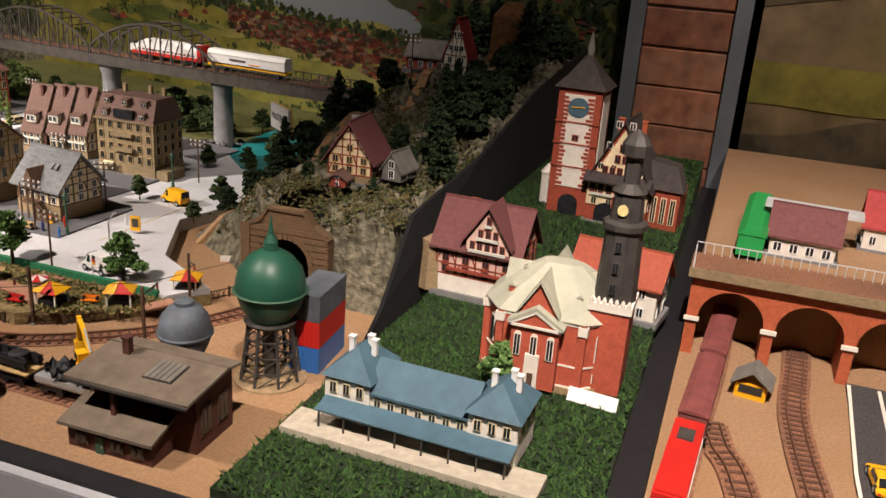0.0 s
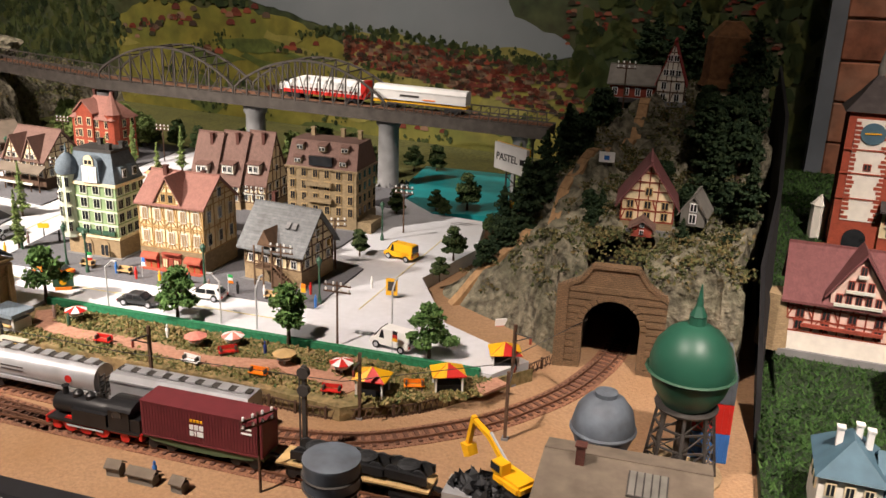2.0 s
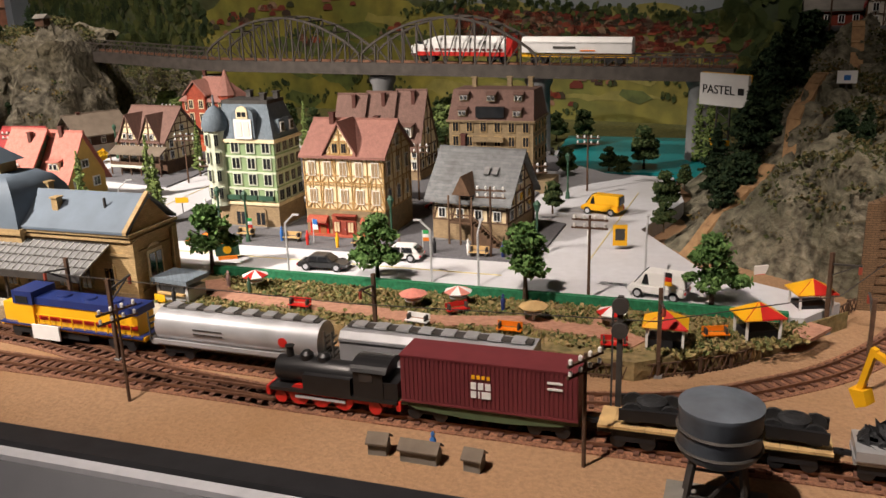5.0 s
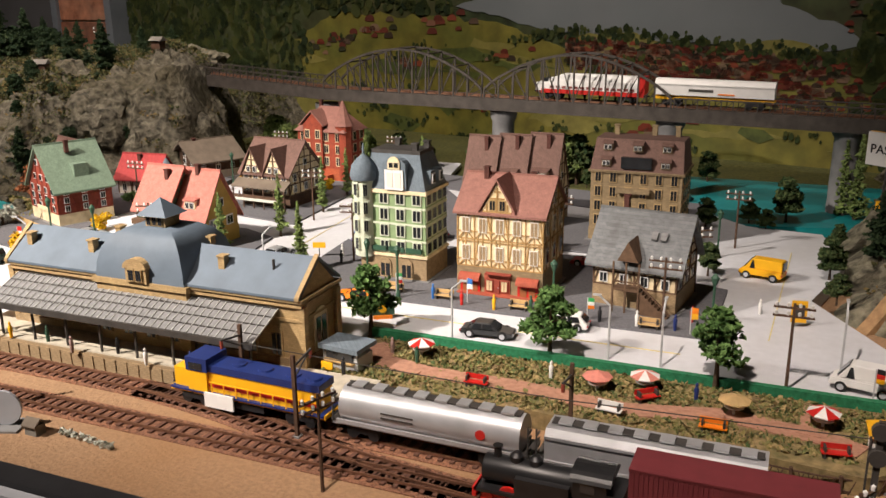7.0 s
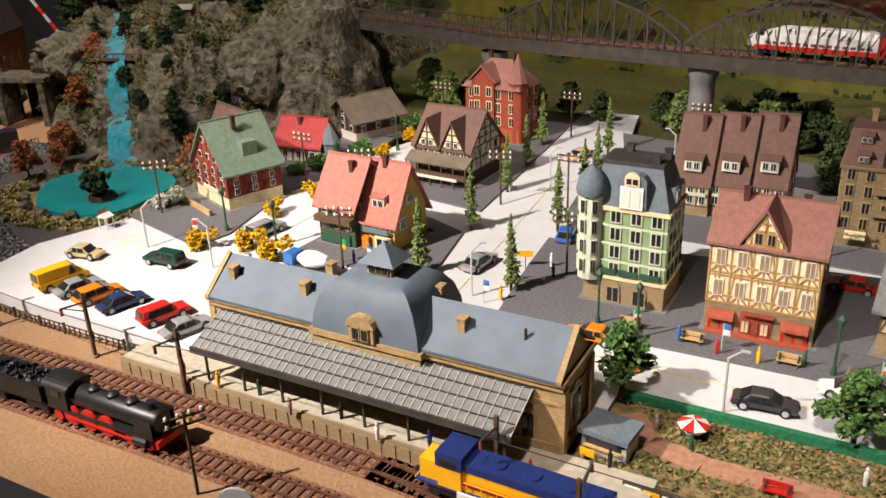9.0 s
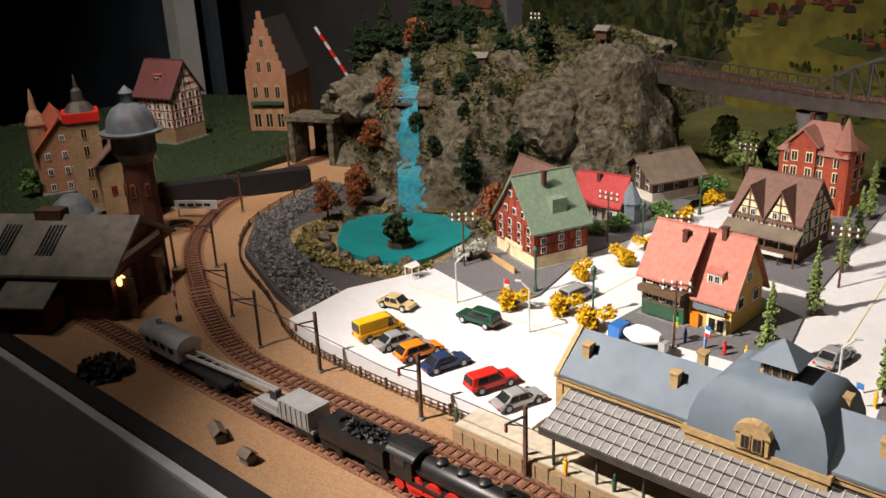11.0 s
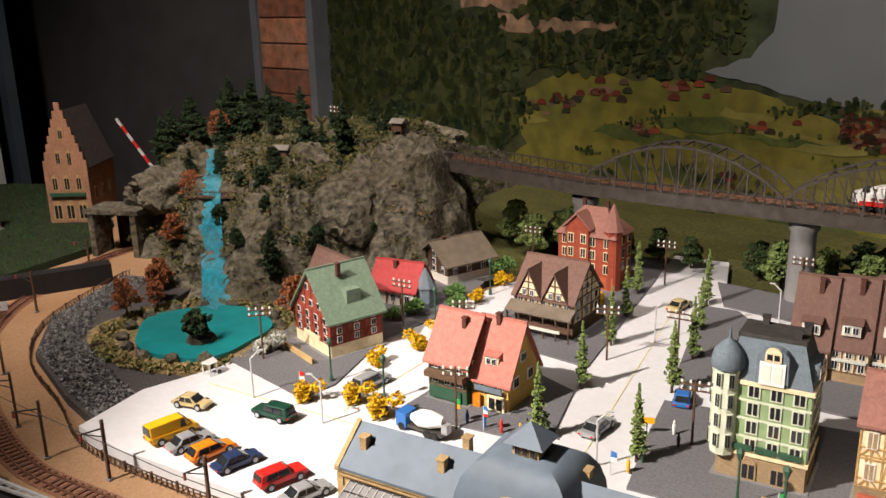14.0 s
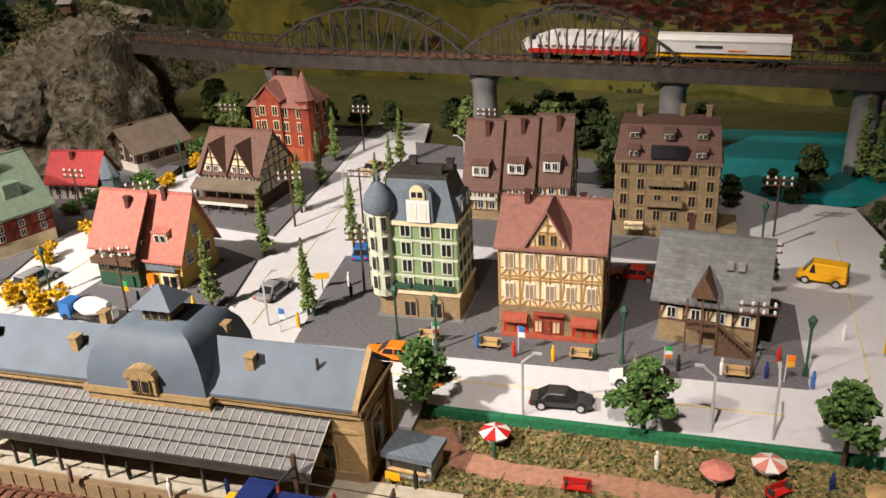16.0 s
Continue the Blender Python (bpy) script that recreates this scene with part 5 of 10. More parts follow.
# three brown gabled houses in a row
for i, (x, hh, lab) in enumerate(((-0.897, 0.036, "brown-roofed timber house of the row with balcony dormer"), (-0.861, 0.038, "brown-roofed timber house of the row with white dormer"), (-0.825, 0.04, "brown-roofed end house of the row with white dormer"))):
    h = house((x, 1.008 + 0.006 * i), 0, 0.036, 0.062, hh, 0.063, lab, "cream", "browntile", rows=2, cols=3, side=3, timber="timber", base="stone", base_h=0.012, over=0.002,
              chims=((0.004, -0.006, hh + 0.048, 0.016),), seed=20 + i, ww=0.0048, name="row_house", plinth=False)
    dormer(h, 0.0, -0.0305, hh + 0.013, 0.017, 0.012, 0.019, "browntile")
    part("flower_box", box(B(), -0.016, 0.016, -0.034, -0.0315, 0.024, 0.027), "blossom", h)

# brown stone mansion
h = house((-0.7095, 0.989), 0, 0.096, 0.066, 0.079, 0.002, "brown stone apartment house with brown mansard roof", "brownstone", "browntile", rows=4, cols=6, side=4, hip=True, over=0.003,
          base="brownstone", base_h=0.016, seed=6, ww=0.0058, wh=0.0105, trim="tan")
b = B()
a = [b.verts.new((x, y, 0.08)) for x, y in ((-0.049, -0.034), (0.049, -0.034), (0.049, 0.034), (-0.049, 0.034))]
c = [b.verts.new((x, y, 0.112)) for x, y in ((-0.046, -0.02), (0.046, -0.02), (0.046, 0.02), (-0.046, 0.02))]
b.faces.new(c)
for i in range(4):
    b.faces.new((a[i], a[(i + 1) % 4], c[(i + 1) % 4], c[i]))
part("mansard", b, "browntile", h)
part("cornice", cbox(B(), 0, 0, 0.0775, 0.101, 0.071, 0.0025), "brownstone", h)
for x in (-0.032, 0.03):
    for z in (0.084, 0.1):
        dormer(h, x, -0.036 + (z - 0.08) * 0.44, z, 0.01, 0.007, 0.008, "browntile", "brownstone")
dormer(h, 0.0, -0.03, 0.1, 0.01, 0.007, 0.008, "browntile", "brownstone")
part("loggia", box(B(), -0.016, 0.016, -0.036, -0.03, 0.083, 0.095), "glass", h)
for z in (0.036, 0.057):
    part("balcony", box(B(), -0.02, 0.016, -0.04, -0.033, z, z + 0.005), "brownstone", h)
for x, y in ((-0.03, 0.01), (0.035, 0.012), (0.01, 0.015)):
    chimney(h, x, y, 0.11, 0.012, 0.005, "brownstone")
part("shop_awning", ext(B(), [(-0.038, -0.034, 0.0165), (-0.038, -0.042, 0.012), (-0.038, -0.042, 0.0135), (-0.038, -0.034, 0.018)], (0.018, 0, 0)), "cream", h)
part("annex", cbox(B(), 0.058, -0.012, -0.003, 0.02, 0.04, 0.017), "brownstone", h)

# pair of pink-roofed houses
h = house((-1.187, 0.79), -3, 0.042, 0.056, 0.046, 0.038, "dark timber house with steep pink roof and balcony", "darkgreen", "pinktile", rows=2, cols=3, side=2, over=0.005, chims=((0.008, -0.008, 0.07, 0.013),),
          timber="timber", base="darkgreen", base_h=0.016, seed=7, trim="whitepaint")
part("balcony", box(B(), -0.022, 0.022, -0.0365, -0.029, 0.027, 0.033), "timber", h)
part("shop_front", box(B(), -0.018, 0.016, -0.0305, -0.029, 0.004, 0.014), "darkgreen", h)
h = house((-1.145, 0.797), -3, 0.04, 0.056, 0.035, 0.046, "yellow shop house with steep pink roof and dormer", "yellowwall", "pinktile", rows=1, cols=2, side=2, over=0.005, chims=((-0.004, -0.002, 0.072, 0.016),),
          seed=8, base="yellowwall", base_h=0.018, ww=0.008)
dormer(h, 0.0, -0.024, 0.043, 0.014, 0.01, 0.016, "pinktile", "cream")
door(h, -0.012, -0.032, 0.002, 0.008, 0.014, "orange")
part("shop_sign", box(B(), -0.014, 0.016, -0.0335, -0.0325, 0.02, 0.0255), "slate", h)
window(h, 0.009, -0.0318, 0.004, 0, -1, 0.014, 0.011, "cream")

# half-timbered inn with cross gables
h = house((-1.178, 1.0), -4, 0.074, 0.07, 0.046, 0.036, "brown half-timbered inn with cross gables", "cream", "browntile", rows=2, cols=5, side=3, timber="timber", base="brownwood", base_h=0.018, seed=9, over=0.004)
for x in (-0.018, 0.016):
    part("cross_gable", ext(B(), [(x - 0.015, -0.038, 0.042), (x + 0.015, -0.038, 0.042), (x, -0.038, 0.074)], (0, 0.03, 0)), "cream", h)
    for s in (-1, 1):
        part("gable_slope", ext(B(), [(x, -0.041, 0.076), (x + s * 0.018, -0.041, 0.04), (x + s * 0.018, -0.041, 0.0425), (x, -0.041, 0.0785)], (0, 0.036, 0)), "browntile", h)
    b = B()
    for z, k in ((0.046, 0.013), (0.054, 0.0095), (0.062, 0.0055)):
        bar(b, (x - k, -0.0386, z), (x + k, -0.0386, z), 0.0013)
    bar(b, (x, -0.0386, 0.043), (x, -0.0386, 0.072), 0.0013)
    part("gable_timber", b, "timber", h)
    for o in (-0.005, 0.005):
        window(h, x + o, -0.0385, 0.047, 0, -1, 0.0042, 0.006)
part("porch_roof", ext(B(), [(-0.042, -0.037, 0.036), (-0.042, -0.052, 0.028), (-0.042, -0.052, 0.03), (-0.042, -0.037, 0.038)], (0.084, 0, 0)), "tanroof", h)
part("porch_rail", box(B(), -0.041, 0.041, -0.0515, -0.05, 0.013, 0.019), "brownwood", h)
for k in range(6):
    part("porch_post", bar(B(), (-0.04 + 0.016 * k, -0.051, 0), (-0.04 + 0.016 * k, -0.051, 0.029), 0.0014), "brownwood", h)
part("flower_box", box(B(), -0.04, 0.03, -0.0535, -0.0515, 0.012, 0.015), "blossom", h)

# red brick villa
h = house((-1.198, 1.168), -4, 0.08, 0.056, 0.073, 0.034, "tall red brick villa with rose hipped roof", "redbrick", "rosetile", rows=3, cols=4, side=3, hip=True, base="orangebrick", base_h=0.02, seed=10, over=0.004, ww=0.0062, wh=0.011, trim="cream",
          chims=((-0.018, 0.004, 0.1, 0.014), (0.014, 0.008, 0.1, 0.012)))
part("bay", box(B(), -0.026, 0.006, -0.033, -0.028, 0.02, 0.082), "redbrick", h)
part("bay_gable", ext(B(), [(-0.028, -0.0335, 0.082), (0.008, -0.0335, 0.082), (-0.01, -0.0335, 0.1)], (0, 0.02, 0)), "redbrick", h)
for s in (-1, 1):
    part("bay_slope", ext(B(), [(-0.01, -0.037, 0.102), (-0.01 + s * 0.021, -0.037, 0.0815), (-0.01 + s * 0.021, -0.037, 0.0835), (-0.01, -0.037, 0.1045)], (0, 0.03, 0)), "rosetile", h)
for k in range(3):
    for x in (-0.019, -0.001):
        window(h, x, -0.033, 0.026 + 0.019 * k, 0, -1, 0.0062, 0.011, "cream")
part("corner_tower", lathe(B(), 0.034, -0.018, [(0.012, 0.0), (0.012, 0.082)], 8), "redbrick", h)
part("tower_roof", lathe(B(), 0.034, -0.018, [(0.0145, 0.082), (0.001, 0.118)], 8), "rosetile", h)
part("terrace", box(B(), -0.028, 0.02, -0.044, -0.029, 0.0, 0.012), "orangebrick", h)

# red timber house with green roof, and the brown roof behind it
h = house((-1.377, 0.836), -22, 0.078, 0.066, 0.046, 0.046, "red half-timbered tavern with green tiled roof", "redwood", "greentile", axis="y", rows=3, cols=4, side=3, timber="redtimber", base="cream", base_h=0.016, over=0.005,
          chims=((0.012, -0.004, 0.084, 0.014),), seed=11, ww=0.0048, wh=0.0075, gable_rows=2)
part("tavern_sign", box(B(), -0.018, 0.018, -0.0355, -0.034, 0.0165, 0.021), "cream", h)
part("roof_dormer", box(B(), 0.016, 0.032, -0.006, 0.012, 0.056, 0.072), "greentile", h)
part("terrace_fence", box(B(), -0.046, 0.04, -0.058, -0.0565, 0.0, 0.009), "palewood", h)
house((-1.418, 0.888), -22, 0.075, 0.048, 0.044, 0.042, "timbered house with steep brown tiled roof", "cream", "browntile", axis="x", rows=2, cols=4, side=2, timber="timber", over=0.005, seed=12)
h = house((-1.392, 0.988), 6, 0.06, 0.046, 0.026, 0.026, "white cottage with bright red tiled roof", "white", "redtile", rows=1, cols=3, side=2, over=0.005, chims=((-0.004, -0.006, 0.042, 0.012),), seed=13, timber="timber")
part("side_turret", lathe(B(), 0.04, -0.01, [(0.013, 0.0), (0.012, 0.026), (0.014, 0.027), (0.001, 0.052)], 8), "slate", h)
house((-1.38, 1.108), -24, 0.062, 0.072, 0.034, 0.022, "timber chalet with wide tan roof", "brownwood", "tanroof", axis="y", rows=2, cols=3, side=3, over=0.009, base="white", base_h=0.014, chims=((0.0, -0.02, 0.05, 0.01),), seed=14, category="chalet")

# railway station
st = thing("station_building", (-1.0128, 0.575), 0, "sandstone railway station with blue-grey roof and glazed canopy", "station")
st.scale = (0.905, 1.0, 1.0)
W, D = 0.31, 0.052
part("wall", box(B(), -W / 2, W / 2, -D / 2, D / 2, -0.004, 0.049), "tan", st)
part("plinth", box(B(), -W / 2 - 0.0015, W / 2 + 0.0015, -D / 2 - 0.0015, D / 2 + 0.0015, -0.006, 0.004), "stone", st)
for z, o in ((0.0445, 0.0022), (0.0485, 0.0035), (0.033, 0.0012)):
    part("cornice", box(B(), -W / 2 - o, W / 2 + o, -D / 2 - o, D / 2 + o, z, z + 0.0022), "tan", st)
for s in (-1, 1):
    part("roof_slope", ext(B(), [(-W / 2 - 0.002, 0, 0.0735), (-W / 2 - 0.002, s * 0.0305, 0.0508), (-W / 2 - 0.002, s * 0.0305, 0.0528), (-W / 2 - 0.002, 0, 0.076)], (W + 0.004, 0, 0)), "bluetile", st)
    part("gable", ext(B(), [(s * W / 2, -0.026, 0.049), (s * W / 2, 0.026, 0.049), (s * W / 2, 0, 0.074)], (-s * 0.004, 0, 0)), "tan", st)
    part("gable_coping", ext(B(), [(s * (W / 2 + 0.002), -0.031, 0.051), (s * (W / 2 + 0.002), 0, 0.0755), (s * (W / 2 + 0.002), 0, 0.078), (s * (W / 2 + 0.002), -0.031, 0.0535)], (-s * 0.004, 0, 0)), "tan", st)
# central mansard pavilion
b = B()
rows_ = []
for r, z in ((1.0, 0.05), (0.97, 0.062), (0.88, 0.074), (0.72, 0.083), (0.5, 0.088)):
    rows_.append([b.verts.new((x * 0.047 * r - 0.012, y * 0.033 * r, z)) for x, y in ((-1, -1), (-0.33, -1), (0.33, -1), (1, -1), (1, 0), (1, 1), (0.33, 1), (-0.33, 1), (-1, 1), (-1, 0))])
for p, q in zip(rows_, rows_[1:]):
    for i in range(10):
        b.faces.new((p[i], p[(i + 1) % 10], q[(i + 1) % 10], q[i]))
b.faces.new(rows_[-1])
part("pavilion_roof", b, "bluetile", st, m=pose(0.013, 0, 0), smooth=True)
part("pavilion_wall", box(B(), -0.06, 0.036, -0.0325, -0.026, -0.003, 0.05), "tan", st, m=pose(0.013, 0, 0))
part("pavilion_cornice", box(B(), -0.062, 0.038, -0.0345, -0.0255, 0.046, 0.0505), "tan", st, m=pose(0.013, 0, 0))
ln = part("lantern", cbox(B(), -0.012, 0.0, 0.088, 0.021, 0.017, 0.009), "tan", st, m=pose(0.013, 0, 0))
b = B()
a = [b.verts.new((-0.012 + x * 0.016, y * 0.0135, 0.097)) for x, y in ((-1, -1), (1, -1), (1, 1), (-1, 1))]
t = b.verts.new((-0.012, 0, 0.11))
b.faces.new(a[::-1])
for i in range(4):
    b.faces.new((a[i], a[(i + 1) % 4], t))
part("lantern_roof", b, "bluetile", ln)
for k in range(3):
    window(ln, -0.018 + 0.006 * k, -0.0086, 0.0895, 0, -1, 0.0036, 0.006, "tan")
dm = part("clock_dormer", box(B(), -0.023, -0.001, -0.036, -0.022, 0.05, 0.062), "tan", st, m=pose(0.013, 0, 0))
part("dormer_arch", ext(B(), [(-0.012 + 0.0125 * math.cos(a), -0.0372, 0.0615 + 0.008 * math.sin(a)) for a in [math.pi * k / 10 for k in range(11)]], (0, 0.014, 0)), "tan", dm)
for k in range(2):
    window(dm, -0.016 + 0.008 * k, -0.0362, 0.0525, 0, -1, 0.005, 0.008, "tan", arch=True)
for x in (-0.139, -0.066, 0.074):
    chimney(st, x, -0.014, 0.06, 0.0125, 0.006, "tan")
part("roof_pipe", tube(B(), (0.122, -0.012, 0.062), (0.122, -0.012, 0.074), 0.0012), "steel", st)
for x, y in ((-0.06, 0.012), (0.04, 0.012)):
    chimney(st, x, y, 0.062, 0.016, 0.006, "tan")
for k in range(12):
    x = -0.138 + 0.0245 * k
    window(st, x, -0.0263 if abs(x - 0.001) > 0.048 else -0.0328, 0.006, 0, -1, 0.0085, 0.017, "tan", arch=True)
for s in (-1, 1):
    window(st, s * W / 2, 0.0, 0.006, s, 0, 0.014, 0.024, "cream", arch=True)
for s in (-1, 1):
    for y in (-0.024, 0.024):
        part("pilaster", cbox(B(), s * (W / 2 + 0.0005), y, -0.005, 0.006, 0.006, 0.05), "tan", st)
cn = part("canopy", ext(B(), [(-0.145, -0.0275, 0.0405), (-0.145, -0.062, 0.0265), (-0.145, -0.062, 0.0276), (-0.145, -0.0275, 0.0418)], (0.28, 0, 0)), "skylight", st)
for k in range(41):
    x = -0.145 + 0.007 * k
    part("glazing_bar", bar(B(), (x, -0.0275, 0.0421), (x, -0.062, 0.0279), 0.0007), "lightbar", cn)
for k in range(5):
    u = k / 4
    part("glazing_rail", bar(B(), (-0.145, -0.0275 - 0.0345 * u, 0.0421 - 0.0142 * u), (0.135, -0.0275 - 0.0345 * u, 0.0421 - 0.0142 * u), 0.0009), "steel", cn)
part("canopy_edge", box(B(), -0.146, 0.136, -0.0635, -0.062, 0.0235, 0.0285), "steel", cn)
for k in range(8):
    x = -0.138 + 0.038 * k
    b = B()
    bar(b, (x, -0.056, -0.003), (x, -0.056, 0.0295), 0.0016)
    bar(b, (x, -0.056, 0.021), (x, -0.045, 0.0335), 0.0011)
    part("canopy_post", b, "steel", cn)
pl = thing("platform", (-1.02, 0.52), 0, "pale concrete station platform with stone edge", "platform", kind="structure")
part("paving", box(B(), -0.205, 0.21, -0.0035, 0.03, -0.018, -0.002), "paleconcrete", pl)
part("edge_stone", box(B(), -0.205, 0.21, -0.0065, -0.0036, -0.018, -0.003), "stone", pl)
edge_block = mesh("edge_block", box(B(), -0.0048, 0.0048, -0.0072, -0.0066, -0.015, -0.0045), "stone")
for k in range(38):
    put("edge_block", edge_block, pl, pose(-0.2 + 0.011 * k, 0, 0))

# ---- buildings of the east side ----
h = house((-0.298, 0.847, 0.086), 4, 0.05, 0.055, 0.032, 0.036, "half-timbered mountain inn with plum gable roof", "cream", "plumtile", axis="y", rows=2, cols=3, side=3, timber="redtimber", over=0.006, seed=30, trim="palewood",
          base="brownstone", base_h=0.01)
h = house((-0.298, 0.80, 0.088), 3, 0.02, 0.014, 0.009, 0.006, "small red-brown wooden hut with gable roof", "redwood", "browntile", axis="y", rows=1, cols=1, side=1, seed=31, ww=0.003, wh=0.004, name="hut", plinth=False, category="hut", over=0.003)
h = house((-0.25, 0.853, 0.092), -8, 0.024, 0.034, 0.013, 0.017, "grey weathered wooden barn", "shingle", "shingle", axis="y", rows=1, cols=1, side=1, seed=32, name="barn", plinth=False, category="barn", over=0.003)
h = house((-0.302, 1.2, 0.162), 0, 0.036, 0.04, 0.03, 0.05, "white half-timbered tower house with steep red gable", "white", "redtile", axis="y", rows=2, cols=2, side=2, timber="timber", seed=33, over=0.003, gable_rows=2)
h = house((-0.353, 1.215, 0.162), 0, 0.062, 0.045, 0.022, 0.02, "red wooden farmhouse with grey roof", "redwood", "shingle", rows=1, cols=4, side=2, seed=34)
mill = thing("mill_tower", (-0.232, 1.22, 0.166), 0, "cream mill tower with tall brown thatched cap", "tower")
part("wall", lathe(B(), 0, 0, [(0.034, -0.01), (0.03, 0.026)], 8), "cream", mill)
part("thatch", lathe(B(), 0, 0, [(0.037, 0.02), (0.033, 0.03), (0.03, 0.085), (0.012, 0.105)], 8), "thatch", mill)
# tunnel portal
tp = thing("tunnel_portal", (-0.3105, 0.712), 3, "brown masonry tunnel portal with stepped top", "tunnel portal", kind="structure")
b = B()
out = [(-0.047, -0.017), (-0.047, 0.064), (-0.03, 0.072), (-0.02, 0.086), (0.02, 0.086), (0.03, 0.072), (0.047, 0.06), (0.047, -0.017)]
arch = [(0.0255, -0.017)] + [(0.0255 * math.cos(a), 0.027 + 0.0255 * math.sin(a)) for a in [math.pi * k / 14 for k in range(15)]] + [(-0.0255, -0.017)]
ext(b, [(x, -0.008, z - (0.003 if z > 0.05 else 0)) for x, z in out] + [(x, -0.008, z) for x, z in arch], (0, 0.014, 0))
part("wall", b, "portal", tp)
for k in range(15):
    b = B()
    a, c = math.pi * k / 15 + 0.02, math.pi * (k + 1) / 15 - 0.02
    ext(b, [(r * math.cos(t), -0.0095, 0.027 + r * math.sin(t)) for r, t in ((0.0255, a), (0.0255, c), (0.031, c), (0.031, a))], (0, 0.003, 0))
    part("arch_stone", b, "portal", tp)
for k in range(12):
    z = -0.016 + 0.0068 * k
    inner = 0.0315 if z < 0.027 else math.sqrt(max(0.0, 0.0315 ** 2 - (z + 0.003 - 0.027) ** 2))
    for sx in (-1, 1):
        if inner < 0.045:
            part("course", box(B(), min(sx * inner, sx * 0.046), max(sx * inner, sx * 0.046), -0.0092, -0.0078, z, z + 0.0052), "portal", tp)
for p, q in (((-0.047, 0.064), (-0.03, 0.072)), ((-0.03, 0.072), (-0.02, 0.086)), ((-0.02, 0.086), (0.02, 0.086)), ((0.02, 0.086), (0.03, 0.072)), ((0.03, 0.072), (0.047, 0.06))):
    part("coping", bar(B(), (p[0], -0.005, p[1] - 0.003), (q[0], -0.005, q[1] - 0.003), 0.01, 0.003), "portal", tp)
part("pier", box(B(), -0.05, -0.04, -0.0105, -0.008, -0.017, 0.064), "portal", tp)
# black vault and end plate stand in for the darkness of the bore
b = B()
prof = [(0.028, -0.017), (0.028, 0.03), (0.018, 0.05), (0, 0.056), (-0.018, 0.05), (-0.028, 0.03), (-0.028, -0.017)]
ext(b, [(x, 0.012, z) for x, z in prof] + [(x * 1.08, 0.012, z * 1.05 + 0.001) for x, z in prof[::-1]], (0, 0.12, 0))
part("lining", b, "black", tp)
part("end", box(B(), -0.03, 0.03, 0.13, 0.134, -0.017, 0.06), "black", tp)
tw = thing("tunnel_portal", (-1.952, 0.995), 20, "grey masonry tunnel portal below the rocks", "tunnel portal", kind="structure")
b = B()
for x in (-0.042, 0.032):
    box(b, x, x + 0.01, -0.01, 0.04, -0.017, 0.055)
box(b, -0.048, 0.048, -0.012, 0.05, 0.055, 0.062)
part("wall", b, "rock", tw)
# black plate stands in for the dark depth of the tunnel
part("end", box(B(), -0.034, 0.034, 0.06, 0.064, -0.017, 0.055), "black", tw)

# small station with blue roofs on the lawn
st = thing("station_model", (-0.08, 0.513), -2, "pale pink station model with teal roofs and platform", "station")
st.scale = (1.0, 1.0, 1.12)
part("platform", box(B(), -0.098, 0.1, -0.052, -0.02, -0.004, 0.002), "paleconcrete", st)
part("wall", box(B(), -0.04, 0.04, -0.02, 0.022, 0, 0.026), "white", st)
for s in (-1, 1):
    part("wing", box(B(), s * 0.0575 - 0.0185, s * 0.0575 + 0.0185, -0.023, 0.025, 0, 0.034), "white", st)
    b = B()
    a = [b.verts.new((s * 0.0575 + x * 0.0215, 0.001 + y * 0.027, 0.034)) for x, y in ((-1, -1), (1, -1), (1, 1), (-1, 1))]
    t = [b.verts.new((s * 0.0575, 0.001 + y, 0.052)) for y in (-0.008, 0.008)]
    for f in ((a[0], a[1], t[0]), (a[1], a[2], t[1], t[0]), (a[2], a[3], t[1]), (a[3], a[0], t[0], t[1]), a[::-1]):
        b.faces.new(f)
    part("wing_roof", b, "tealroof", st)
    for k in range(3):
        window(st, s * 0.0575 + (k - 1) * 0.011, -0.0232, 0.023, 0, -1, 0.0045, 0.007, "cream")
        window(st, s * 0.0575 + (k - 1) * 0.011, -0.0232, 0.005, 0, -1, 0.0045, 0.009, "orange")
    for k in range(3):
        window(st, s * 0.076, -0.012 + 0.013 * k, 0.022, s, 0, 0.0045, 0.007, "cream")
    for x, y in ((-0.008, -0.004), (0.004, 0.004), (0.01, -0.002)):
        chimney(st, s * 0.0575 + x, y + 0.004, 0.044, 0.011, 0.004, "whitepaint")
for s in (-1, 1):
    part("roof_slope", ext(B(), [(-0.042, 0.001, 0.043), (-0.042, 0.001 + s * 0.024, 0.0262), (-0.042, 0.001 + s * 0.024, 0.028), (-0.042, 0.001, 0.045)], (0.084, 0, 0)), "tealroof", st)
for k in range(7):
    window(st, -0.033 + 0.011 * k, -0.0202, 0.017, 0, -1, 0.0045, 0.006, "cream")
    window(st, -0.033 + 0.011 * k, -0.0202, 0.004, 0, -1, 0.0055, 0.009, "orange")
cn = part("canopy", ext(B(), [(-0.075, -0.022, 0.0175), (-0.075, -0.041, 0.0145), (-0.075, -0.041, 0.0155), (-0.075, -0.022, 0.0187)], (0.152, 0, 0)), "tealroof", st)
for k in range(8):
    part("canopy_post", bar(B(), (-0.072 + 0.0208 * k, -0.039, 0.002), (-0.072 + 0.0208 * k, -0.039, 0.015), 0.0013), "steel", cn)

# red baroque church
ch = thing("church", (-0.018, 0.658), 0, "red baroque church with pale roof and dark tower", "church")
ch.scale = (1.0, 1.0, 1.12)
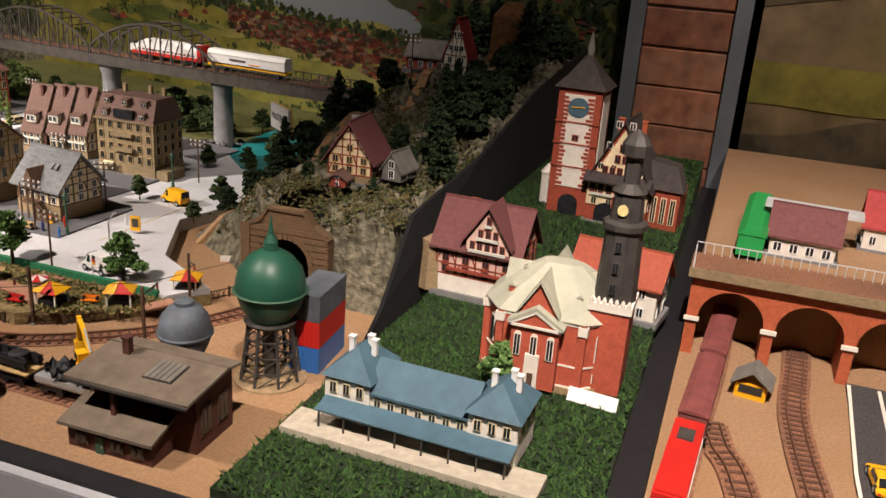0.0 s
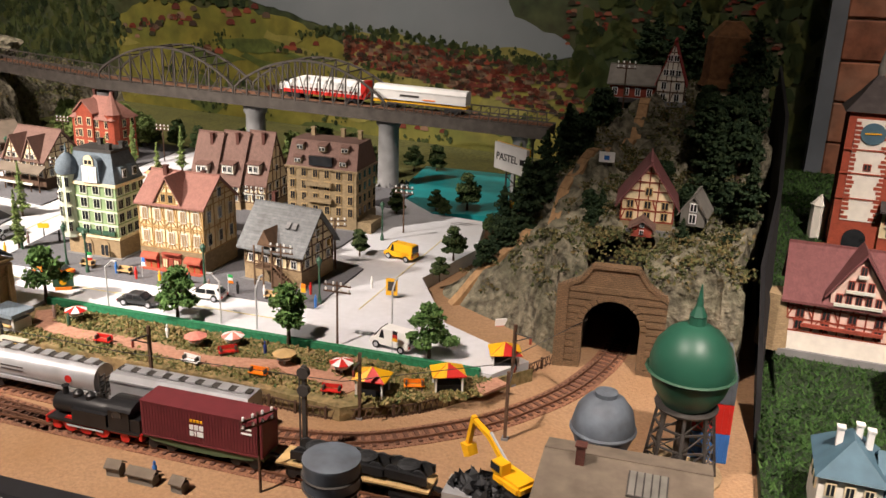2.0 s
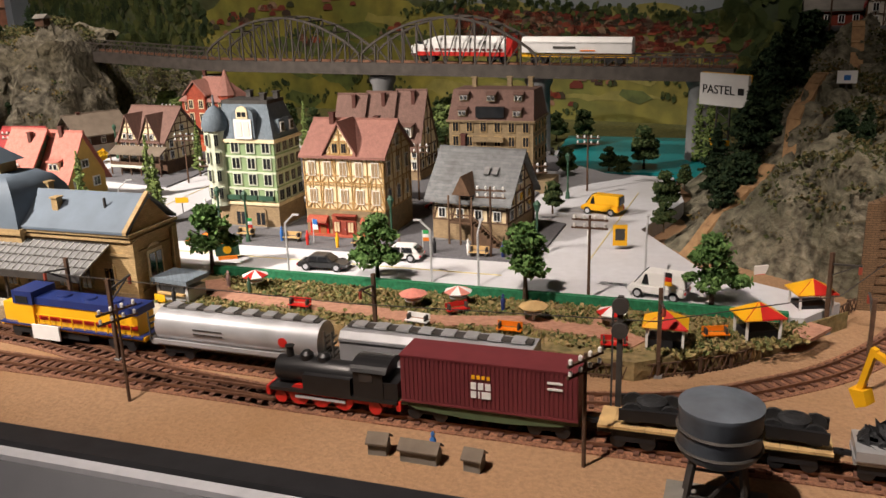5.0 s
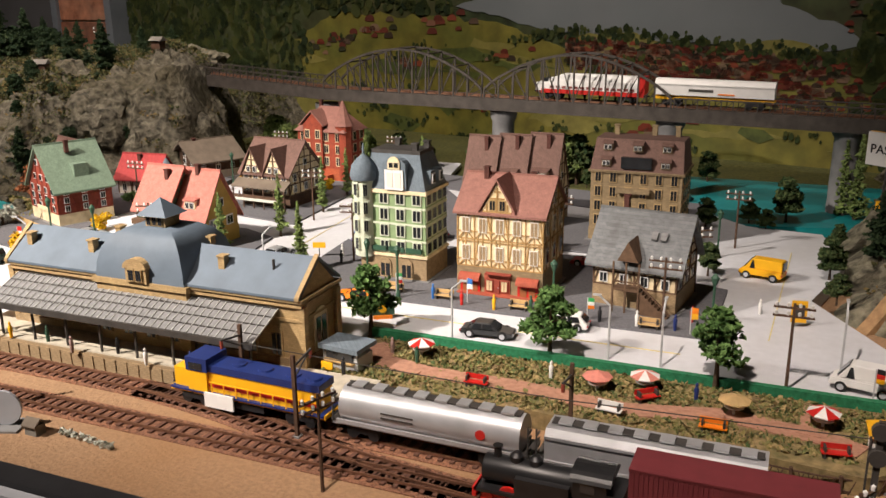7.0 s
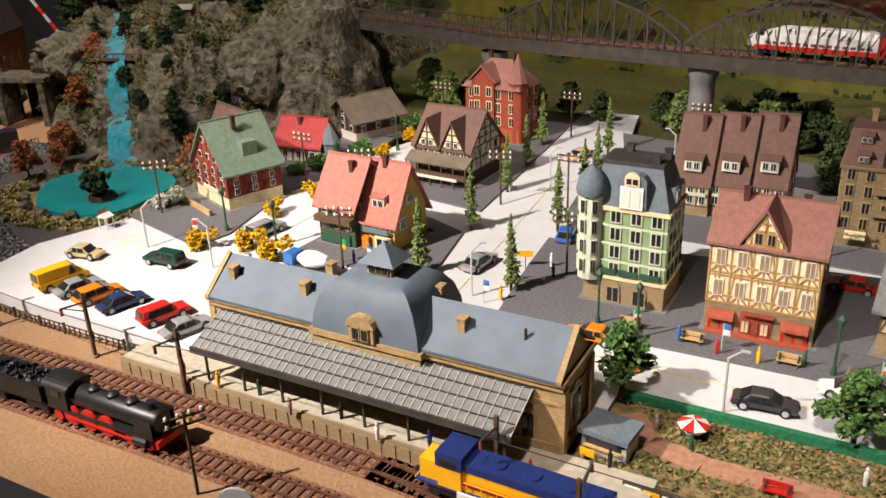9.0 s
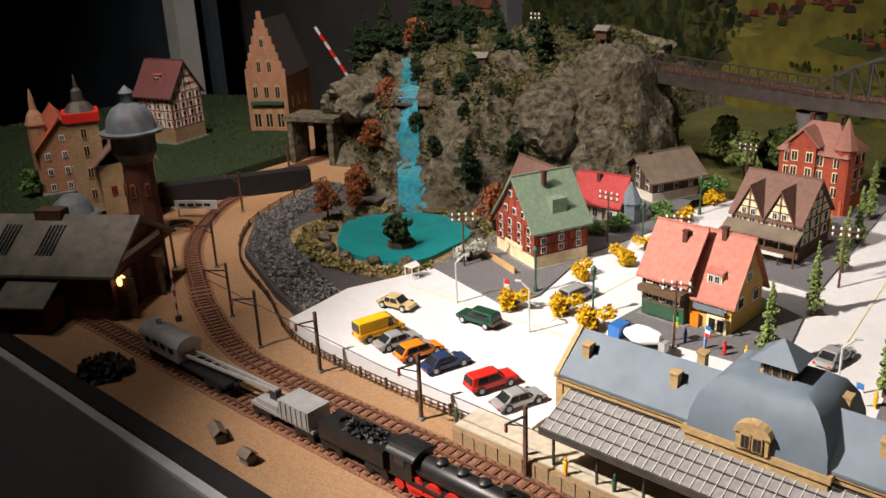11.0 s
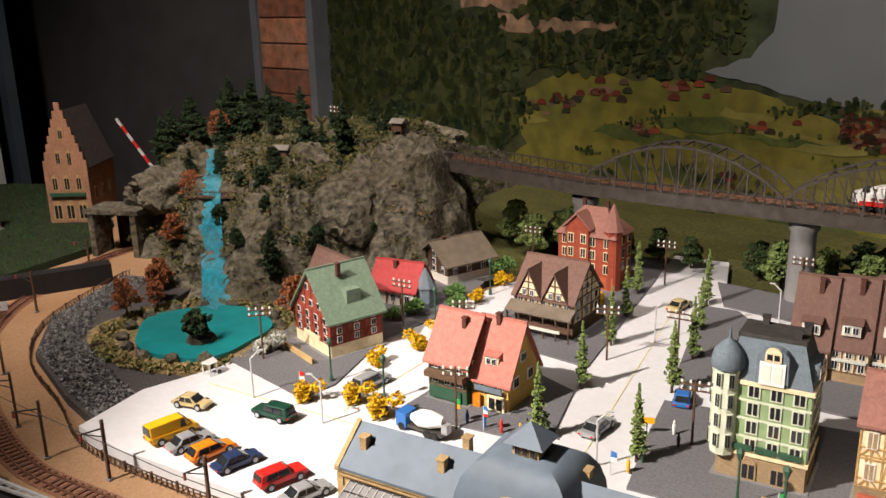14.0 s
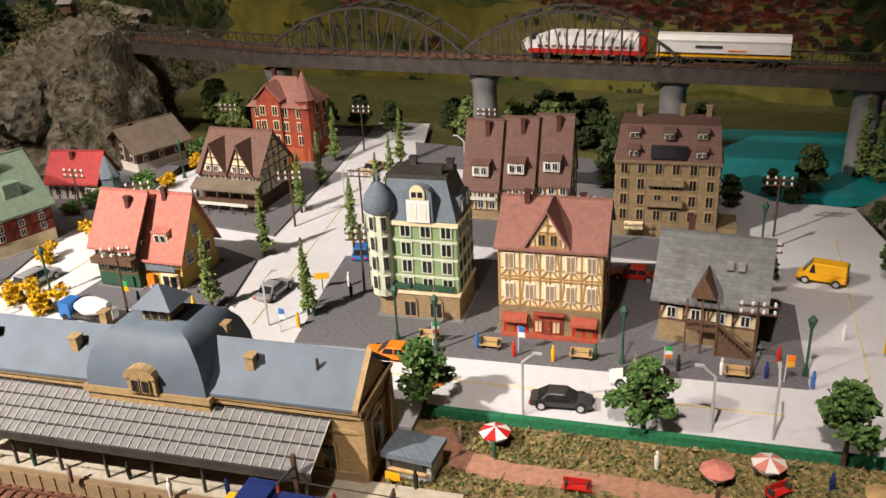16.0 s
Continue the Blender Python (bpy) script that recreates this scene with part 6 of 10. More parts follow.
oct_ = [(-0.058, -0.012), (-0.04, -0.036), (0.03, -0.036), (0.055, -0.015), (0.058, 0.03), (0.03, 0.05), (-0.04, 0.05), (-0.058, 0.028)]
part("plinth", ext(B(), [(x * 1.07, y * 1.07, -0.004) for x, y in oct_], (0, 0, 0.006)), "stone", ch)
part("wall", ext(B(), [(x, y, 0) for x, y in oct_], (0, 0, 0.056)), "churchred", ch)
for z in (0.002, 0.019, 0.0525):
    part("band", ext(B(), [(x * 1.02, y * 1.02, z) for x, y in oct_], (0, 0, 0.003 if z > 0.05 else 0.0012)), "white", ch)
b = B()
lo = [b.verts.new((x * 1.06, y * 1.06, 0.0555)) for x, y in oct_]
mid = [b.verts.new((x * 0.72, y * 0.72 + 0.002, 0.072)) for x, y in oct_]
hi = [b.verts.new((x * 0.3, y * 0.2 + 0.004, 0.088)) for x, y in oct_]
for p, q in ((lo, mid), (mid, hi)):
    for i in range(8):
        b.faces.new((p[i], p[(i + 1) % 8], q[(i + 1) % 8], q[i]))
b.faces.new(hi)
b.faces.new(lo[::-1])
part("roof", b, "stonegreen", ch)
for rz, w_, z_ in ((0, 0.036, 0.083), (90, 0.028, 0.08)):
    for s_ in (-1, 1):
        b = ext(B(), [(0, -0.05, z_), (s_ * w_ / 2, -0.05, 0.057), (s_ * w_ / 2, -0.05, 0.0595), (0, -0.05, z_ + 0.003)], (0, 0.1, 0))
        part("gable_slope", b, "stonegreen", ch, m=pose(-0.008 if rz == 0 else 0.002, 0.007, 0, 0, 0, rz))
    for e in (-1, 1):
        part("gable_wall", ext(B(), [(-w_ / 2, e * 0.047, 0.054), (w_ / 2, e * 0.047, 0.054), (0, e * 0.047, z_)], (0, -e * 0.003, 0)), "churchred", ch, m=pose(-0.008 if rz == 0 else 0.002, 0.007, 0, 0, 0, rz))
for x, y, z in ((-0.036, -0.022, 0.066), (-0.03, 0.0, 0.075), (0.022, -0.022, 0.066), (0.03, 0.006, 0.072), (-0.044, 0.014, 0.064)):
    hd = part("roof_hatch", cbox(B(), x, y, z, 0.005, 0.006, 0.005), "churchred", ch)
    part("hatch_roof", ext(B(), [(x - 0.0035, y - 0.004, z + 0.005), (x + 0.0035, y - 0.004, z + 0.005), (x, y - 0.004, z + 0.0075)], (0, 0.008, 0)), "stonegreen", hd)
for k in range(7):
    part("parapet_urn", lathe(B(), 0.0325 + 0.005 * k, -0.0285, [(0.0014, 0.072), (0.0018, 0.0745), (0.0006, 0.077)], 6), "white", ch)
fr = part("front", box(B(), -0.028, 0.012, -0.046, -0.03, 0, 0.05), "churchred", ch)
part("pediment", ext(B(), [(-0.03, -0.0475, 0.05), (0.014, -0.0475, 0.05), (-0.008, -0.0475, 0.062)], (0, 0.02, 0)), "churchred", fr)
b = B()
for p, q in (((-0.03, 0.05), (-0.008, 0.062)), ((0.014, 0.05), (-0.008, 0.062)), ((-0.03, 0.05), (0.014, 0.05))):
    bar(b, (p[0], -0.048, p[1]), (q[0], -0.048, q[1]), 0.0018)
part("pediment_trim", b, "white", fr)
part("doorway", box(B(), -0.014, -0.002, -0.0485, -0.046, 0, 0.028), "white", fr)
part("door", box(B(), -0.0105, -0.0055, -0.0492, -0.0485, 0, 0.013), "brownwood", fr)
for x in (-0.022, -0.008, 0.006):
    window(fr, x, -0.0462, 0.026, 0, -1, 0.0045, 0.016, "white", arch=True)
part("front_roof", ext(B(), [(-0.032, -0.049, 0.0505), (-0.008, -0.049, 0.0635), (0.016, -0.049, 0.0505), (0.016, -0.049, 0.0525), (-0.008, -0.049, 0.066), (-0.032, -0.049, 0.0525)], (0, 0.05, 0)), "stonegreen", fr)
for i in range(8):
    (x0, y0), (x1, y1) = oct_[i], oct_[(i + 1) % 8]
    ln = math.hypot(x1 - x0, y1 - y0)
    nx, ny = (y1 - y0) / ln, -(x1 - x0) / ln
    n = 1 if ln < 0.035 else 2
    for k in range(n):
        u = (k + 0.5) / n
        x, y = x0 + (x1 - x0) * u, y0 + (y1 - y0) * u
        if not (ny < -0.9 and -0.03 < x < 0.014):
            window(ch, x, y, 0.024, nx, ny, 0.005, 0.02, "white", arch=True)
            window(ch, x, y, 0.007, nx, ny, 0.005, 0.006, "white")
    part("pilaster", cbox(B(), x0 * 1.005, y0 * 1.005, 0, 0.006, 0.006, 0.054), "churchred", ch)
    part("capital", cbox(B(), x0 * 1.01, y0 * 1.01, 0.047, 0.008, 0.008, 0.007), "white", ch)
tw = part("tower", box(B(), 0.032, 0.064, -0.028, 0.01, 0.0, 0.07), "churchred", ch)
part("tower_band", box(B(), 0.0305, 0.0655, -0.0295, 0.0115, 0.066, 0.072), "white", tw)
part("tower_shaft", lathe(B(), 0.048, -0.009, [(0.0175, 0.072), (0.0155, 0.125), (0.0185, 0.127), (0.0185, 0.131), (0.0135, 0.133), (0.012, 0.152), (0.0145, 0.154), (0.009, 0.158), (0.0065, 0.16)], 10), "steel", tw)
part("tower_lantern", lathe(B(), 0.048, -0.009, [(0.0068, 0.158), (0.0068, 0.178), (0.011, 0.18), (0.0115, 0.188), (0.007, 0.194), (0.001, 0.198)], 8), "steel", tw)
part("clock", lathe(B(), 0, 0, [(0.0042, 0), (0.0042, 0.0012)], 14, pose(0.046, -0.0222, 0.142, 90, 0, 0)), "linepaint", tw)
for z in (0.08, 0.096, 0.112):
    window(tw, 0.047, -0.0262 + (z - 0.072) * 0.03, z, 0, -1, 0.004, 0.007, "steel")
sg = thing("name_plate", (0.028, 0.612), -6, "blank white name plate lying before the church", "sign")
part("plate", box(B(), -0.021, 0.021, -0.0015, 0.0015, -0.004, 0.008, pose(0, 0, 0, -30, 0, 0)), "whitepaint", sg)

# pink half-timbered house with rubble tower
h = house((-0.118, 0.774, 0.0125), -3, 0.085, 0.06, 0.055, 0.036, "pink plaster house with maroon roof and carved gable", "pinkplaster", "plumtile", rows=3, cols=4, side=3, timber="redtimber", over=0.006, seed=40, trim="redwood", base="white", base_h=0.02)
part("cross_gable", ext(B(), [(-0.01, -0.034, 0.05), (0.034, -0.034, 0.05), (0.034, -0.034, 0.062), (0.012, -0.034, 0.095), (-0.01, -0.034, 0.062)], (0, 0.03, 0)), "pinkplaster", h)
for n_, z_ in ((5, 0.054), (3, 0.067), (1, 0.081)):
    for k in range(n_):
        window(h, 0.012 + (k - (n_ - 1) / 2) * 0.0078, -0.0342, z_, 0, -1, 0.004, 0.007, "redwood")
    part("flower_box", box(B(), 0.012 - n_ * 0.0038, 0.012 + n_ * 0.0038, -0.0375, -0.0345, z_ - 0.003, z_ - 0.0005), "blossom", h)
for s in (-1, 1):
    part("gable_slope", ext(B(), [(0.012, -0.039, 0.098), (0.012 + s * 0.027, -0.039, 0.057), (0.012 + s * 0.027, -0.039, 0.06), (0.012, -0.039, 0.101)], (0, 0.04, 0)), "plumtile", h)
part("rubble_tower", lathe(B(), -0.05, -0.02, [(0.016, 0.0), (0.013, 0.052)], 8), "stone", h)
part("flower_box", box(B(), -0.03, 0.036, -0.034, -0.031, 0.026, 0.029), "redwood", h)
chimney(h, -0.02, 0.01, 0.076, 0.014, 0.007, "orangebrick")
house((0.018, 0.79, 0.014), -8, 0.085, 0.045, 0.04, 0.024, "white farmhouse with orange-red roof", "white", "orangetile", rows=2, cols=3, side=2, over=0.005, seed=41)

# gate tower
gt = thing("gate_tower", (-0.078, 1.01, 0.016), -3, "tall white and red sandstone gate tower with clock", "tower")
gt.scale = (1.0, 1.0, 0.93)
part("wall", cbox(B(), 0, 0, -0.025, 0.052, 0.05, 0.219), "redbrick", gt)
part("plaster", box(B(), -0.018, 0.018, -0.0262, -0.025, 0.066, 0.186), "white", gt)
part("side_plaster", box(B(), 0.0255, 0.027, -0.016, 0.016, 0.066, 0.186), "white", gt)
r = random.Random(2)
for k in range(22):
    z = 0.068 + 0.0053 * k
    for s in (-1, 1):
        w_ = r.uniform(0.003, 0.008)
        part("corner_stone", box(B(), s * 0.018 - (w_ if s > 0 else 0), s * 0.018 + (w_ if s < 0 else 0), -0.0268, -0.0262, z, z + 0.0036), "redbrick", gt)
for z in (0.092, 0.122, 0.15):
    part("band", box(B(), -0.027, 0.027, -0.0272, -0.0262, z, z + 0.0016), "redbrick", gt)
# no hole: a dark plate stands in for the shaded archway
part("arch_passage", ext(B(), [(0.012 * math.cos(a), -0.0266, 0.044 + 0.012 * math.sin(a)) for a in [math.pi * k / 10 for k in range(11)]] + [(-0.012, -0.0266, 0.026), (0.012, -0.0266, 0.026)], (0, 0.002, 0)), "glass", gt)
ck = part("clock_face", lathe(B(), 0, 0, [(0.0125, 0), (0.0125, 0.0015)], 24, pose(0, -0.0262, 0.17, 90, 0, 0)), "tealroof", gt)
b = B()
bar(b, (-0.008, -0.0284, 0.17), (0.008, -0.0284, 0.171), 0.0012)
part("clock_pointer", b, "yellow", ck)
window(gt, 0, -0.0264, 0.128, 0, -1, 0.006, 0.006, "redbrick")
b = B()
a = [b.verts.new((x * 0.031, y * 0.03, 0.194)) for x, y in ((-1, -1), (1, -1), (1, 1), (-1, 1))]
c = [b.verts.new((x * 0.017, y * 0.017, 0.212)) for x, y in ((-1, -1), (1, -1), (1, 1), (-1, 1))]
d = [b.verts.new((x * 0.003, y * 0.003, 0.234)) for x, y in ((-1, -1), (1, -1), (1, 1), (-1, 1))]
b.faces.new(a[::-1])
b.faces.new(d)
for p, q in ((a, c), (c, d)):
    for i in range(4):
        b.faces.new((p[i], p[(i + 1) % 4], q[(i + 1) % 4], q[i]))
part("roof", b, "darkslate", gt)
part("finial", lathe(B(), 0, 0, [(0.0035, 0.232), (0.0045, 0.24), (0.003, 0.25), (0.0006, 0.262)], 8), "shingle", gt)
part("stair_turret", lathe(B(), -0.036, 0.01, [(0.01, 0), (0.01, 0.07), (0.011, 0.072), (0.001, 0.085)], 8), "white", gt)
h = house((-0.017, 1.005, 0.041), -6, 0.072, 0.06, 0.056, 0.068, "red and white sandstone gatehouse with dark gable", "redbrick", "darkslate", axis="y", rows=3, cols=4, side=3, timber="redtimber", over=0.006, seed=42, trim="white", base="redbrick", base_h=0.02, gable_rows=3)
part("plaster_gable", ext(B(), [(-0.031, -0.0312, 0.057), (0.031, -0.0312, 0.057), (0, -0.0312, 0.116)], (0, 0.001, 0)), "cream", h)
for n_, z_ in ((5, 0.062), (2, 0.077), (1, 0.09)):
    for k in range(n_):
        window(h, (k - (n_ - 1) / 2) * 0.0088, -0.0314, z_, 0, -1, 0.0052, 0.008, "redwood")
part("skirt_roof", ext(B(), [(-0.04, -0.031, 0.06), (-0.04, -0.043, 0.052), (-0.04, -0.043, 0.054), (-0.04, -0.031, 0.063)], (0.08, 0, 0)), "darkslate", h)
part("plaster_front", box(B(), -0.0365, 0.0365, -0.0313, -0.0308, 0.022, 0.052), "cream", h)
for k in range(7):
    window(h, -0.03 + 0.01 * k, -0.0315, 0.038, 0, -1, 0.0048, 0.01, "redwood")
part("oriel", box(B(), -0.004, 0.022, -0.038, -0.031, 0.022, 0.036), "redwood", h)
part("flower_box", box(B(), -0.032, 0.032, -0.0345, -0.0315, 0.0345, 0.037), "blossom", h)
# dark plate on the front, in place of the shade inside the archway
part("arch_passage", ext(B(), [(-0.012 + 0.013 * math.cos(a), -0.0316, 0.014 + 0.012 * math.sin(a)) for a in [math.pi * k / 10 for k in range(11)]] + [(-0.025, -0.0316, 0.0), (0.001, -0.0316, 0.0)], (0, 0.002, 0)), "glass", h)
part("side_wing", cbox(B(), 0.053, 0.006, -0.01, 0.036, 0.044, 0.06), "redbrick", h)
part("wing_roof", ext(B(), [(0.028, -0.02, 0.05), (0.075, -0.02, 0.05), (0.06, 0.006, 0.074), (0.028, 0.006, 0.078)], (0, 0.024, 0.001)), "darkslate", h)
for k in range(3):
    window(h, 0.042 + 0.011 * k, -0.0162, 0.01, 0, -1, 0.005, 0.03, "cream")
for s in (-1, 1):
    chimney(h, s * 0.014, 0.006, 0.09, 0.032, 0.006, "orangebrick")

# ---- buildings of the west side ----
h = house((-2.28, 0.935, -0.004), 14, 0.082, 0.075, 0.09, 0.052, "tall half-timbered house with dark red roof", "white", "plumtile", rows=4, cols=4, side=4, timber="redtimber", over=0.006, base="stone", base_h=0.028, seed=50)
dormer(h, 0.0, -0.022, 0.105, 0.016, 0.014, 0.014, "orangetile", "orangetile")
sg = thing("stepped_gable_hall", (-2.2, 1.12, -0.004), 30, "pink sandstone hall with stepped gable", "hall")
sg.scale = (0.64, 0.8, 1.0)
part("wall", box(B(), -0.06, 0.06, -0.06, 0.09, 0, 0.1), "pinkstone", sg)
b = B()
for k in range(8):
    box(b, -0.062 + 0.0078 * k, 0.062 - 0.0078 * k, -0.066, -0.06, 0.1 + 0.0148 * k - (0.1 if k == 0 else 0), 0.1 + 0.0148 * (k + 1))
part("stepped_gable", b, "pinkstone", sg)
for s in (-1, 1):
    part("roof_slope", ext(B(), [(0, -0.06, 0.2), (s * 0.064, -0.06, 0.098), (s * 0.064, -0.06, 0.1), (0, -0.06, 0.203)], (0, 0.15, 0)), "darkslate", sg)
for k in range(3):
    window(sg, -0.036 + 0.036 * k, -0.0662, 0.008, 0, -1, 0.019, 0.024, "tan", arch=True)
    window(sg, -0.034 + 0.034 * k, -0.0662, 0.062, 0, -1, 0.012, 0.02, "tan", arch=True)
for x in (-0.016, 0.016):
    window(sg, x, -0.0662, 0.11, 0, -1, 0.01, 0.018, "tan", arch=True)
window(sg, 0, -0.0662, 0.155, 0, -1, 0.01, 0.014, "tan", arch=True)
for k in range(3):
    window(sg, 0.06, -0.03 + 0.04 * k, 0.04, 1, 0, 0.01, 0.02, "tan")
part("balcony", box(B(), -0.05, 0.05, -0.074, -0.066, 0.05, 0.056), "darkgreen", sg)

rt = thing("town_hall", (-1.985, 0.64, -0.004), -25, "tan stone town hall with square red-topped tower", "town hall")
part("wall", box(B(), -0.05, 0.05, 0.0, 0.07, 0, 0.07), "stone", rt)
part("tower", box(B(), -0.018, 0.022, -0.03, 0.01, 0, 0.125), "stone", rt)
part("tower_crown", box(B(), -0.021, 0.025, -0.033, 0.013, 0.125, 0.137), "redpaint", rt)
part("tower_cap", lathe(B(), 0.002, -0.01, [(0.02, 0.137), (0.014, 0.146), (0.008, 0.15), (0.007, 0.164), (0.003, 0.168), (0.0008, 0.185)], 8), "steel", rt)
for s in (-1, 1):
    part("roof_slope", ext(B(), [(-0.055, 0.035, 0.105), (-0.055, 0.035 + s * 0.042, 0.066), (-0.055, 0.035 + s * 0.042, 0.069), (-0.055, 0.035, 0.108)], (0.11, 0, 0)), "browntile", rt)
for z in (0.02, 0.05, 0.08, 0.104):
    window(rt, 0.002, -0.0302, z, 0, -1, 0.006, 0.012, "tan")
    window(rt, 0.022, -0.01, z, 1, 0, 0.006, 0.012, "tan")
for k in range(3):
    window(rt, 0.05, 0.015 + 0.018 * k, 0.03, 1, 0, 0.006, 0.01, "redpaint")
h = house((-2.16, 0.67, -0.004), -20, 0.13, 0.07, 0.07, 0.04, "pink stone palace with red roof and onion turret", "pinkstone", "orangetile", rows=3, cols=6, side=3, seed=51, over=0.005)
part("turret", lathe(B(), 0.05, -0.03, [(0.013, 0), (0.013, 0.1), (0.015, 0.104), (0.01, 0.118), (0.005, 0.125), (0.004, 0.14), (0.0008, 0.155)], 8), "pinkstone", h)

wt = thing("brick_water_tower", (-1.845, 0.625, -0.016), 12, "brick water tower with grey domed tank", "water tower")
wt.scale = (0.76, 0.76, 1.0)
part("shaft", lathe(B(), 0, 0, [(0.033, 0), (0.027, 0.02), (0.024, 0.1)], 8), "darkbrick", wt)
part("tank_base", lathe(B(), 0, 0, [(0.024, 0.1), (0.036, 0.114), (0.036, 0.136), (0.03, 0.138)], 12), "steel", wt)
part("gallery", lathe(B(), 0, 0, [(0.05, 0.138), (0.051, 0.141), (0.047, 0.142)], 20), "tankgrey", wt)
part("dome", lathe(B(), 0, 0, [(0.041, 0.141), (0.038, 0.155), (0.028, 0.168), (0.014, 0.174), (0.009, 0.175), (0.009, 0.186), (0.012, 0.187), (0.001, 0.196)], 18), "tankgrey", wt, smooth=True)
for a in (200, 250, 290, 340):
    t = radians(a)
    for z in (0.01, 0.06):
        window(wt, 0.029 * math.cos(t) * (1 if z < 0.05 else 0.9), 0.029 * math.sin(t) * (1 if z < 0.05 else 0.9), z, math.cos(t), math.sin(t), 0.006, 0.014, "orangebrick", arch=True, pane="lampglow" if (a == 290 and z < 0.05) else "glass")
dt = thing("storage_tank", (-1.94, 0.575, -0.016), 0, "round dark water tank with flared rim", "tank")
dt.scale = (0.78, 0.78, 0.85)
part("tank", lathe(B(), 0, 0, [(0.03, 0), (0.034, 0.025), (0.044, 0.03), (0.042, 0.033), (0.034, 0.034), (0.028, 0.052), (0.014, 0.062), (0.005, 0.064)], 18), "tankgrey", dt, smooth=True)

sh = thing("engine_shed", (-1.73, 0.475, -0.016), 33, "large dark brick engine shed with grey roof", "engine shed")
part("wall", box(B(), -0.17, 0.075, -0.06, 0.06, 0, 0.055), "darkbrick", sh)
for s in (-1, 1):
    part("roof_slope", ext(B(), [(-0.18, 0, 0.09), (-0.18, s * 0.07, 0.05), (-0.18, s * 0.07, 0.053), (-0.18, 0, 0.094)], (0.265, 0, 0)), "shingle", sh)
part("gable", ext(B(), [(0.075, -0.06, 0.055), (0.075, 0.06, 0.055), (0.075, 0, 0.088)], (-0.004, 0, 0)), "darkbrick", sh)
for y in (-0.03, 0.03):
    # dark plate on the gable stands in for the unlit shed interior
    part("gate_opening", box(B(), 0.0735, 0.0765, y - 0.02, y + 0.02, 0, 0.045), "glass", sh)
    part("gate_leaf", box(B(), 0.075, 0.095, y - 0.0215, y - 0.02, 0, 0.044), "brownwood", sh)
for x in (-0.1, -0.05, 0.0):
    b = B()
    for k in range(5):
        bar(b, (x - 0.008 + 0.004 * k, -0.014, 0.0865), (x - 0.008 + 0.004 * k, -0.05, 0.0665), 0.0014, 0.001)
    part("skylight", b, "glass", sh)
part("ridge_vent", box(B(), -0.03, 0.0, -0.008, 0.008, 0.088, 0.1), "brownwood", sh)
part("lean_to", box(B(), -0.09, 0.02, -0.095, -0.06, 0, 0.03), "darkbrick", sh)
for x0, x1 in ((-0.095, -0.04), (-0.032, 0.024)):
    part("lean_to_roof", ext(B(), [(x0, -0.06, 0.048), (x0, -0.1, 0.029), (x0, -0.1, 0.031), (x0, -0.06, 0.05)], (x1 - x0, 0, 0)), "shingle", sh)
for y in (-0.052, -0.046):
    part("lantern", lathe(B(), 0.08, y, [(0.001, 0.036), (0.0026, 0.038), (0.0028, 0.043), (0.001, 0.045)], 8), "lampglow", sh, "small lit yellow lantern")
part("sign", bar(B(), (0.077, -0.05, 0.06), (0.077, 0.045, 0.06), 0.003, 0.006), "palegrey", sh)

# engine house by the green tower
eh = thing("engine_house", (-0.272, 0.44, -0.016), 1, "dark brick engine house with tan felt roofs", "engine house")
part("wall", box(B(), -0.046, 0.045, -0.012, 0.036, 0, 0.051), "darkbrick", eh)
part("annex_wall", box(B(), -0.046, 0.026, -0.038, -0.012, 0, 0.02), "darkbrick", eh)
part("roof", ext(B(), [(-0.052, -0.032, 0.0505), (-0.052, 0.02, 0.0555), (-0.052, 0.04, 0.052), (-0.052, 0.04, 0.054), (-0.052, 0.02, 0.058), (-0.052, -0.032, 0.053)], (0.104, 0, 0)), "tanroof", eh)
part("annex_roof", ext(B(), [(-0.05, -0.044, 0.0195), (-0.05, -0.012, 0.0285), (-0.05, -0.012, 0.031), (-0.05, -0.044, 0.022)], (0.08, 0, 0)), "tanroof", eh)
part("ridge_seam", box(B(), -0.052, 0.052, 0.0195, 0.0205, 0.0575, 0.0588), "tanroof", eh)
for x in (-0.05, 0.05):
    part("barge_board", bar(B(), (x, -0.032, 0.0515), (x, 0.02, 0.0565), 0.002), "brownwood", eh)
tilt = pose(0, 0, 0.0556, 5.5, 0, 0)
sk = part("skylight", box(B(), 0.002, 0.026, -0.014, 0.01, 0.0, 0.0018, tilt), "steel", eh)
for k in range(5):
    part("pane", box(B(), 0.003 + 0.0046 * k, 0.0066 + 0.0046 * k, -0.0135, 0.0095, 0.0018, 0.0023, tilt), "shingle", sk)
chimney(eh, -0.028, 0.01, 0.054, 0.0155, 0.0055, "darkbrick")
chimney(eh, -0.014, -0.026, 0.024, 0.02, 0.0035, "darkbrick")
for x in (-0.034, -0.004, 0.014):
    window(eh, x, -0.0382, 0.006, 0, -1, 0.009, 0.008, "brownwood")
for y in (0.0, 0.022):
    window(eh, 0.045, y, 0.014, 1, 0, 0.01, 0.02, "brownwood")
    window(eh, -0.046, y, 0.014, -1, 0, 0.01, 0.02, "brownwood")
door(eh, -0.018, -0.0382, 0, 0.007, 0.014, "darkgreen")
part("gutter", bar(B(), (-0.052, -0.033, 0.0505), (0.052, -0.033, 0.0505), 0.0018), "steel", eh)

# viaduct of the neighbouring layout
vd = thing("viaduct", (0.0855, 0.787, -0.018), 0, "orange brick viaduct with round arches", "viaduct", kind="structure")
b = B()
n = 4
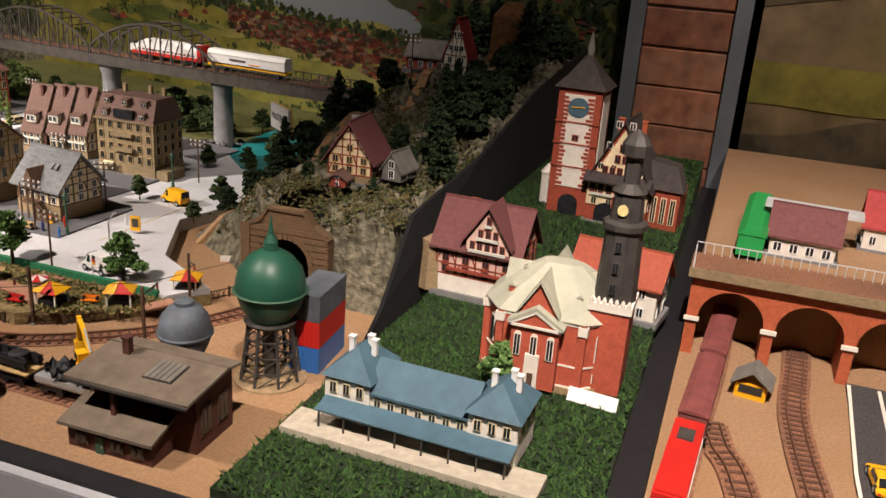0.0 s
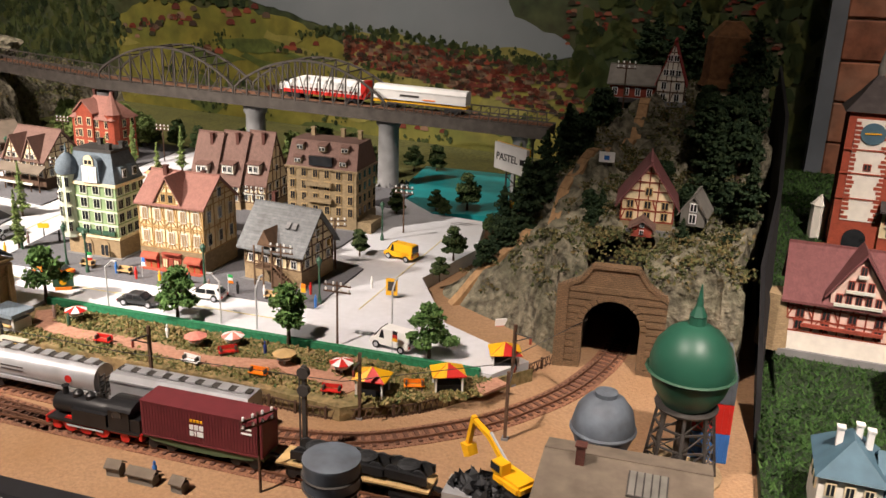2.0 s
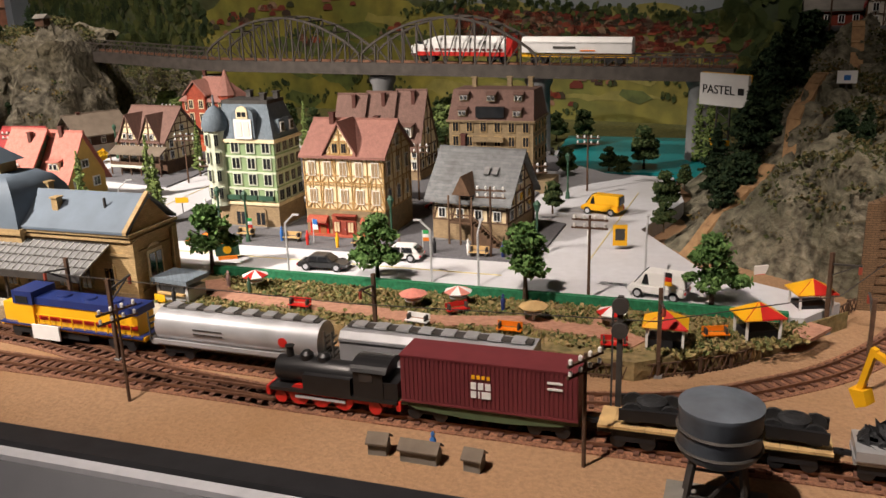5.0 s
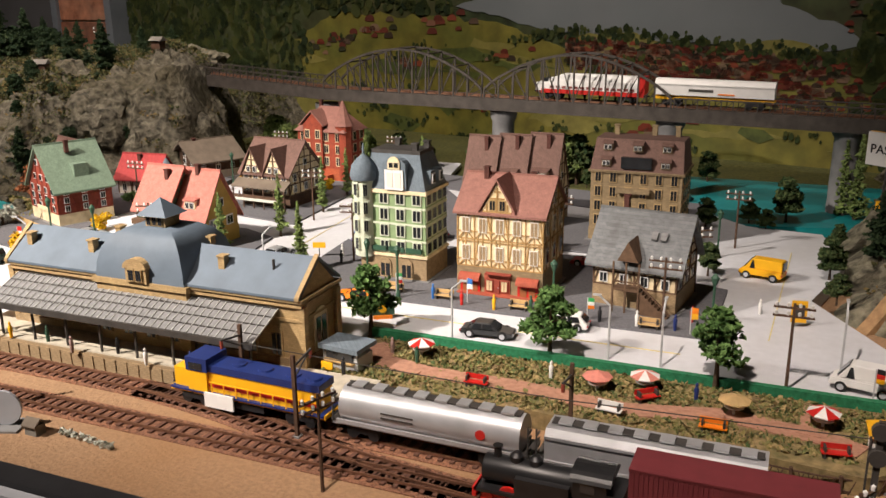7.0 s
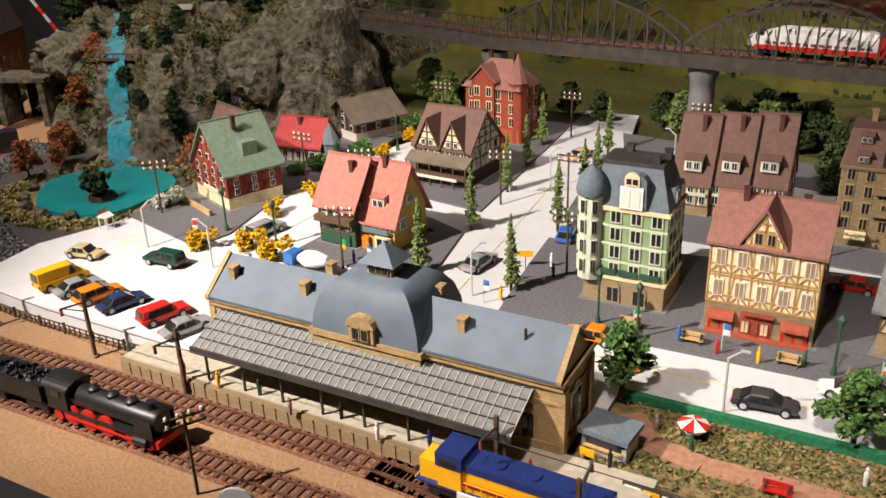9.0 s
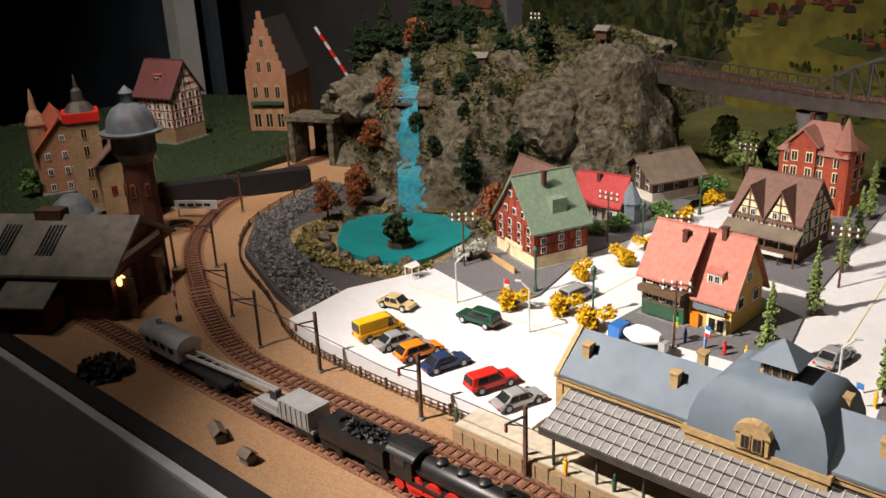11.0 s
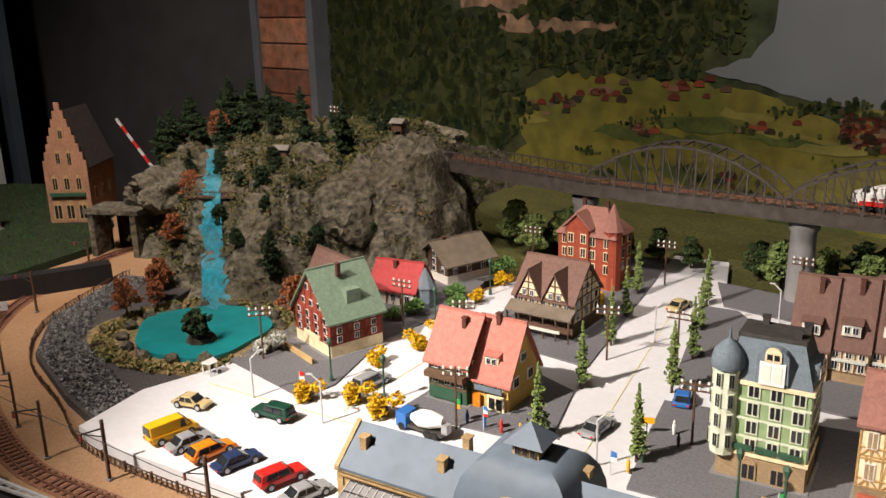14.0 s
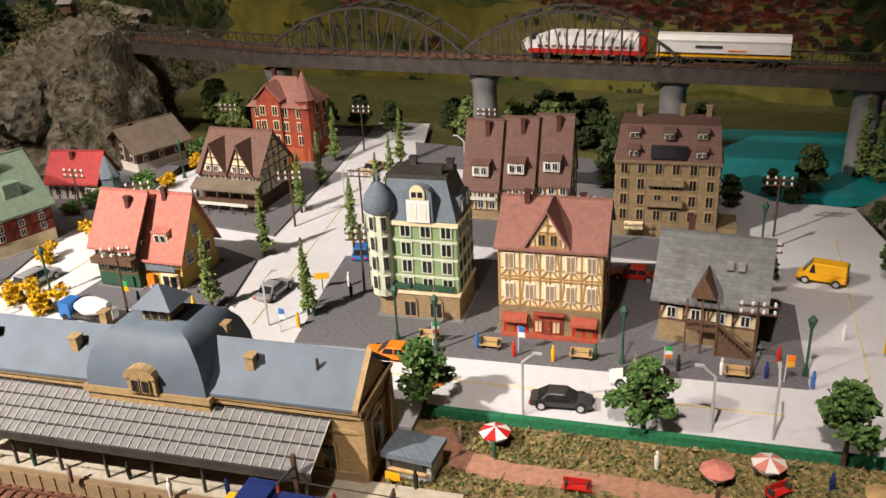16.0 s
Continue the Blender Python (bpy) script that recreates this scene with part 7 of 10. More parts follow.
pw, aw, hh = 0.0105, 0.061, 0.082
pts_ = [(0, 0)]
for i in range(n):
    x0 = pw + i * (pw + aw)
    pts_ += [(x0, 0)] + [(x0 + aw / 2 - aw / 2 * math.cos(a), 0.04 + aw / 2 * math.sin(a)) for a in [math.pi * k / 12 for k in range(13)]] + [(x0 + aw, 0)]
pts_ += [(n * (pw + aw) + pw, 0), (n * (pw + aw) + pw, hh), (0, hh)]
ext(b, [(x, 0, z) for x, z in pts_], (0, 0.05, 0))
part("wall", b, "orangebrick", vd)
for i in range(n + 1):
    x = i * (pw + aw)
    part("impost", box(B(), x - 0.002, x + pw + 0.002, -0.003, 0.0, 0.036, 0.04), "white", vd)
part("deck", box(B(), -0.004, n * (pw + aw) + pw, -0.006, 0.055, hh, hh + 0.006), "bed", vd)
part("parapet", box(B(), -0.004, n * (pw + aw) + pw, -0.008, -0.005, hh, hh + 0.009), "brownstone", vd)
b = B()
for k in range(36):
    bar(b, (-0.002 + 0.0082 * k, 0.05, hh + 0.006), (-0.002 + 0.0082 * k, 0.05, hh + 0.018), 0.0008)
bar(b, (-0.002, 0.05, hh + 0.018), (0.29, 0.05, hh + 0.018), 0.001)
part("railing", b, "palegrey", vd)
part("mast", bar(B(), (-0.001, 0.0, hh), (-0.001, 0.0, hh + 0.03), 0.0015), "palegrey", vd)
setting("ground_terrace", box(B(), 0.09, 1.3, 0.842, 1.44, -0.017, 0.06), "sand", "raised sandy terrace behind the viaduct", "ground")
setting("road_east", slab([(0.232, 0.4), (0.6, 0.4), (0.6, 0.785), (0.238, 0.785)], -0.0175, -0.0145), "asphalt", "black model road with white edge line", "road")
b = B()
for p, q in (((0.236, 0.4), (0.2335, 0.62)), ((0.2335, 0.62), (0.24, 0.78)), ((0.262, 0.45), (0.266, 0.78))):
    bar(b, (*p, -0.0143), (*q, -0.0143), 0.003, 0.001)
setting("road_marking_2", b, "white", "white edge line of the black road", "road marking")
h = house((0.187, 0.925, 0.06), -4, 0.064, 0.05, 0.026, 0.024, "white cottage with maroon roof behind the viaduct", "white", "plumtile", rows=1, cols=4, side=2, seed=60, over=0.005, ww=0.007)
part("shed_roof", box(B(), -0.045, 0.055, 0.02, 0.05, 0.04, 0.044), "palegrey", h)
h = house((0.282, 1.0, 0.06), -4, 0.06, 0.05, 0.03, 0.03, "white house with bright red roof", "white", "redtile", rows=1, cols=3, side=2, seed=61, over=0.004)
gw = thing("freight_wagon", (0.138, 0.95, 0.0625), -3, "bright green closed freight wagon", "wagon")
part("body", box(B(), -0.013, 0.013, -0.085, 0.085, 0.004, 0.026), "green", gw)
part("roof", ext(B(), [(-0.0145, -0.086, 0.026), (0.0145, -0.086, 0.026), (0.008, -0.086, 0.031), (-0.008, -0.086, 0.031)], (0, 0.172, 0)), "green", gw)
part("underframe", box(B(), -0.01, 0.01, -0.05, 0.05, 0.0, 0.004), "black", gw)
kb = thing("kiosk_shelter", (0.154, 0.725, -0.018), -8, "yellow wooden shelter with grey gable roof", "shelter")
kb.scale = (0.85, 0.85, 0.9)
part("body", box(B(), -0.016, 0.016, -0.012, 0.012, 0, 0.016), "yellow", kb)
# solid body; a dark plate gives the shade of the opening
part("opening", box(B(), -0.012, 0.012, -0.0128, -0.0115, 0.006, 0.0145), "glass", kb)
for s in (-1, 1):
    part("roof_slope", ext(B(), [(0, -0.018, 0.03), (s * 0.021, -0.018, 0.015), (s * 0.021, -0.018, 0.017), (0, -0.018, 0.0325)], (0, 0.036, 0)), "shingle", kb)

# ---- steel arch bridge ----
br = thing("railway_bridge", (-0.96, 1.2165, 0.118), 0, "long grey steel truss railway bridge with arches", "bridge", kind="structure")
br.rotation_euler = (0, radians(0.85), radians(-2.6))
X0, X1 = -0.53, 0.5


def climb(bm):
    """The western approach rises towards the rocks."""
    for v in bm.verts:
        if v.co.x < -0.27:
            v.co.z += (-0.27 - v.co.x) * 0.05
    return bm


for xa, xb in ((X0, -0.27), (-0.27, X1)):
    part("deck", climb(box(B(), xa, xb, -0.026, 0.026, 0.0, 0.005)), "girder", br)
    for y in (-0.026, 0.026):
        part("girder", climb(box(B(), xa, xb, y - 0.0015, y + 0.0015, -0.009, 0.006)), "girder", br)
        part("lower_chord", climb(box(B(), xa, xb, y - 0.0024, y + 0.0024, -0.0105, -0.0088)), "girder", br)
    for o in (-0.0061, 0.0061):
        part("rail", climb(box(B(), xa, xb, o - 0.0006, o + 0.0006, 0.005, 0.0075)), "rail", br)


def truss(x0, x1, height, y, n):
    """One side of an arched span: curved top chord, hangers and diagonals."""
    def top(u):
        return 0.018 + height * math.sin(math.pi * u) ** 0.8
    bm = B()
    for k in range(n * 2):
        u, v = k / (2 * n), (k + 1) / (2 * n)
        bar(bm, (x0 + (x1 - x0) * u, y, top(u)), (x0 + (x1 - x0) * v, y, top(v)), 0.0035, 0.003)
    part("top_chord", bm, "girder", br)
    for k in range(n + 1):
        u = k / n
        x = x0 + (x1 - x0) * u
        part("hanger", bar(B(), (x, y, 0.004), (x, y, top(u)), 0.0021, 0.0018), "girder", br)
    for k in range(n):
        u, v = k / n, (k + 1) / n
        a, c = (u, v) if k < n / 2 else (v, u)
        part("diagonal", bar(B(), (x0 + (x1 - x0) * a, y, top(a)), (x0 + (x1 - x0) * c, y, 0.005), 0.0014, 0.0012), "girder", br)


for x0, x1 in ((-0.266, -0.008), (-0.004, 0.252)):
    for y in (-0.027, 0.027):
        truss(x0, x1, 0.05, y, 12)
    for k in range(2, 11):
        u = k / 12
        x = x0 + (x1 - x0) * u
        z = 0.018 + 0.05 * math.sin(math.pi * u) ** 0.8
        part("cross_brace", bar(B(), (x, -0.027, z), (x, 0.027, z), 0.0016), "girder", br)
for x0, x1 in ((X0, -0.27), (0.256, X1)):
    for y in (-0.027, 0.027):
        b = B()
        bar(b, (x0, y, 0.019), (x1, y, 0.019), 0.0018)
        part("hand_rail", climb(b), "girder", br)
        n = round((x1 - x0) / 0.014)
        for k in range(n):
            xa, xb = x0 + (x1 - x0) * k / n, x0 + (x1 - x0) * (k + 1) / n
            part("railing_post", climb(bar(B(), (xa, y, 0.004), (xa, y, 0.019), 0.0013)), "girder", br)
            part("railing_diagonal", climb(bar(B(), (xa, y, 0.005), (xb, y, 0.0185), 0.0009)), "girder", br)
for x in (-1.237, -0.945, -0.712, -0.5):
    tagged(part("bridge_pier", lathe(B(), x, 1.2165 - 0.0454 * (x + 0.96), [(0.024, -0.016), (0.0165, -0.006), (0.0155, 0.09), (0.019, 0.096), (0.019, 0.104)], 20), "concrete", None, smooth=True), "round grey concrete bridge pier", "bridge pier", "bridge piers", "structure")
b = B()
clumps(b, random.Random(3), (-0.712, 1.2, -0.006), (0.04, 0.04, 0.008), 60, 0.011)
tagged(part("rocks", b, "stones", None), "grey stones round the bridge pier", "rocks", kind="stuff")


def boulder(x, y, z, rx, ry, rz_, seed, material, label):
    """An uneven rock."""
    bm = B()
    bmesh.ops.create_icosphere(bm, subdivisions=4, radius=1.0)
    for v in bm.verts:
        k = 1 + 0.4 * noise.noise(v.co * 1.3 + Vector((seed, 0, 0))) + 0.3 * abs(noise.noise(v.co * 3.5 + Vector((0, seed, 0)))) - 0.12 * abs(noise.noise(v.co * 8)) + 0.05 * noise.noise(v.co * 18)
        v.co = Vector((x + v.co.x * rx * k, y + v.co.y * ry * k, z + v.co.z * rz_ * k))
    tagged(part("boulder", bm, material, None, smooth=True), label, "rock", "rocks", "structure")


boulder(-1.53, 1.29, 0.158, 0.05, 0.03, 0.022, 1, "cliff", "pale rock above the tunnel mouth")
boulder(-1.475, 1.165, 0.05, 0.06, 0.055, 0.075, 2, "rock", "dark grey cliff below the bridge end")
boulder(-1.53, 1.06, 0.085, 0.05, 0.05, 0.05, 3, "rock", "grey rock knob on the hillside")
boulder(-1.65, 1.12, 0.12, 0.04, 0.04, 0.045, 4, "rock", "brown rock knob beside the waterfall")
boulder(-1.9, 1.06, 0.085, 0.06, 0.05, 0.035, 5, "rock", "rounded rock above the west tunnel")
for k in range(14):
    a = 0.3 + 0.4 * k
    boulder(-1.55 + 0.096 * math.cos(a), 0.79 + 0.088 * math.sin(a), 0.0, 0.008, 0.007, 0.006, 6 + k, "rock", "small grey stone at the pond edge")

# ---- railway vehicles ----


def wheels(parent, xs, z, r=0.0045, y=0.0075, material="blackpaint"):
    me = shared(("wheel", r, material), lambda: lathe(B(), 0, 0, [(r, -0.001), (r, 0.001)], 12, pose(0, 0, 0, 90, 0, 0)), material)
    for x in xs:
        for s in (-1, 1):
            put("wheel", me, parent, pose(x, s * y, z + r))


def bogie_wagon(name, at, rz, length, label, material, category="wagon"):
    ob = thing(name, at, rz, label, category, "railway wagons")
    L = length / 2
    part("underframe", box(B(), -L, L, -0.0095, 0.0095, 0.0085, 0.0115), material, ob)
    for s in (-1, 1):
        part("bogie", box(B(), s * L * 0.68 - 0.011, s * L * 0.68 + 0.011, -0.009, 0.009, 0.004, 0.0085), "black", ob)
        wheels(ob, (s * L * 0.68 - 0.0075, s * L * 0.68 + 0.0075), 0.0, 0.0042)
        part("coupling", box(B(), s * (L + 0.002) - 0.003, s * (L + 0.002) + 0.003, -0.0015, 0.0015, 0.0085, 0.0105), "black", ob)
    return ob


RT = -0.0124
cw = bogie_wagon("container_wagon", (-0.568, 0.4555, RT), 0, 0.1, "green flat wagon carrying a shipping container", "wagongreen")
b = B()
for s in (-1, 1):
    ext(b, [(-0.049, s * 0.0105, 0.0118), (0.049, s * 0.0105, 0.0118), (0.04, s * 0.0105, 0.0075), (0.012, s * 0.0105, 0.0055), (-0.012, s * 0.0105, 0.0055), (-0.04, s * 0.0105, 0.0075)], (0, 0.001, 0))
part("side_sill", b, "wagongreen", cw)
ct = thing("shipping_container", (-0.567, 0.4555, RT + 0.0119), 0, "wine red corrugated shipping container with white logo", "container")
part("body", box(B(), -0.049, 0.049, -0.0112, 0.0112, 0.0004, 0.0274), "wine", ct)
b = B()
for k in range(40):
    x = -0.0475 + 0.00243 * k
    box(b, x, x + 0.0012, -0.0117, -0.0112, 0.0012, 0.0268)
tagged(part("corrugation", b, "wine", ct), kind="stuff")
for z in (0, 0.0268):
    part("edge_rail", box(B(), -0.0492, 0.0492, -0.0119, 0.0119, z, z + 0.0012), "wine", ct)
for k, (x0, x1, z0) in enumerate(((-0.0085, -0.0055, 0.0125), (-0.0045, -0.0015, 0.0125), (-0.0005, 0.0025, 0.0125), (-0.0085, -0.0055, 0.0075), (-0.0045, -0.0035, 0.0075), (-0.0025, 0.0025, 0.0075))):
    part("logo_bar", box(B(), x0, x1, -0.0122, -0.0116, z0, z0 + 0.0038), "whitepaint", ct)
for k in range(4):
    part("logo_star", box(B(), -0.008 + 0.0028 * k, -0.0062 + 0.0028 * k, -0.0122, -0.0116, 0.0185, 0.0205), "yellow", ct)
for z in (0.0205, 0.017):
    part("code_bar", box(B(), 0.033, 0.041, -0.0122, -0.0116, z, z + 0.0012), "whitepaint", ct)


def bogie_load(x):
    bg = thing("bogie_load", (x, 0.4555, RT + 0.0132), rnd.uniform(-4, 4), "loose black wheel bogie loaded on a flat wagon", "bogie", "loaded bogies")
    part("side_bar", box(B(), -0.016, 0.016, -0.0095, -0.0075, 0.003, 0.009), "blackpaint", bg)
    part("side_bar", box(B(), -0.016, 0.016, 0.0075, 0.0095, 0.003, 0.009), "blackpaint", bg)
    part("bolster", lathe(B(), 0, 0, [(0.009, 0.004), (0.008, 0.011), (0.005, 0.012)], 12), "scrap", bg)
    wheels(bg, (-0.0095, 0.0095), 0, 0.0058, 0.0062, "scrap")


fw = bogie_wagon("flat_wagon", (-0.452, 0.4548, RT), 0, 0.112, "flat wagon with yellow plank floor", "black")
for k in range(14):
    part("plank", box(B(), -0.056 + 0.008 * k, -0.0483 + 0.008 * k, -0.0112, 0.0112, 0.0115, 0.013), "palewood", fw)
for x in (-0.482, -0.445, -0.414):
    bogie_load(x)
sw = bogie_wagon("scrap_wagon", (-0.345, 0.4542, RT), 0, 0.085, "low silver wagon heaped with black scrap", "silver")
part("tub", box(B(), -0.042, 0.042, -0.0115, 0.0115, 0.0115, 0.0165), "silver", sw)
b = B()
clumps(b, random.Random(9), (-0.006, 0, 0.019), (0.034, 0.0095, 0.007), 260, 0.0055)
tagged(part("scrap", b, "scrap", sw), kind="stuff")
ex = thing("excavator", (-0.341, 0.455, RT + 0.019), -36, "yellow excavator reaching over the scrap wagon", "excavator")
part("crawler_left", box(B(), -0.014, 0.014, -0.0105, -0.006, 0, 0.0045), "black", ex)
part("crawler_right", box(B(), -0.014, 0.014, 0.006, 0.0105, 0, 0.0045), "black", ex)
b = box(B(), -0.014, 0.013, -0.009, 0.009, 0.005, 0.0125)
bmesh.ops.bevel(b, geom=b.edges[:], offset=0.002, segments=2, affect="EDGES")
part("house", b, "yellow", ex)
cb = part("cab", box(B(), -0.014, -0.004, -0.0088, -0.001, 0.0125, 0.0205), "yellow", ex)
part("cab_glass", box(B(), -0.0146, -0.006, -0.0093, -0.002, 0.0145, 0.0195), "glass", cb)
part("boom", bar(B(), (-0.01, 0.003, 0.011), (-0.03, 0.003, 0.0255), 0.004, 0.0035), "yellow", ex)
part("boom_tip", bar(B(), (-0.029, 0.003, 0.025), (-0.049, 0.003, 0.031), 0.0035, 0.003), "yellow", ex)
part("stick", bar(B(), (-0.0475, 0.003, 0.033), (-0.053, 0.003, 0.008), 0.0036, 0.003), "yellow", ex)
part("bucket", ext(B(), [(-0.057, -0.001, 0.009), (-0.049, -0.001, 0.01), (-0.0465, -0.001, 0.003), (-0.052, -0.001, 0.0)], (0, 0.008, 0)), "yellow", ex)
part("cylinder", tube(B(), (-0.012, 0.003, 0.016), (-0.03, 0.003, 0.029), 0.001), "strip", ex)


def boiler(parent, x0, x1, z, r, material="blackpaint"):
    part("boiler", lathe(B(), 0, 0, [(r * 0.96, 0), (r, 0.001), (r, x1 - x0 - 0.002), (r * 0.9, x1 - x0)], 18, pose(x0, 0, z, 0, 90, 0)), material, parent, smooth=True)


tl = thing("tank_locomotive", (-0.659, 0.4553, RT), 0, "small black tank steam locomotive with red frame", "locomotive")
part("running_board", box(B(), -0.041, 0.041, -0.0115, 0.0115, 0.0085, 0.0105), "blackpaint", tl)
part("red_underframe", box(B(), -0.038, 0.036, -0.0085, 0.0085, 0.005, 0.0085), "redpaint", tl)
boiler(tl, -0.038, 0.016, 0.0185, 0.0078)
for s in (-1, 1):
    part("side_tank", box(B(), -0.018, 0.012, s * 0.0095 - 0.002, s * 0.0095 + 0.002, 0.0105, 0.0205), "blackpaint", tl)
    part("buffer_beam", box(B(), s * 0.041 - 0.0012, s * 0.041 + 0.0012, -0.0115, 0.0115, 0.005, 0.0105), "redpaint", tl)
part("smoke_stack", lathe(B(), -0.031, 0, [(0.0025, 0.025), (0.002, 0.031), (0.003, 0.0325)], 12), "blackpaint", tl)
for x in (-0.02, -0.009):
    part("steam_dome", lathe(B(), x, 0, [(0.004, 0.025), (0.004, 0.0285), (0.002, 0.0305)], 12), "blackpaint", tl, smooth=True)
cab = part("cab", box(B(), 0.014, 0.032, -0.0112, 0.0112, 0.0105, 0.0285), "blackpaint", tl)
for s in (-1, 1):
    part("cab_window", box(B(), 0.018, 0.026, s * 0.0114 - 0.0004, s * 0.0114 + 0.0004, 0.0205, 0.0265), "glass", cab)
part("cab_roof", ext(B(), [(0.0125, 0.0128 * math.sin(a), 0.0255 + 0.0062 * math.cos(a)) for a in [radians(-80 + 16 * k) for k in range(11)]], (0.022, 0, 0)), "blackpaint", cab)
part("coal_bunker", box(B(), 0.032, 0.0405, -0.0105, 0.0105, 0.0105, 0.021), "blackpaint", tl)
wheels(tl, (-0.022, -0.008, 0.006), 0, 0.0065, 0.0085, "redpaint")
wheels(tl, (-0.034, 0.026), 0, 0.004, 0.0085, "redpaint")
part("coupling_rod", box(B(), -0.024, 0.008, -0.0108, -0.01, 0.005, 0.0065), "strip", tl)

el = thing("express_locomotive", (-1.168, 0.4535, RT), 0.6, "long black steam locomotive with red wheels", "locomotive")
part("running_board", box(B(), -0.052, 0.05, -0.0112, 0.0112, 0.0105, 0.012), "blackpaint", el)
part("red_underframe", box(B(), -0.05, 0.048, -0.006, 0.006, 0.004, 0.0105), "redpaint", el)
boiler(el, -0.03, 0.05, 0.0205, 0.0085)
for s in (-1, 1):
    part("smoke_deflector", box(B(), 0.034, 0.05, s * 0.0108 - 0.0003, s * 0.0108 + 0.0003, 0.012, 0.026), "blackpaint", el)
    part("cylinder", lathe(B(), 0, 0, [(0.0038, 0), (0.0038, 0.012)], 12, pose(0.033, s * 0.0105, 0.008, 0, 90, 0)), "blackpaint", el)
    part("coupling_rod", box(B(), -0.034, 0.034, s * 0.0112 - 0.0004, s * 0.0112 + 0.0004, 0.0062, 0.0076), "redpaint", el)
part("buffer_beam", box(B(), 0.0525, 0.0545, -0.0112, 0.0112, 0.006, 0.0112), "redpaint", el)
part("smoke_stack", lathe(B(), 0.042, 0, [(0.0032, 0.0275), (0.0028, 0.0325), (0.0036, 0.034)], 12), "blackpaint", el)
for x in (0.024, 0.006, -0.012):
    part("steam_dome", lathe(B(), x, 0, [(0.0045, 0.0275), (0.0045, 0.0305), (0.002, 0.0325)], 12), "blackpaint", el, smooth=True)
cab = part("cab", box(B(), -0.05, -0.03, -0.0112, 0.0112, 0.012, 0.0305), "blackpaint", el)
part("cab_roof", ext(B(), [(-0.053, 0.0128 * math.sin(a), 0.0275 + 0.006 * math.cos(a)) for a in [radians(-80 + 16 * k) for k in range(11)]], (0.026, 0, 0)), "blackpaint", cab)
for s in (-1, 1):
    part("cab_window", box(B(), -0.045, -0.036, s * 0.0114 - 0.0004, s * 0.0114 + 0.0004, 0.0215, 0.028), "glass", cab)
wheels(el, (-0.03, -0.013, 0.004), 0, 0.0082, 0.0085, "redpaint")
wheels(el, (0.026, 0.043, -0.044), 0, 0.0045, 0.0085, "redpaint")
td = bogie_wagon("coal_tender", (-1.258, 0.452, RT), 1.2, 0.068, "black steam locomotive tender filled with coal", "black", "tender")
part("tank", box(B(), -0.033, 0.033, -0.0112, 0.0112, 0.0115, 0.0245), "blackpaint", td)
b = B()
clumps(b, random.Random(4), (0.004, 0, 0.025), (0.024, 0.008, 0.003), 150, 0.003)
tagged(part("coal", b, "scrap", td), kind="stuff")
for x, l, lab in ((-1.337, 0.075, "silver open wagon behind the tender"),):
    g = bogie_wagon("tender_wagon", (x, 0.4507, RT), 0.5, l, lab, "silver")
    part("body", box(B(), 0.0, 0.035, -0.011, 0.011, 0.0115, 0.0265), "silver", g)
    for k in range(6):
        part("rib", box(B(), 0.002 + 0.006 * k, 0.0035 + 0.006 * k, -0.0118, -0.011, 0.0115, 0.0265), "silver", g)
    part("tool_box", box(B(), -0.03, -0.004, -0.009, 0.009, 0.0115, 0.0165), "silver", g)
cr = bogie_wagon("crane_wagon", (-1.475, 0.4503, RT), 0, 0.13, "silver railway crane wagon with round roof", "black", "crane")
part("house", box(B(), -0.06, 0.0, -0.0115, 0.0115, 0.0115, 0.026), "silver", cr)
part("round_roof", ext(B(), [(-0.062, 0.0125 * math.sin(a), 0.0245 + 0.009 * math.cos(a)) for a in [radians(-90 + 15 * k) for k in range(13)]], (0.064, 0, 0)), "silver", cr)
part("chimney", lathe(B(), -0.045, 0, [(0.0025, 0.031), (0.0025, 0.039)], 10), "silver", cr)
for s in (-1, 1):
    for k in range(4):
        part("side_window", box(B(), -0.053 + 0.013 * k, -0.046 + 0.013 * k, s * 0.0116 - 0.0003, s * 0.0116 + 0.0003, 0.0185, 0.0235), "glass", cr)
for y in (-0.005, 0.005):
    part("jib", bar(B(), (-0.002, y, 0.018), (0.125, y * 0.3, 0.0245), 0.0022), "silver", cr)
b = B()
for k in range(9):
    bar(b, (0.01 + 0.012 * k, -0.0045 + 0.0004 * k, 0.0185 + 0.0006 * k), (0.016 + 0.012 * k, 0.0045 - 0.0004 * k, 0.019 + 0.0006 * k), 0.0011)
part("jib_lattice", b, "silver", cr)
part("hook_block", box(B(), 0.118, 0.126, -0.003, 0.003, 0.016, 0.024), "scrap", cr)

RB = -0.0124


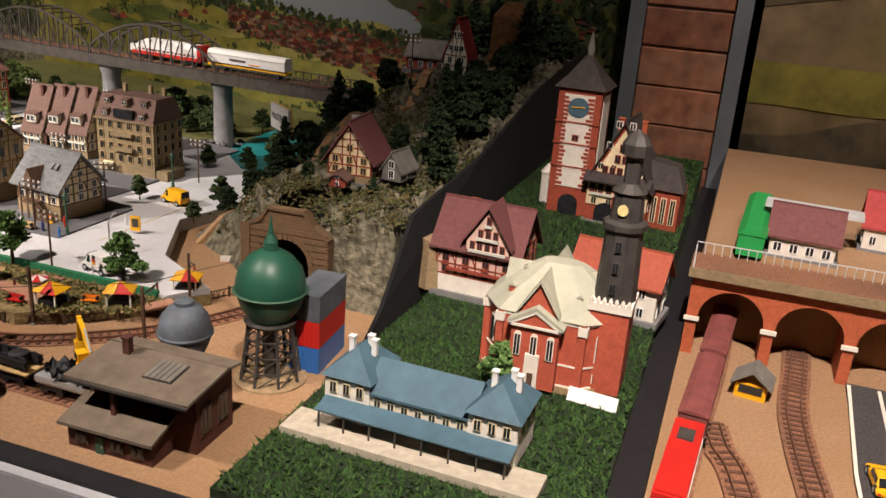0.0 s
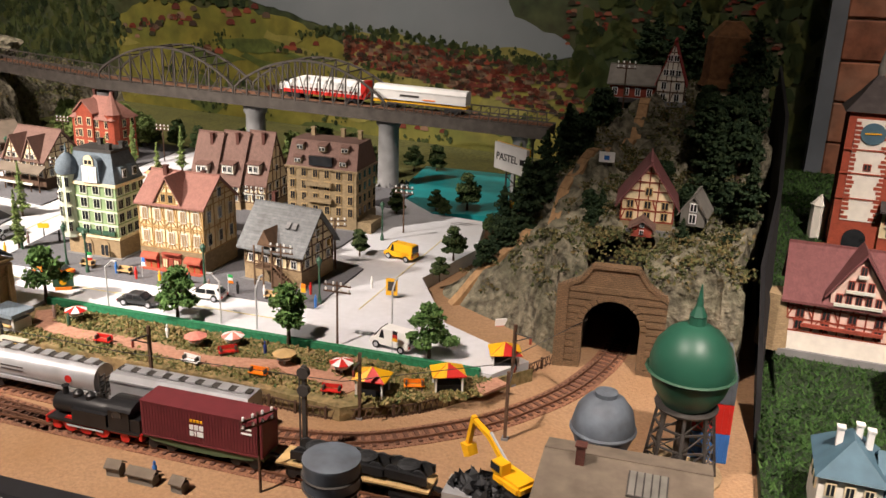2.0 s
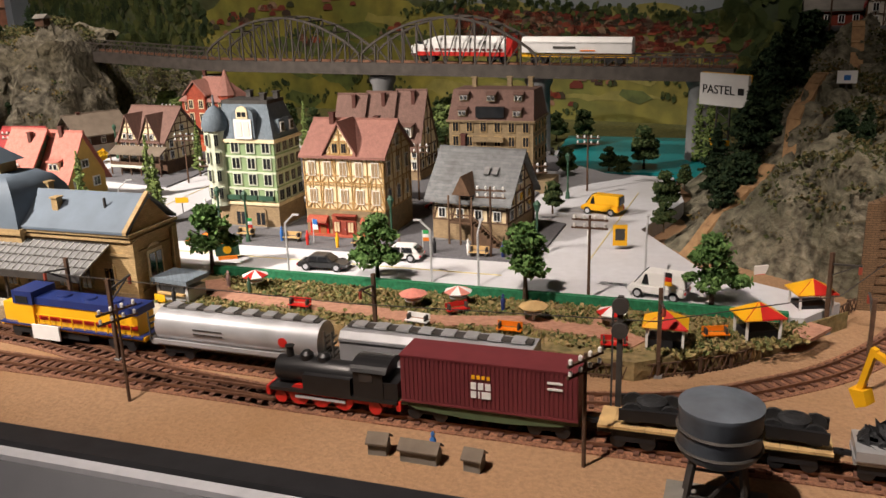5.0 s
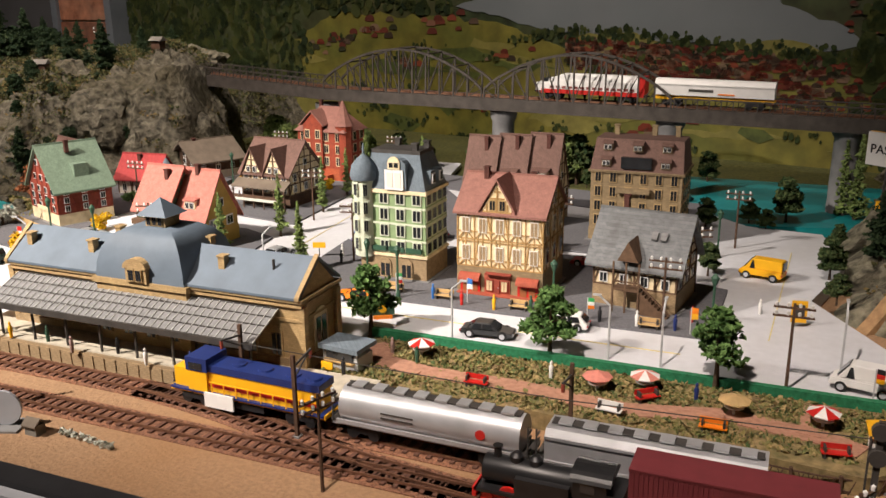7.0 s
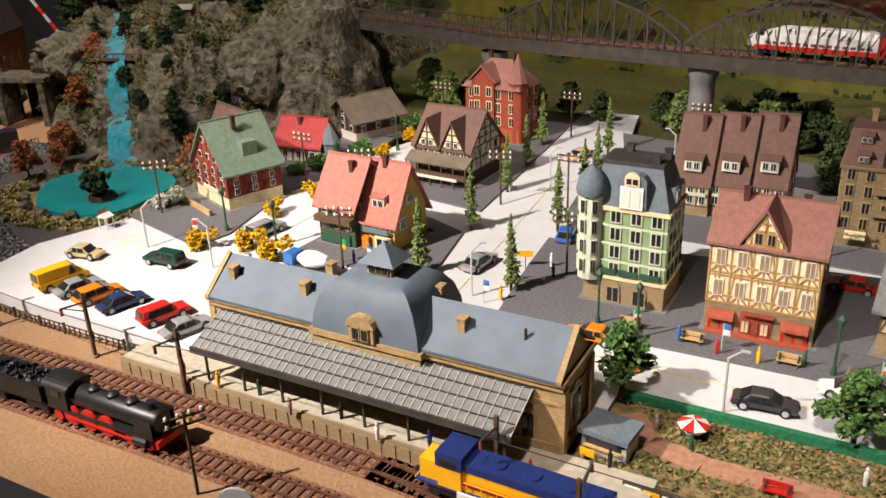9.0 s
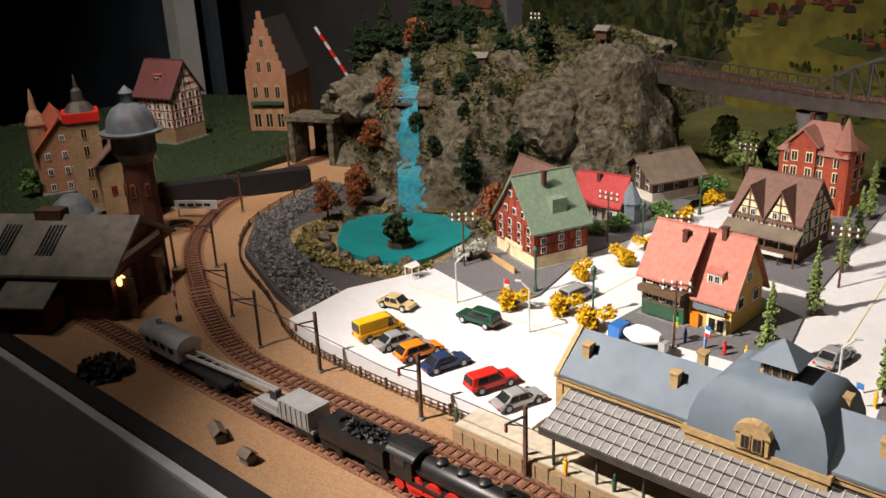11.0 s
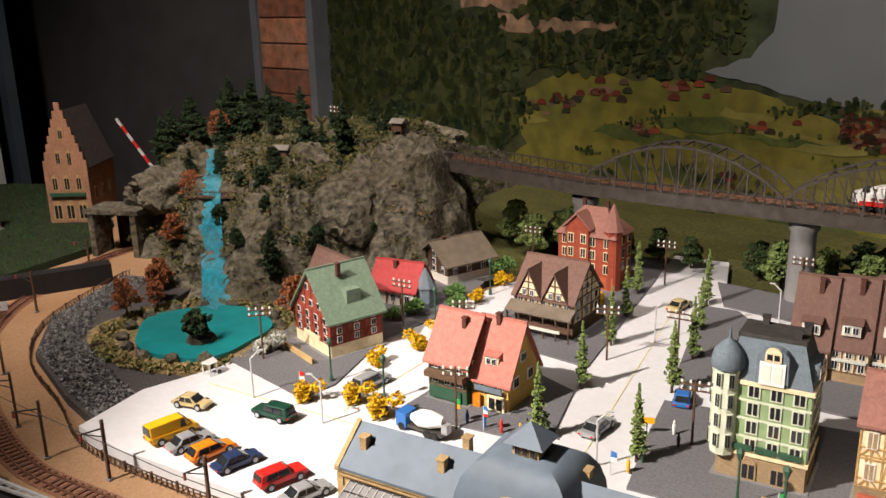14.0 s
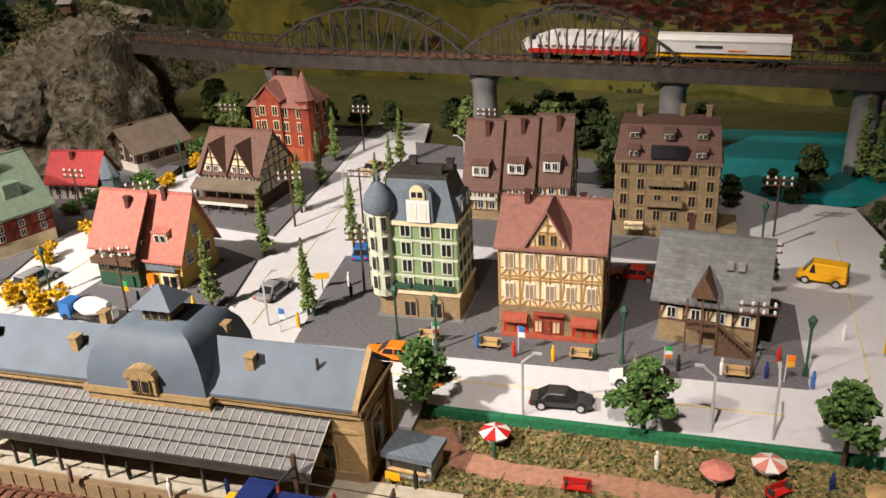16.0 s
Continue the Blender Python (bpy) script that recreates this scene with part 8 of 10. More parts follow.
def hopper(x, y, rz, label, round_tank):
    g = bogie_wagon("hopper_wagon", (x, y, RB), rz, 0.132, label, "brightsilver")
    if round_tank:
        prof = [(0.0122 * math.sin(a), 0.0212 + 0.0122 * math.cos(a)) for a in [2 * math.pi * k / 20 for k in range(20)]]
    else:
        prof = [(-0.0115, 0.0135), (-0.0118, 0.0285), (-0.009, 0.0325), (0.009, 0.0325), (0.0118, 0.0285), (0.0115, 0.0135), (0.006, 0.0105), (-0.006, 0.0105)]
    part("tank", ext(B(), [(-0.06, py, pz) for py, pz in prof], (0.12, 0, 0)), "brightsilver", g, smooth=round_tank)
    part("side_sill", box(B(), -0.062, 0.062, -0.0122, -0.0108, 0.0108, 0.0135), "brightsilver", g)
    part("roof_walk", box(B(), -0.058, 0.058, -0.0035, 0.0035, 0.0332, 0.0342), "steel", g)
    for k in range(8):
        part("hatch", cbox(B(), -0.05 + 0.0143 * k, 0, 0.0336, 0.008, 0.009, 0.0014), "brightsilver", g)
    for s in (-1, 1):
        part("end_platform", box(B(), s * 0.0625 - 0.004, s * 0.0625 + 0.004, -0.0105, 0.0105, 0.0115, 0.0128), "steel", g)
        for k in range(4):
            part("ladder_rung", box(B(), s * 0.065 - 0.0005, s * 0.065 + 0.0005, -0.0105, -0.0045, 0.0145 + 0.004 * k, 0.0155 + 0.004 * k), "steel", g)
        part("ladder_rail", box(B(), s * 0.065 - 0.0005, s * 0.065 + 0.0005, -0.0112, -0.0105, 0.0115, 0.0315), "steel", g)
    if round_tank:
        part("logo_dot", lathe(B(), 0, 0, [(0.0032, 0), (0.0032, 0.0006)], 14, pose(0.036, -0.0121, 0.0215, 90, 0, 0)), "redpaint", g)
        for k in range(2):
            part("logo_bar", box(B(), -0.03, -0.008, -0.0125, -0.0121, 0.0225 - 0.003 * k, 0.0235 - 0.003 * k), "steel", g)
    else:
        part("side_rail", box(B(), -0.06, 0.06, -0.0126, -0.0116, 0.027, 0.0288), "brightsilver", g)
        for k in range(4):
            part("logo_bar", box(B(), -0.006 + 0.0105 * k, -0.0015 + 0.0105 * k, -0.0124, -0.0112, 0.0145, 0.0235), "steel", g)
        part("logo_foot", box(B(), -0.0065, 0.033, -0.0123, -0.0112, 0.0138, 0.0146), "steel", g)


hopper(-0.611, 0.4932, 0, "silver angular covered hopper wagon with dark lettering bars", False)
hopper(-0.746, 0.4938, -0.6, "silver round-sided hopper wagon with a red dot", True)
dl = bogie_wagon("diesel_locomotive", (-0.8805, 0.4965, RB), -1.5, 0.126, "blue and yellow diesel locomotive", "yellow", "locomotive")
part("long_hood", box(B(), -0.03, 0.058, -0.0085, 0.0085, 0.0115, 0.0265), "yellow", dl)
part("hood_top", box(B(), -0.031, 0.059, -0.0092, 0.0092, 0.0265, 0.0315), "navy", dl)
part("cab", box(B(), -0.046, -0.03, -0.0108, 0.0108, 0.0115, 0.0345), "yellow", dl)
part("cab_top", box(B(), -0.047, -0.029, -0.0113, 0.0113, 0.0265, 0.036), "navy", dl)
part("cab_window", box(B(), -0.044, -0.033, -0.0117, -0.0112, 0.0275, 0.0325), "glass", dl)
part("short_hood", box(B(), -0.06, -0.047, -0.008, 0.008, 0.0115, 0.0255), "yellow", dl)
part("walkway", box(B(), -0.062, 0.062, -0.0112, 0.0112, 0.0105, 0.0118), "navy", dl)
b = B()
for k in range(9):
    bar(b, (-0.026 + 0.01 * k, -0.011, 0.0118), (-0.026 + 0.01 * k, -0.011, 0.02), 0.0007)
bar(b, (-0.028, -0.011, 0.02), (0.058, -0.011, 0.02), 0.0007)
part("hand_rail", b, "yellow", dl)
part("side_stripe", box(B(), -0.03, 0.058, -0.0089, -0.0084, 0.0155, 0.019), "redpaint", dl)
part("side_board", box(B(), -0.032, -0.008, -0.0125, -0.0112, 0.002, 0.0125), "whitepaint", dl)
part("fuel_tank", box(B(), -0.018, 0.014, -0.0085, 0.0085, 0.003, 0.0085), "black", dl)
for x in (-0.01, 0.012, 0.034, 0.05):
    part("roof_fan", lathe(B(), x, 0, [(0.0055, 0.0315), (0.005, 0.0328)], 12), "navy", dl)

# white train on the bridge
for x, rz_, lab, kind_ in ((-0.82, 0, "white and red streamlined railcar on the bridge", 0), (-0.66, 0, "white covered hopper wagon on the bridge", 1)):
    z = 0.118 + 0.0075 - 0.0148 * (x + 0.96)
    g = bogie_wagon("railcar" if kind_ == 0 else "hopper_wagon", (x, 1.2165 - 0.0454 * (x + 0.96), z), 0, 0.148, lab, "yellow" if kind_ else "maroon")
    g.rotation_euler = (0, radians(0.85), radians(-2.6))
    if kind_ == 0:
        b = B()
        rows_ = []
        for u in range(13):
            xx = -0.074 + 0.148 * u / 12
            k = min(1.0, 0.45 + 0.55 * (u / 3)) if u < 4 else 1.0
            rows_.append([b.verts.new((xx, y, 0.0115 + (z_ - 0.0115) * k)) for y, z_ in ((-0.0112, 0.0115), (-0.0116, 0.026), (-0.008, 0.0345), (0.008, 0.0345), (0.0116, 0.026), (0.0112, 0.0115))])
        for p, q in zip(rows_, rows_[1:]):
            for i in range(6):
                b.faces.new((p[i], p[(i + 1) % 6], q[(i + 1) % 6], q[i]))
        b.faces.new(rows_[0][::-1])
        b.faces.new(rows_[-1])
        part("body", b, "whitepaint", g)
        part("red_skirt", box(B(), -0.066, 0.0735, -0.012, 0.012, 0.0085, 0.014), "redpaint", g)
        part("red_end", box(B(), 0.066, 0.0745, -0.0121, 0.0121, 0.012, 0.035), "redpaint", g)
        for k in range(14):
            part("side_window", box(B(), -0.054 + 0.0084 * k, -0.0485 + 0.0084 * k, -0.0122, -0.0112, 0.0155, 0.0185), "maroon", g)
        part("nose_window", box(B(), -0.064, -0.057, -0.0118, 0.0118, 0.0245, 0.028), "glass", g)
    else:
        part("tank", ext(B(), [(-0.073, y, zz) for y, zz in ((-0.0115, 0.014), (-0.0118, 0.0285), (-0.008, 0.034), (0.008, 0.034), (0.0118, 0.0285), (0.0115, 0.014))], (0.146, 0, 0)), "whitepaint", g)
        part("side_rail", box(B(), -0.073, 0.073, -0.0126, -0.0116, 0.027, 0.0285), "whitepaint", g)
        part("name_bar", box(B(), -0.03, 0.0, -0.0126, -0.0116, 0.0195, 0.0225), "steel", g)
        part("name_bar", box(B(), 0.006, 0.026, -0.0126, -0.0116, 0.0165, 0.018), "orange", g)

# red train of the neighbouring layout
for y, m_, lab in ((0.78, "maroon", "maroon freight wagon under the viaduct"), (0.655, "maroon", "maroon freight wagon behind the red locomotive")):
    g = bogie_wagon("freight_wagon", (0.099 + (y - 0.45) * 0.061, y, -0.0145), 86.5, 0.118, lab, "black")
    part("body", box(B(), -0.058, 0.058, -0.0112, 0.0112, 0.0115, 0.0315), m_, g)
    part("roof", ext(B(), [(-0.059, -0.012, 0.0315), (-0.059, 0.012, 0.0315), (-0.059, 0.006, 0.0345), (-0.059, -0.006, 0.0345)], (0.118, 0, 0)), m_, g)
g = bogie_wagon("red_locomotive", (0.104, 0.535, -0.0145), 87, 0.11, "bright red electric locomotive with white stripe", "black", "locomotive")
part("body", box(B(), -0.054, 0.054, -0.0112, 0.0112, 0.0115, 0.0305), "redpaint", g)
part("white_stripe", box(B(), -0.0542, 0.0542, -0.0116, 0.0116, 0.0145, 0.018), "whitepaint", g)
part("roof_gear", box(B(), 0.02, 0.036, -0.006, 0.006, 0.0305, 0.0335), "steel", g)
part("roof", box(B(), -0.052, 0.052, -0.0095, 0.0095, 0.0305, 0.032), "redpaint", g)

# ---- towers and tanks by the line ----
gt = thing("green_water_tower", (-0.24, 0.555, -0.016), 0, "green spherical water tank on a lattice tower", "water tower")
gt.scale = (0.87, 0.87, 0.98)
part("foundation", lathe(B(), 0, 0, [(0.036, 0), (0.036, 0.002)], 20), "stone", gt)
part("tank", lathe(B(), 0, 0, [(0.008, 0.056), (0.02, 0.058), (0.029, 0.07), (0.0335, 0.084), (0.0335, 0.093), (0.03, 0.104), (0.021, 0.114), (0.012, 0.119), (0.008, 0.1205)], 28), "verdigris", gt, smooth=True)
part("gallery", lathe(B(), 0, 0, [(0.035, 0.0835), (0.0365, 0.0845), (0.035, 0.0855), (0.0335, 0.085)], 28), "darkgreen", gt)
part("cap", lathe(B(), 0, 0, [(0.0075, 0.12), (0.0065, 0.126), (0.007, 0.127), (0.003, 0.134), (0.001, 0.147), (0.0005, 0.15)], 12), "verdigris", gt)
part("standpipe", lathe(B(), 0, 0, [(0.006, 0.002), (0.006, 0.06)], 12), "steel", gt)
part("ring_deck", lathe(B(), 0, 0, [(0.025, 0.055), (0.026, 0.057), (0.02, 0.058)], 20), "steel", gt)
for k in range(8):
    a, c = 2 * math.pi * k / 8, 2 * math.pi * (k + 1) / 8
    part("leg", bar(B(), (0.03 * math.cos(a), 0.03 * math.sin(a), 0.0), (0.022 * math.cos(a), 0.022 * math.sin(a), 0.056), 0.0024), "steel", gt)
    for z in (0.014, 0.028, 0.042):
        r0 = 0.03 - 0.008 * z / 0.056
        part("ring_bar", bar(B(), (r0 * math.cos(a), r0 * math.sin(a), z), (r0 * math.cos(c), r0 * math.sin(c), z), 0.0014), "steel", gt)
    for z0, z1 in ((0.0, 0.014), (0.014, 0.028), (0.028, 0.042), (0.042, 0.056)):
        r0, r1 = 0.03 - 0.008 * z0 / 0.056, 0.03 - 0.008 * z1 / 0.056
        part("brace", bar(B(), (r0 * math.cos(a), r0 * math.sin(a), z0), (r1 * math.cos(c), r1 * math.sin(c), z1), 0.001), "steel", gt)
tk = thing("spherical_tank", (-0.293, 0.51, 0.016), 0, "weathered blue-grey spherical tank", "tank")
tk.scale = (0.93, 0.93, 0.97)
part("tank", lathe(B(), 0, 0, [(0.016, 0), (0.02, 0.008), (0.0235, 0.018), (0.0235, 0.022), (0.0205, 0.034), (0.014, 0.042), (0.006, 0.0455)], 24), "tankgrey", tk, smooth=True)
part("pedestal", lathe(B(), 0, 0, [(0.018, -0.034), (0.016, 0.004)], 16), "darkbrick", tk)
part("flange", lathe(B(), 0, 0, [(0.0245, 0.018), (0.0248, 0.0195), (0.0238, 0.0208)], 24), "tankgrey", tk)
part("manhole", lathe(B(), 0, 0, [(0.0085, 0.044), (0.0085, 0.0475), (0.004, 0.049)], 14), "tankgrey", tk)
for k, (m_, z) in enumerate((("blue", 0.0), ("redpaint", 0.0245), ("tankgrey", 0.049))):
    g = thing("freight_container", (-0.222, 0.607, -0.016 + z), 4, ("blue", "red", "grey")[k] + " container in a stack of three", "container", "stacked containers")
    part("body", box(B(), -0.014, 0.014, -0.03, 0.03, 0, 0.0243), m_, g)
    for i in range(7):
        part("rib", box(B(), -0.0128 + 0.004 * i, -0.0112 + 0.004 * i, -0.0306, -0.03, 0.001, 0.0233), m_, g)
gw = thing("grey_water_tower", (-0.448, 0.405, -0.016), 0, "grey round water tank on a short lattice stand", "water tower")
part("pad", box(B(), -0.023, 0.023, -0.02, 0.02, 0, 0.002), "shingle", gw)
part("tank", lathe(B(), 0, 0, [(0.008, 0.026), (0.016, 0.031), (0.0182, 0.034), (0.018, 0.052), (0.0185, 0.053), (0.0185, 0.055), (0.006, 0.058)], 24), "tankgrey", gw, smooth=True)
for z in (0.035, 0.0435):
    part("hoop", lathe(B(), 0, 0, [(0.0186, z), (0.0192, z + 0.0008), (0.0186, z + 0.0016)], 24), "steel", gw)
for k in range(4):
    a, c = math.pi / 4 + math.pi / 2 * k, math.pi / 4 + math.pi / 2 * (k + 1)
    part("leg", bar(B(), (0.02 * math.cos(a), 0.02 * math.sin(a), 0), (0.014 * math.cos(a), 0.014 * math.sin(a), 0.032), 0.0022), "steel", gw)
    part("brace", bar(B(), (0.02 * math.cos(a), 0.02 * math.sin(a), 0), (0.014 * math.cos(c), 0.014 * math.sin(c), 0.03), 0.0012), "steel", gw)
    part("ring_bar", bar(B(), (0.0175 * math.cos(a), 0.0175 * math.sin(a), 0.014), (0.0175 * math.cos(c), 0.0175 * math.sin(c), 0.014), 0.0012), "steel", gw)

# ---- cars ----


def car(at, rz, material, label, kind_="sedan", L=0.043, name="model_car"):
    ob = thing(name, (at[0], at[1], at[2] if len(at) > 2 else 0.0), rz, label, "car", "model cars")
    w, h = 0.0082, {"sedan": 0.0128, "suv": 0.0155, "van": 0.02, "hatch": 0.0138}[kind_]
    k = L / 2
    belt = h * (0.58 if kind_ != "van" else 0.52)
    low = {"sedan": [(-k, 0.003), (k, 0.003), (k, belt * 0.8), (k * 0.5, belt), (-k * 0.85, belt), (-k, belt * 0.9)],
           "hatch": [(-k, 0.003), (k, 0.003), (k, belt * 0.75), (k * 0.55, belt), (-k * 0.95, belt), (-k, belt * 0.9)],
           "suv": [(-k, 0.004), (k, 0.004), (k, belt * 0.92), (k * 0.45, belt), (-k, belt)],
           "van": [(-k, 0.004), (k, 0.004), (k, belt * 0.75), (k * 0.75, belt), (-k, belt)]}[kind_]
    top = {"sedan": [(-k * 0.72, belt), (k * 0.42, belt), (k * 0.12, h), (-k * 0.42, h)],
           "hatch": [(-k * 0.93, belt), (k * 0.5, belt), (k * 0.1, h), (-k * 0.7, h)],
           "suv": [(-k * 0.97, belt), (k * 0.4, belt), (k * 0.18, h), (-k * 0.9, h)],
           "van": [(-k, belt), (k * 0.72, belt), (k * 0.4, h), (-k * 0.98, h)]}[kind_]
    b = ext(B(), [(x, -w, z) for x, z in low], (0, 2 * w, 0))
    bmesh.ops.bevel(b, geom=b.edges[:], offset=0.0009, segments=2, affect="EDGES")
    part("body", b, material, ob, smooth=True)
    b = ext(B(), [(x, -w * 0.9, z) for x, z in top], (0, 1.8 * w, 0))
    for v in b.verts:
        if v.co.z > belt + 0.001:
            v.co.y *= 0.86
    bmesh.ops.bevel(b, geom=b.edges[:], offset=0.0006, segments=1, affect="EDGES")
    cabin = part("cabin", b, material, ob)
    zm = (h - belt)
    for s in (-1, 1):
        xa, xb = top[0][0] * 0.85, top[1][0] * 0.72
        n = 2 if kind_ != "van" else 1
        if kind_ == "van":
            xa = k * 0.15
        for i in range(n):
            x0, x1 = xa + (xb - xa) * i / n + 0.0006, xa + (xb - xa) * (i + 1) / n - 0.0006
            quad = [(x0 + 0.0012 * (i == 0), s * w * 0.885, belt + 0.0006), (x1, s * w * 0.885, belt + 0.0006), (x1 - 0.002 * (i == n - 1), s * w * 0.8, belt + zm * 0.82), (x0 + 0.0028 * (i == 0), s * w * 0.8, belt + zm * 0.82)]
            part("side_window", ext(B(), quad, (0, s * 0.0006, 0)), "glass", cabin)
    (xf, zf), (xt, zt) = top[1], top[2]
    part("windscreen", ext(B(), [(xf + 0.0004, -w * 0.78, zf + 0.0006), (xf + 0.0004, w * 0.78, zf + 0.0006), (xt + 0.0006, w * 0.68, zt - 0.0006), (xt + 0.0006, -w * 0.68, zt - 0.0006)], (0.0006, 0, 0.0004)), "glass", cabin)
    (xf, zf), (xt, zt) = top[0], top[3]
    part("rear_window", ext(B(), [(xf - 0.0002, -w * 0.74, zf + 0.0008), (xf - 0.0002, w * 0.74, zf + 0.0008), (xt - 0.0005, w * 0.66, zt - 0.0008), (xt - 0.0005, -w * 0.66, zt - 0.0008)], (-0.0006, 0, 0.0003)), "glass", cabin)
    for s in (-1, 1):
        part("headlight", box(B(), k - 0.0004, k + 0.0004, s * w * 0.7 - 0.0014, s * w * 0.7 + 0.0014, belt * 0.55, belt * 0.72), "strip", ob)
        part("tail_light", box(B(), -k - 0.0004, -k + 0.0004, s * w * 0.75 - 0.0012, s * w * 0.75 + 0.0012, belt * 0.6, belt * 0.8), "redpaint", ob)
    tyre = shared(("wheel", "car"), lambda: lathe(B(), 0, 0, [(0.0036, -0.0012), (0.0039, -0.0006), (0.0039, 0.0006), (0.0036, 0.0012)], 12, pose(0, 0, 0, 90, 0, 0)), "tyre")
    rim = shared(("rim", "car"), lambda: lathe(B(), 0, 0, [(0.0022, -0.0014), (0.0022, 0.0014)], 10, pose(0, 0, 0, 90, 0, 0)), "strip")
    for x in (-k * 0.62, k * 0.62):
        for s in (-1, 1):
            wl = put("wheel", tyre, ob, pose(x, s * w * 0.92, 0.0038))
            put("rim", rim, wl)
    return ob


M["darkgrey"] = mat("dark_grey_car_paint", (0.05, 0.052, 0.055), 0.35, 0.2, vary=0.1, bump=0)
M["silvercar"] = mat("silver_car_paint", (0.35, 0.36, 0.37), 0.35, 0.3, vary=0.1, bump=0)
M["beige"] = mat("beige_car_paint", (0.5, 0.4, 0.2), 0.4, vary=0.1, bump=0)
M["bluegrey"] = mat("dark_blue_car_paint", (0.02, 0.035, 0.09), 0.35, vary=0.1, bump=0)
M["racing"] = mat("dark_green_car_paint", (0.01, 0.05, 0.03), 0.35, vary=0.1, bump=0)
car((-0.766, 0.652), 4, "darkgrey", "dark grey sedan on the white street")
car((-0.716, 0.69), 184, "whitepaint", "white estate car at the kerb", "hatch")
car((-0.901, 0.69), 180, "orange", "orange sports car beside the station")
car((-1.041, 0.776), 82, "silvercar", "silver sedan on the main street")
car((-1.236, 0.573), 70, "redpaint", "red off-road car in the station car park", "suv")
car((-1.203, 0.565), 70, "silvercar", "silver open car in the station car park", "sedan")
car((-1.287, 0.575), 72, "bluegrey", "dark blue sedan in the station car park")
car((-1.319, 0.577), 75, "orange", "orange hatchback in the station car park", "hatch")
car((-1.348, 0.58), 75, "silvercar", "silver sports car in the station car park", "sedan")
car((-1.374, 0.583), 76, "yellow", "yellow delivery van in the station car park", "van", 0.047)
car((-1.318, 0.657), 182, "racing", "dark green car crossing the car park", "suv")
car((-1.276, 0.757), 80, "silvercar", "silver grey off-road car on the side street", "suv")
car((-1.405, 0.637), 10, "beige", "beige sedan at the back of the car park", "sedan", 0.038)
car((-1.067, 1.12), 80, "beige", "cream sedan at the far end of the street")
car((-0.731, 0.862), 176, "redpaint", "red sports car behind the houses")
car((-0.574, 0.882), 165, "yellow", "yellow van taxi on the corner road", "van", 0.04)
car((-0.497, 0.648), 168, "whitepaint", "white camper van at the street's end", "van", 0.042)
car((-0.99, 0.868), 100, "blue", "blue compact car on the main street", "hatch", 0.036)
car((-0.925, 0.9), 180, "darkgrey", "dark car between the houses", "hatch")
car((0.25, 0.612, -0.0145), 95, "yellow", "yellow taxi on the black road", "sedan")
car((0.281, 0.755, -0.0145), 95, "yellow", "yellow taxi farther up the black road", "sedan")
tk = thing("mixer_truck", (-1.178, 0.7, 0.0), 174, "blue and white concrete mixer truck", "truck")
tk.scale = (0.88, 0.88, 0.88)
part("cab", box(B(), 0.016, 0.029, -0.009, 0.009, 0.004, 0.02), "blue", tk)
part("windscreen", box(B(), 0.0286, 0.0295, -0.0078, 0.0078, 0.012, 0.0182), "glass", tk)
part("chassis", box(B(), -0.029, 0.016, -0.0075, 0.0075, 0.005, 0.008), "steel", tk)
part("drum", lathe(B(), 0, 0, [(0.004, 0), (0.0095, 0.012), (0.0095, 0.024), (0.006, 0.038), (0.004, 0.041)], 16, pose(0.014, 0, 0.014, 0, -82, 0)), "whitepaint", tk, smooth=True)
part("chute", box(B(), -0.033, -0.026, -0.004, 0.004, 0.008, 0.018), "silver", tk)
wheels(tk, (-0.02, -0.011, 0.022), 0.0, 0.0045, 0.0082, "tyre")

# ---- trees ----


def broad_tree(at, height, seed, label="leafy green model tree", leaf="leaf", size=0.0024, n=1500, shape=(0.34, 0.34, 0.4), name="tree"):
    r = random.Random(seed)
    tr = thing(name, at, r.random() * 360, label, "tree", "trees")
    b = lathe(B(), 0, 0, [(height * 0.04, -0.003), (height * 0.026, height * 0.2), (height * 0.014, height * 0.7)], 7)
    for k in range(7):
        a = r.random() * 6.28
        z = height * r.uniform(0.28, 0.6)
        tube(b, (0, 0, z), (height * 0.26 * math.cos(a), height * 0.26 * math.sin(a), z + height * r.uniform(0.1, 0.25)), height * 0.012, 5, height * 0.005)
    part("trunk", b, "bark", tr)
    b = B()
    for k in range(15):
        a = r.random() * 6.28
        u = r.random()
        z = height * (0.3 + 0.63 * u)
        q = r.uniform(0.3, 1.0) * shape[0] * height * (1.05 - 0.75 * u)
        s = height * r.uniform(0.08, 0.15)
        clumps(b, r, (q * math.cos(a), q * math.sin(a), z), (s * 1.2, s * 1.2, s * 0.6), n // 15, size)
    clumps(b, r, (0, 0, height * 0.62), (height * shape[0] * 0.8, height * shape[1] * 0.8, height * shape[2] * 0.8), n // 7, size)
    part("crown", b, leaf, tr)
    return tr


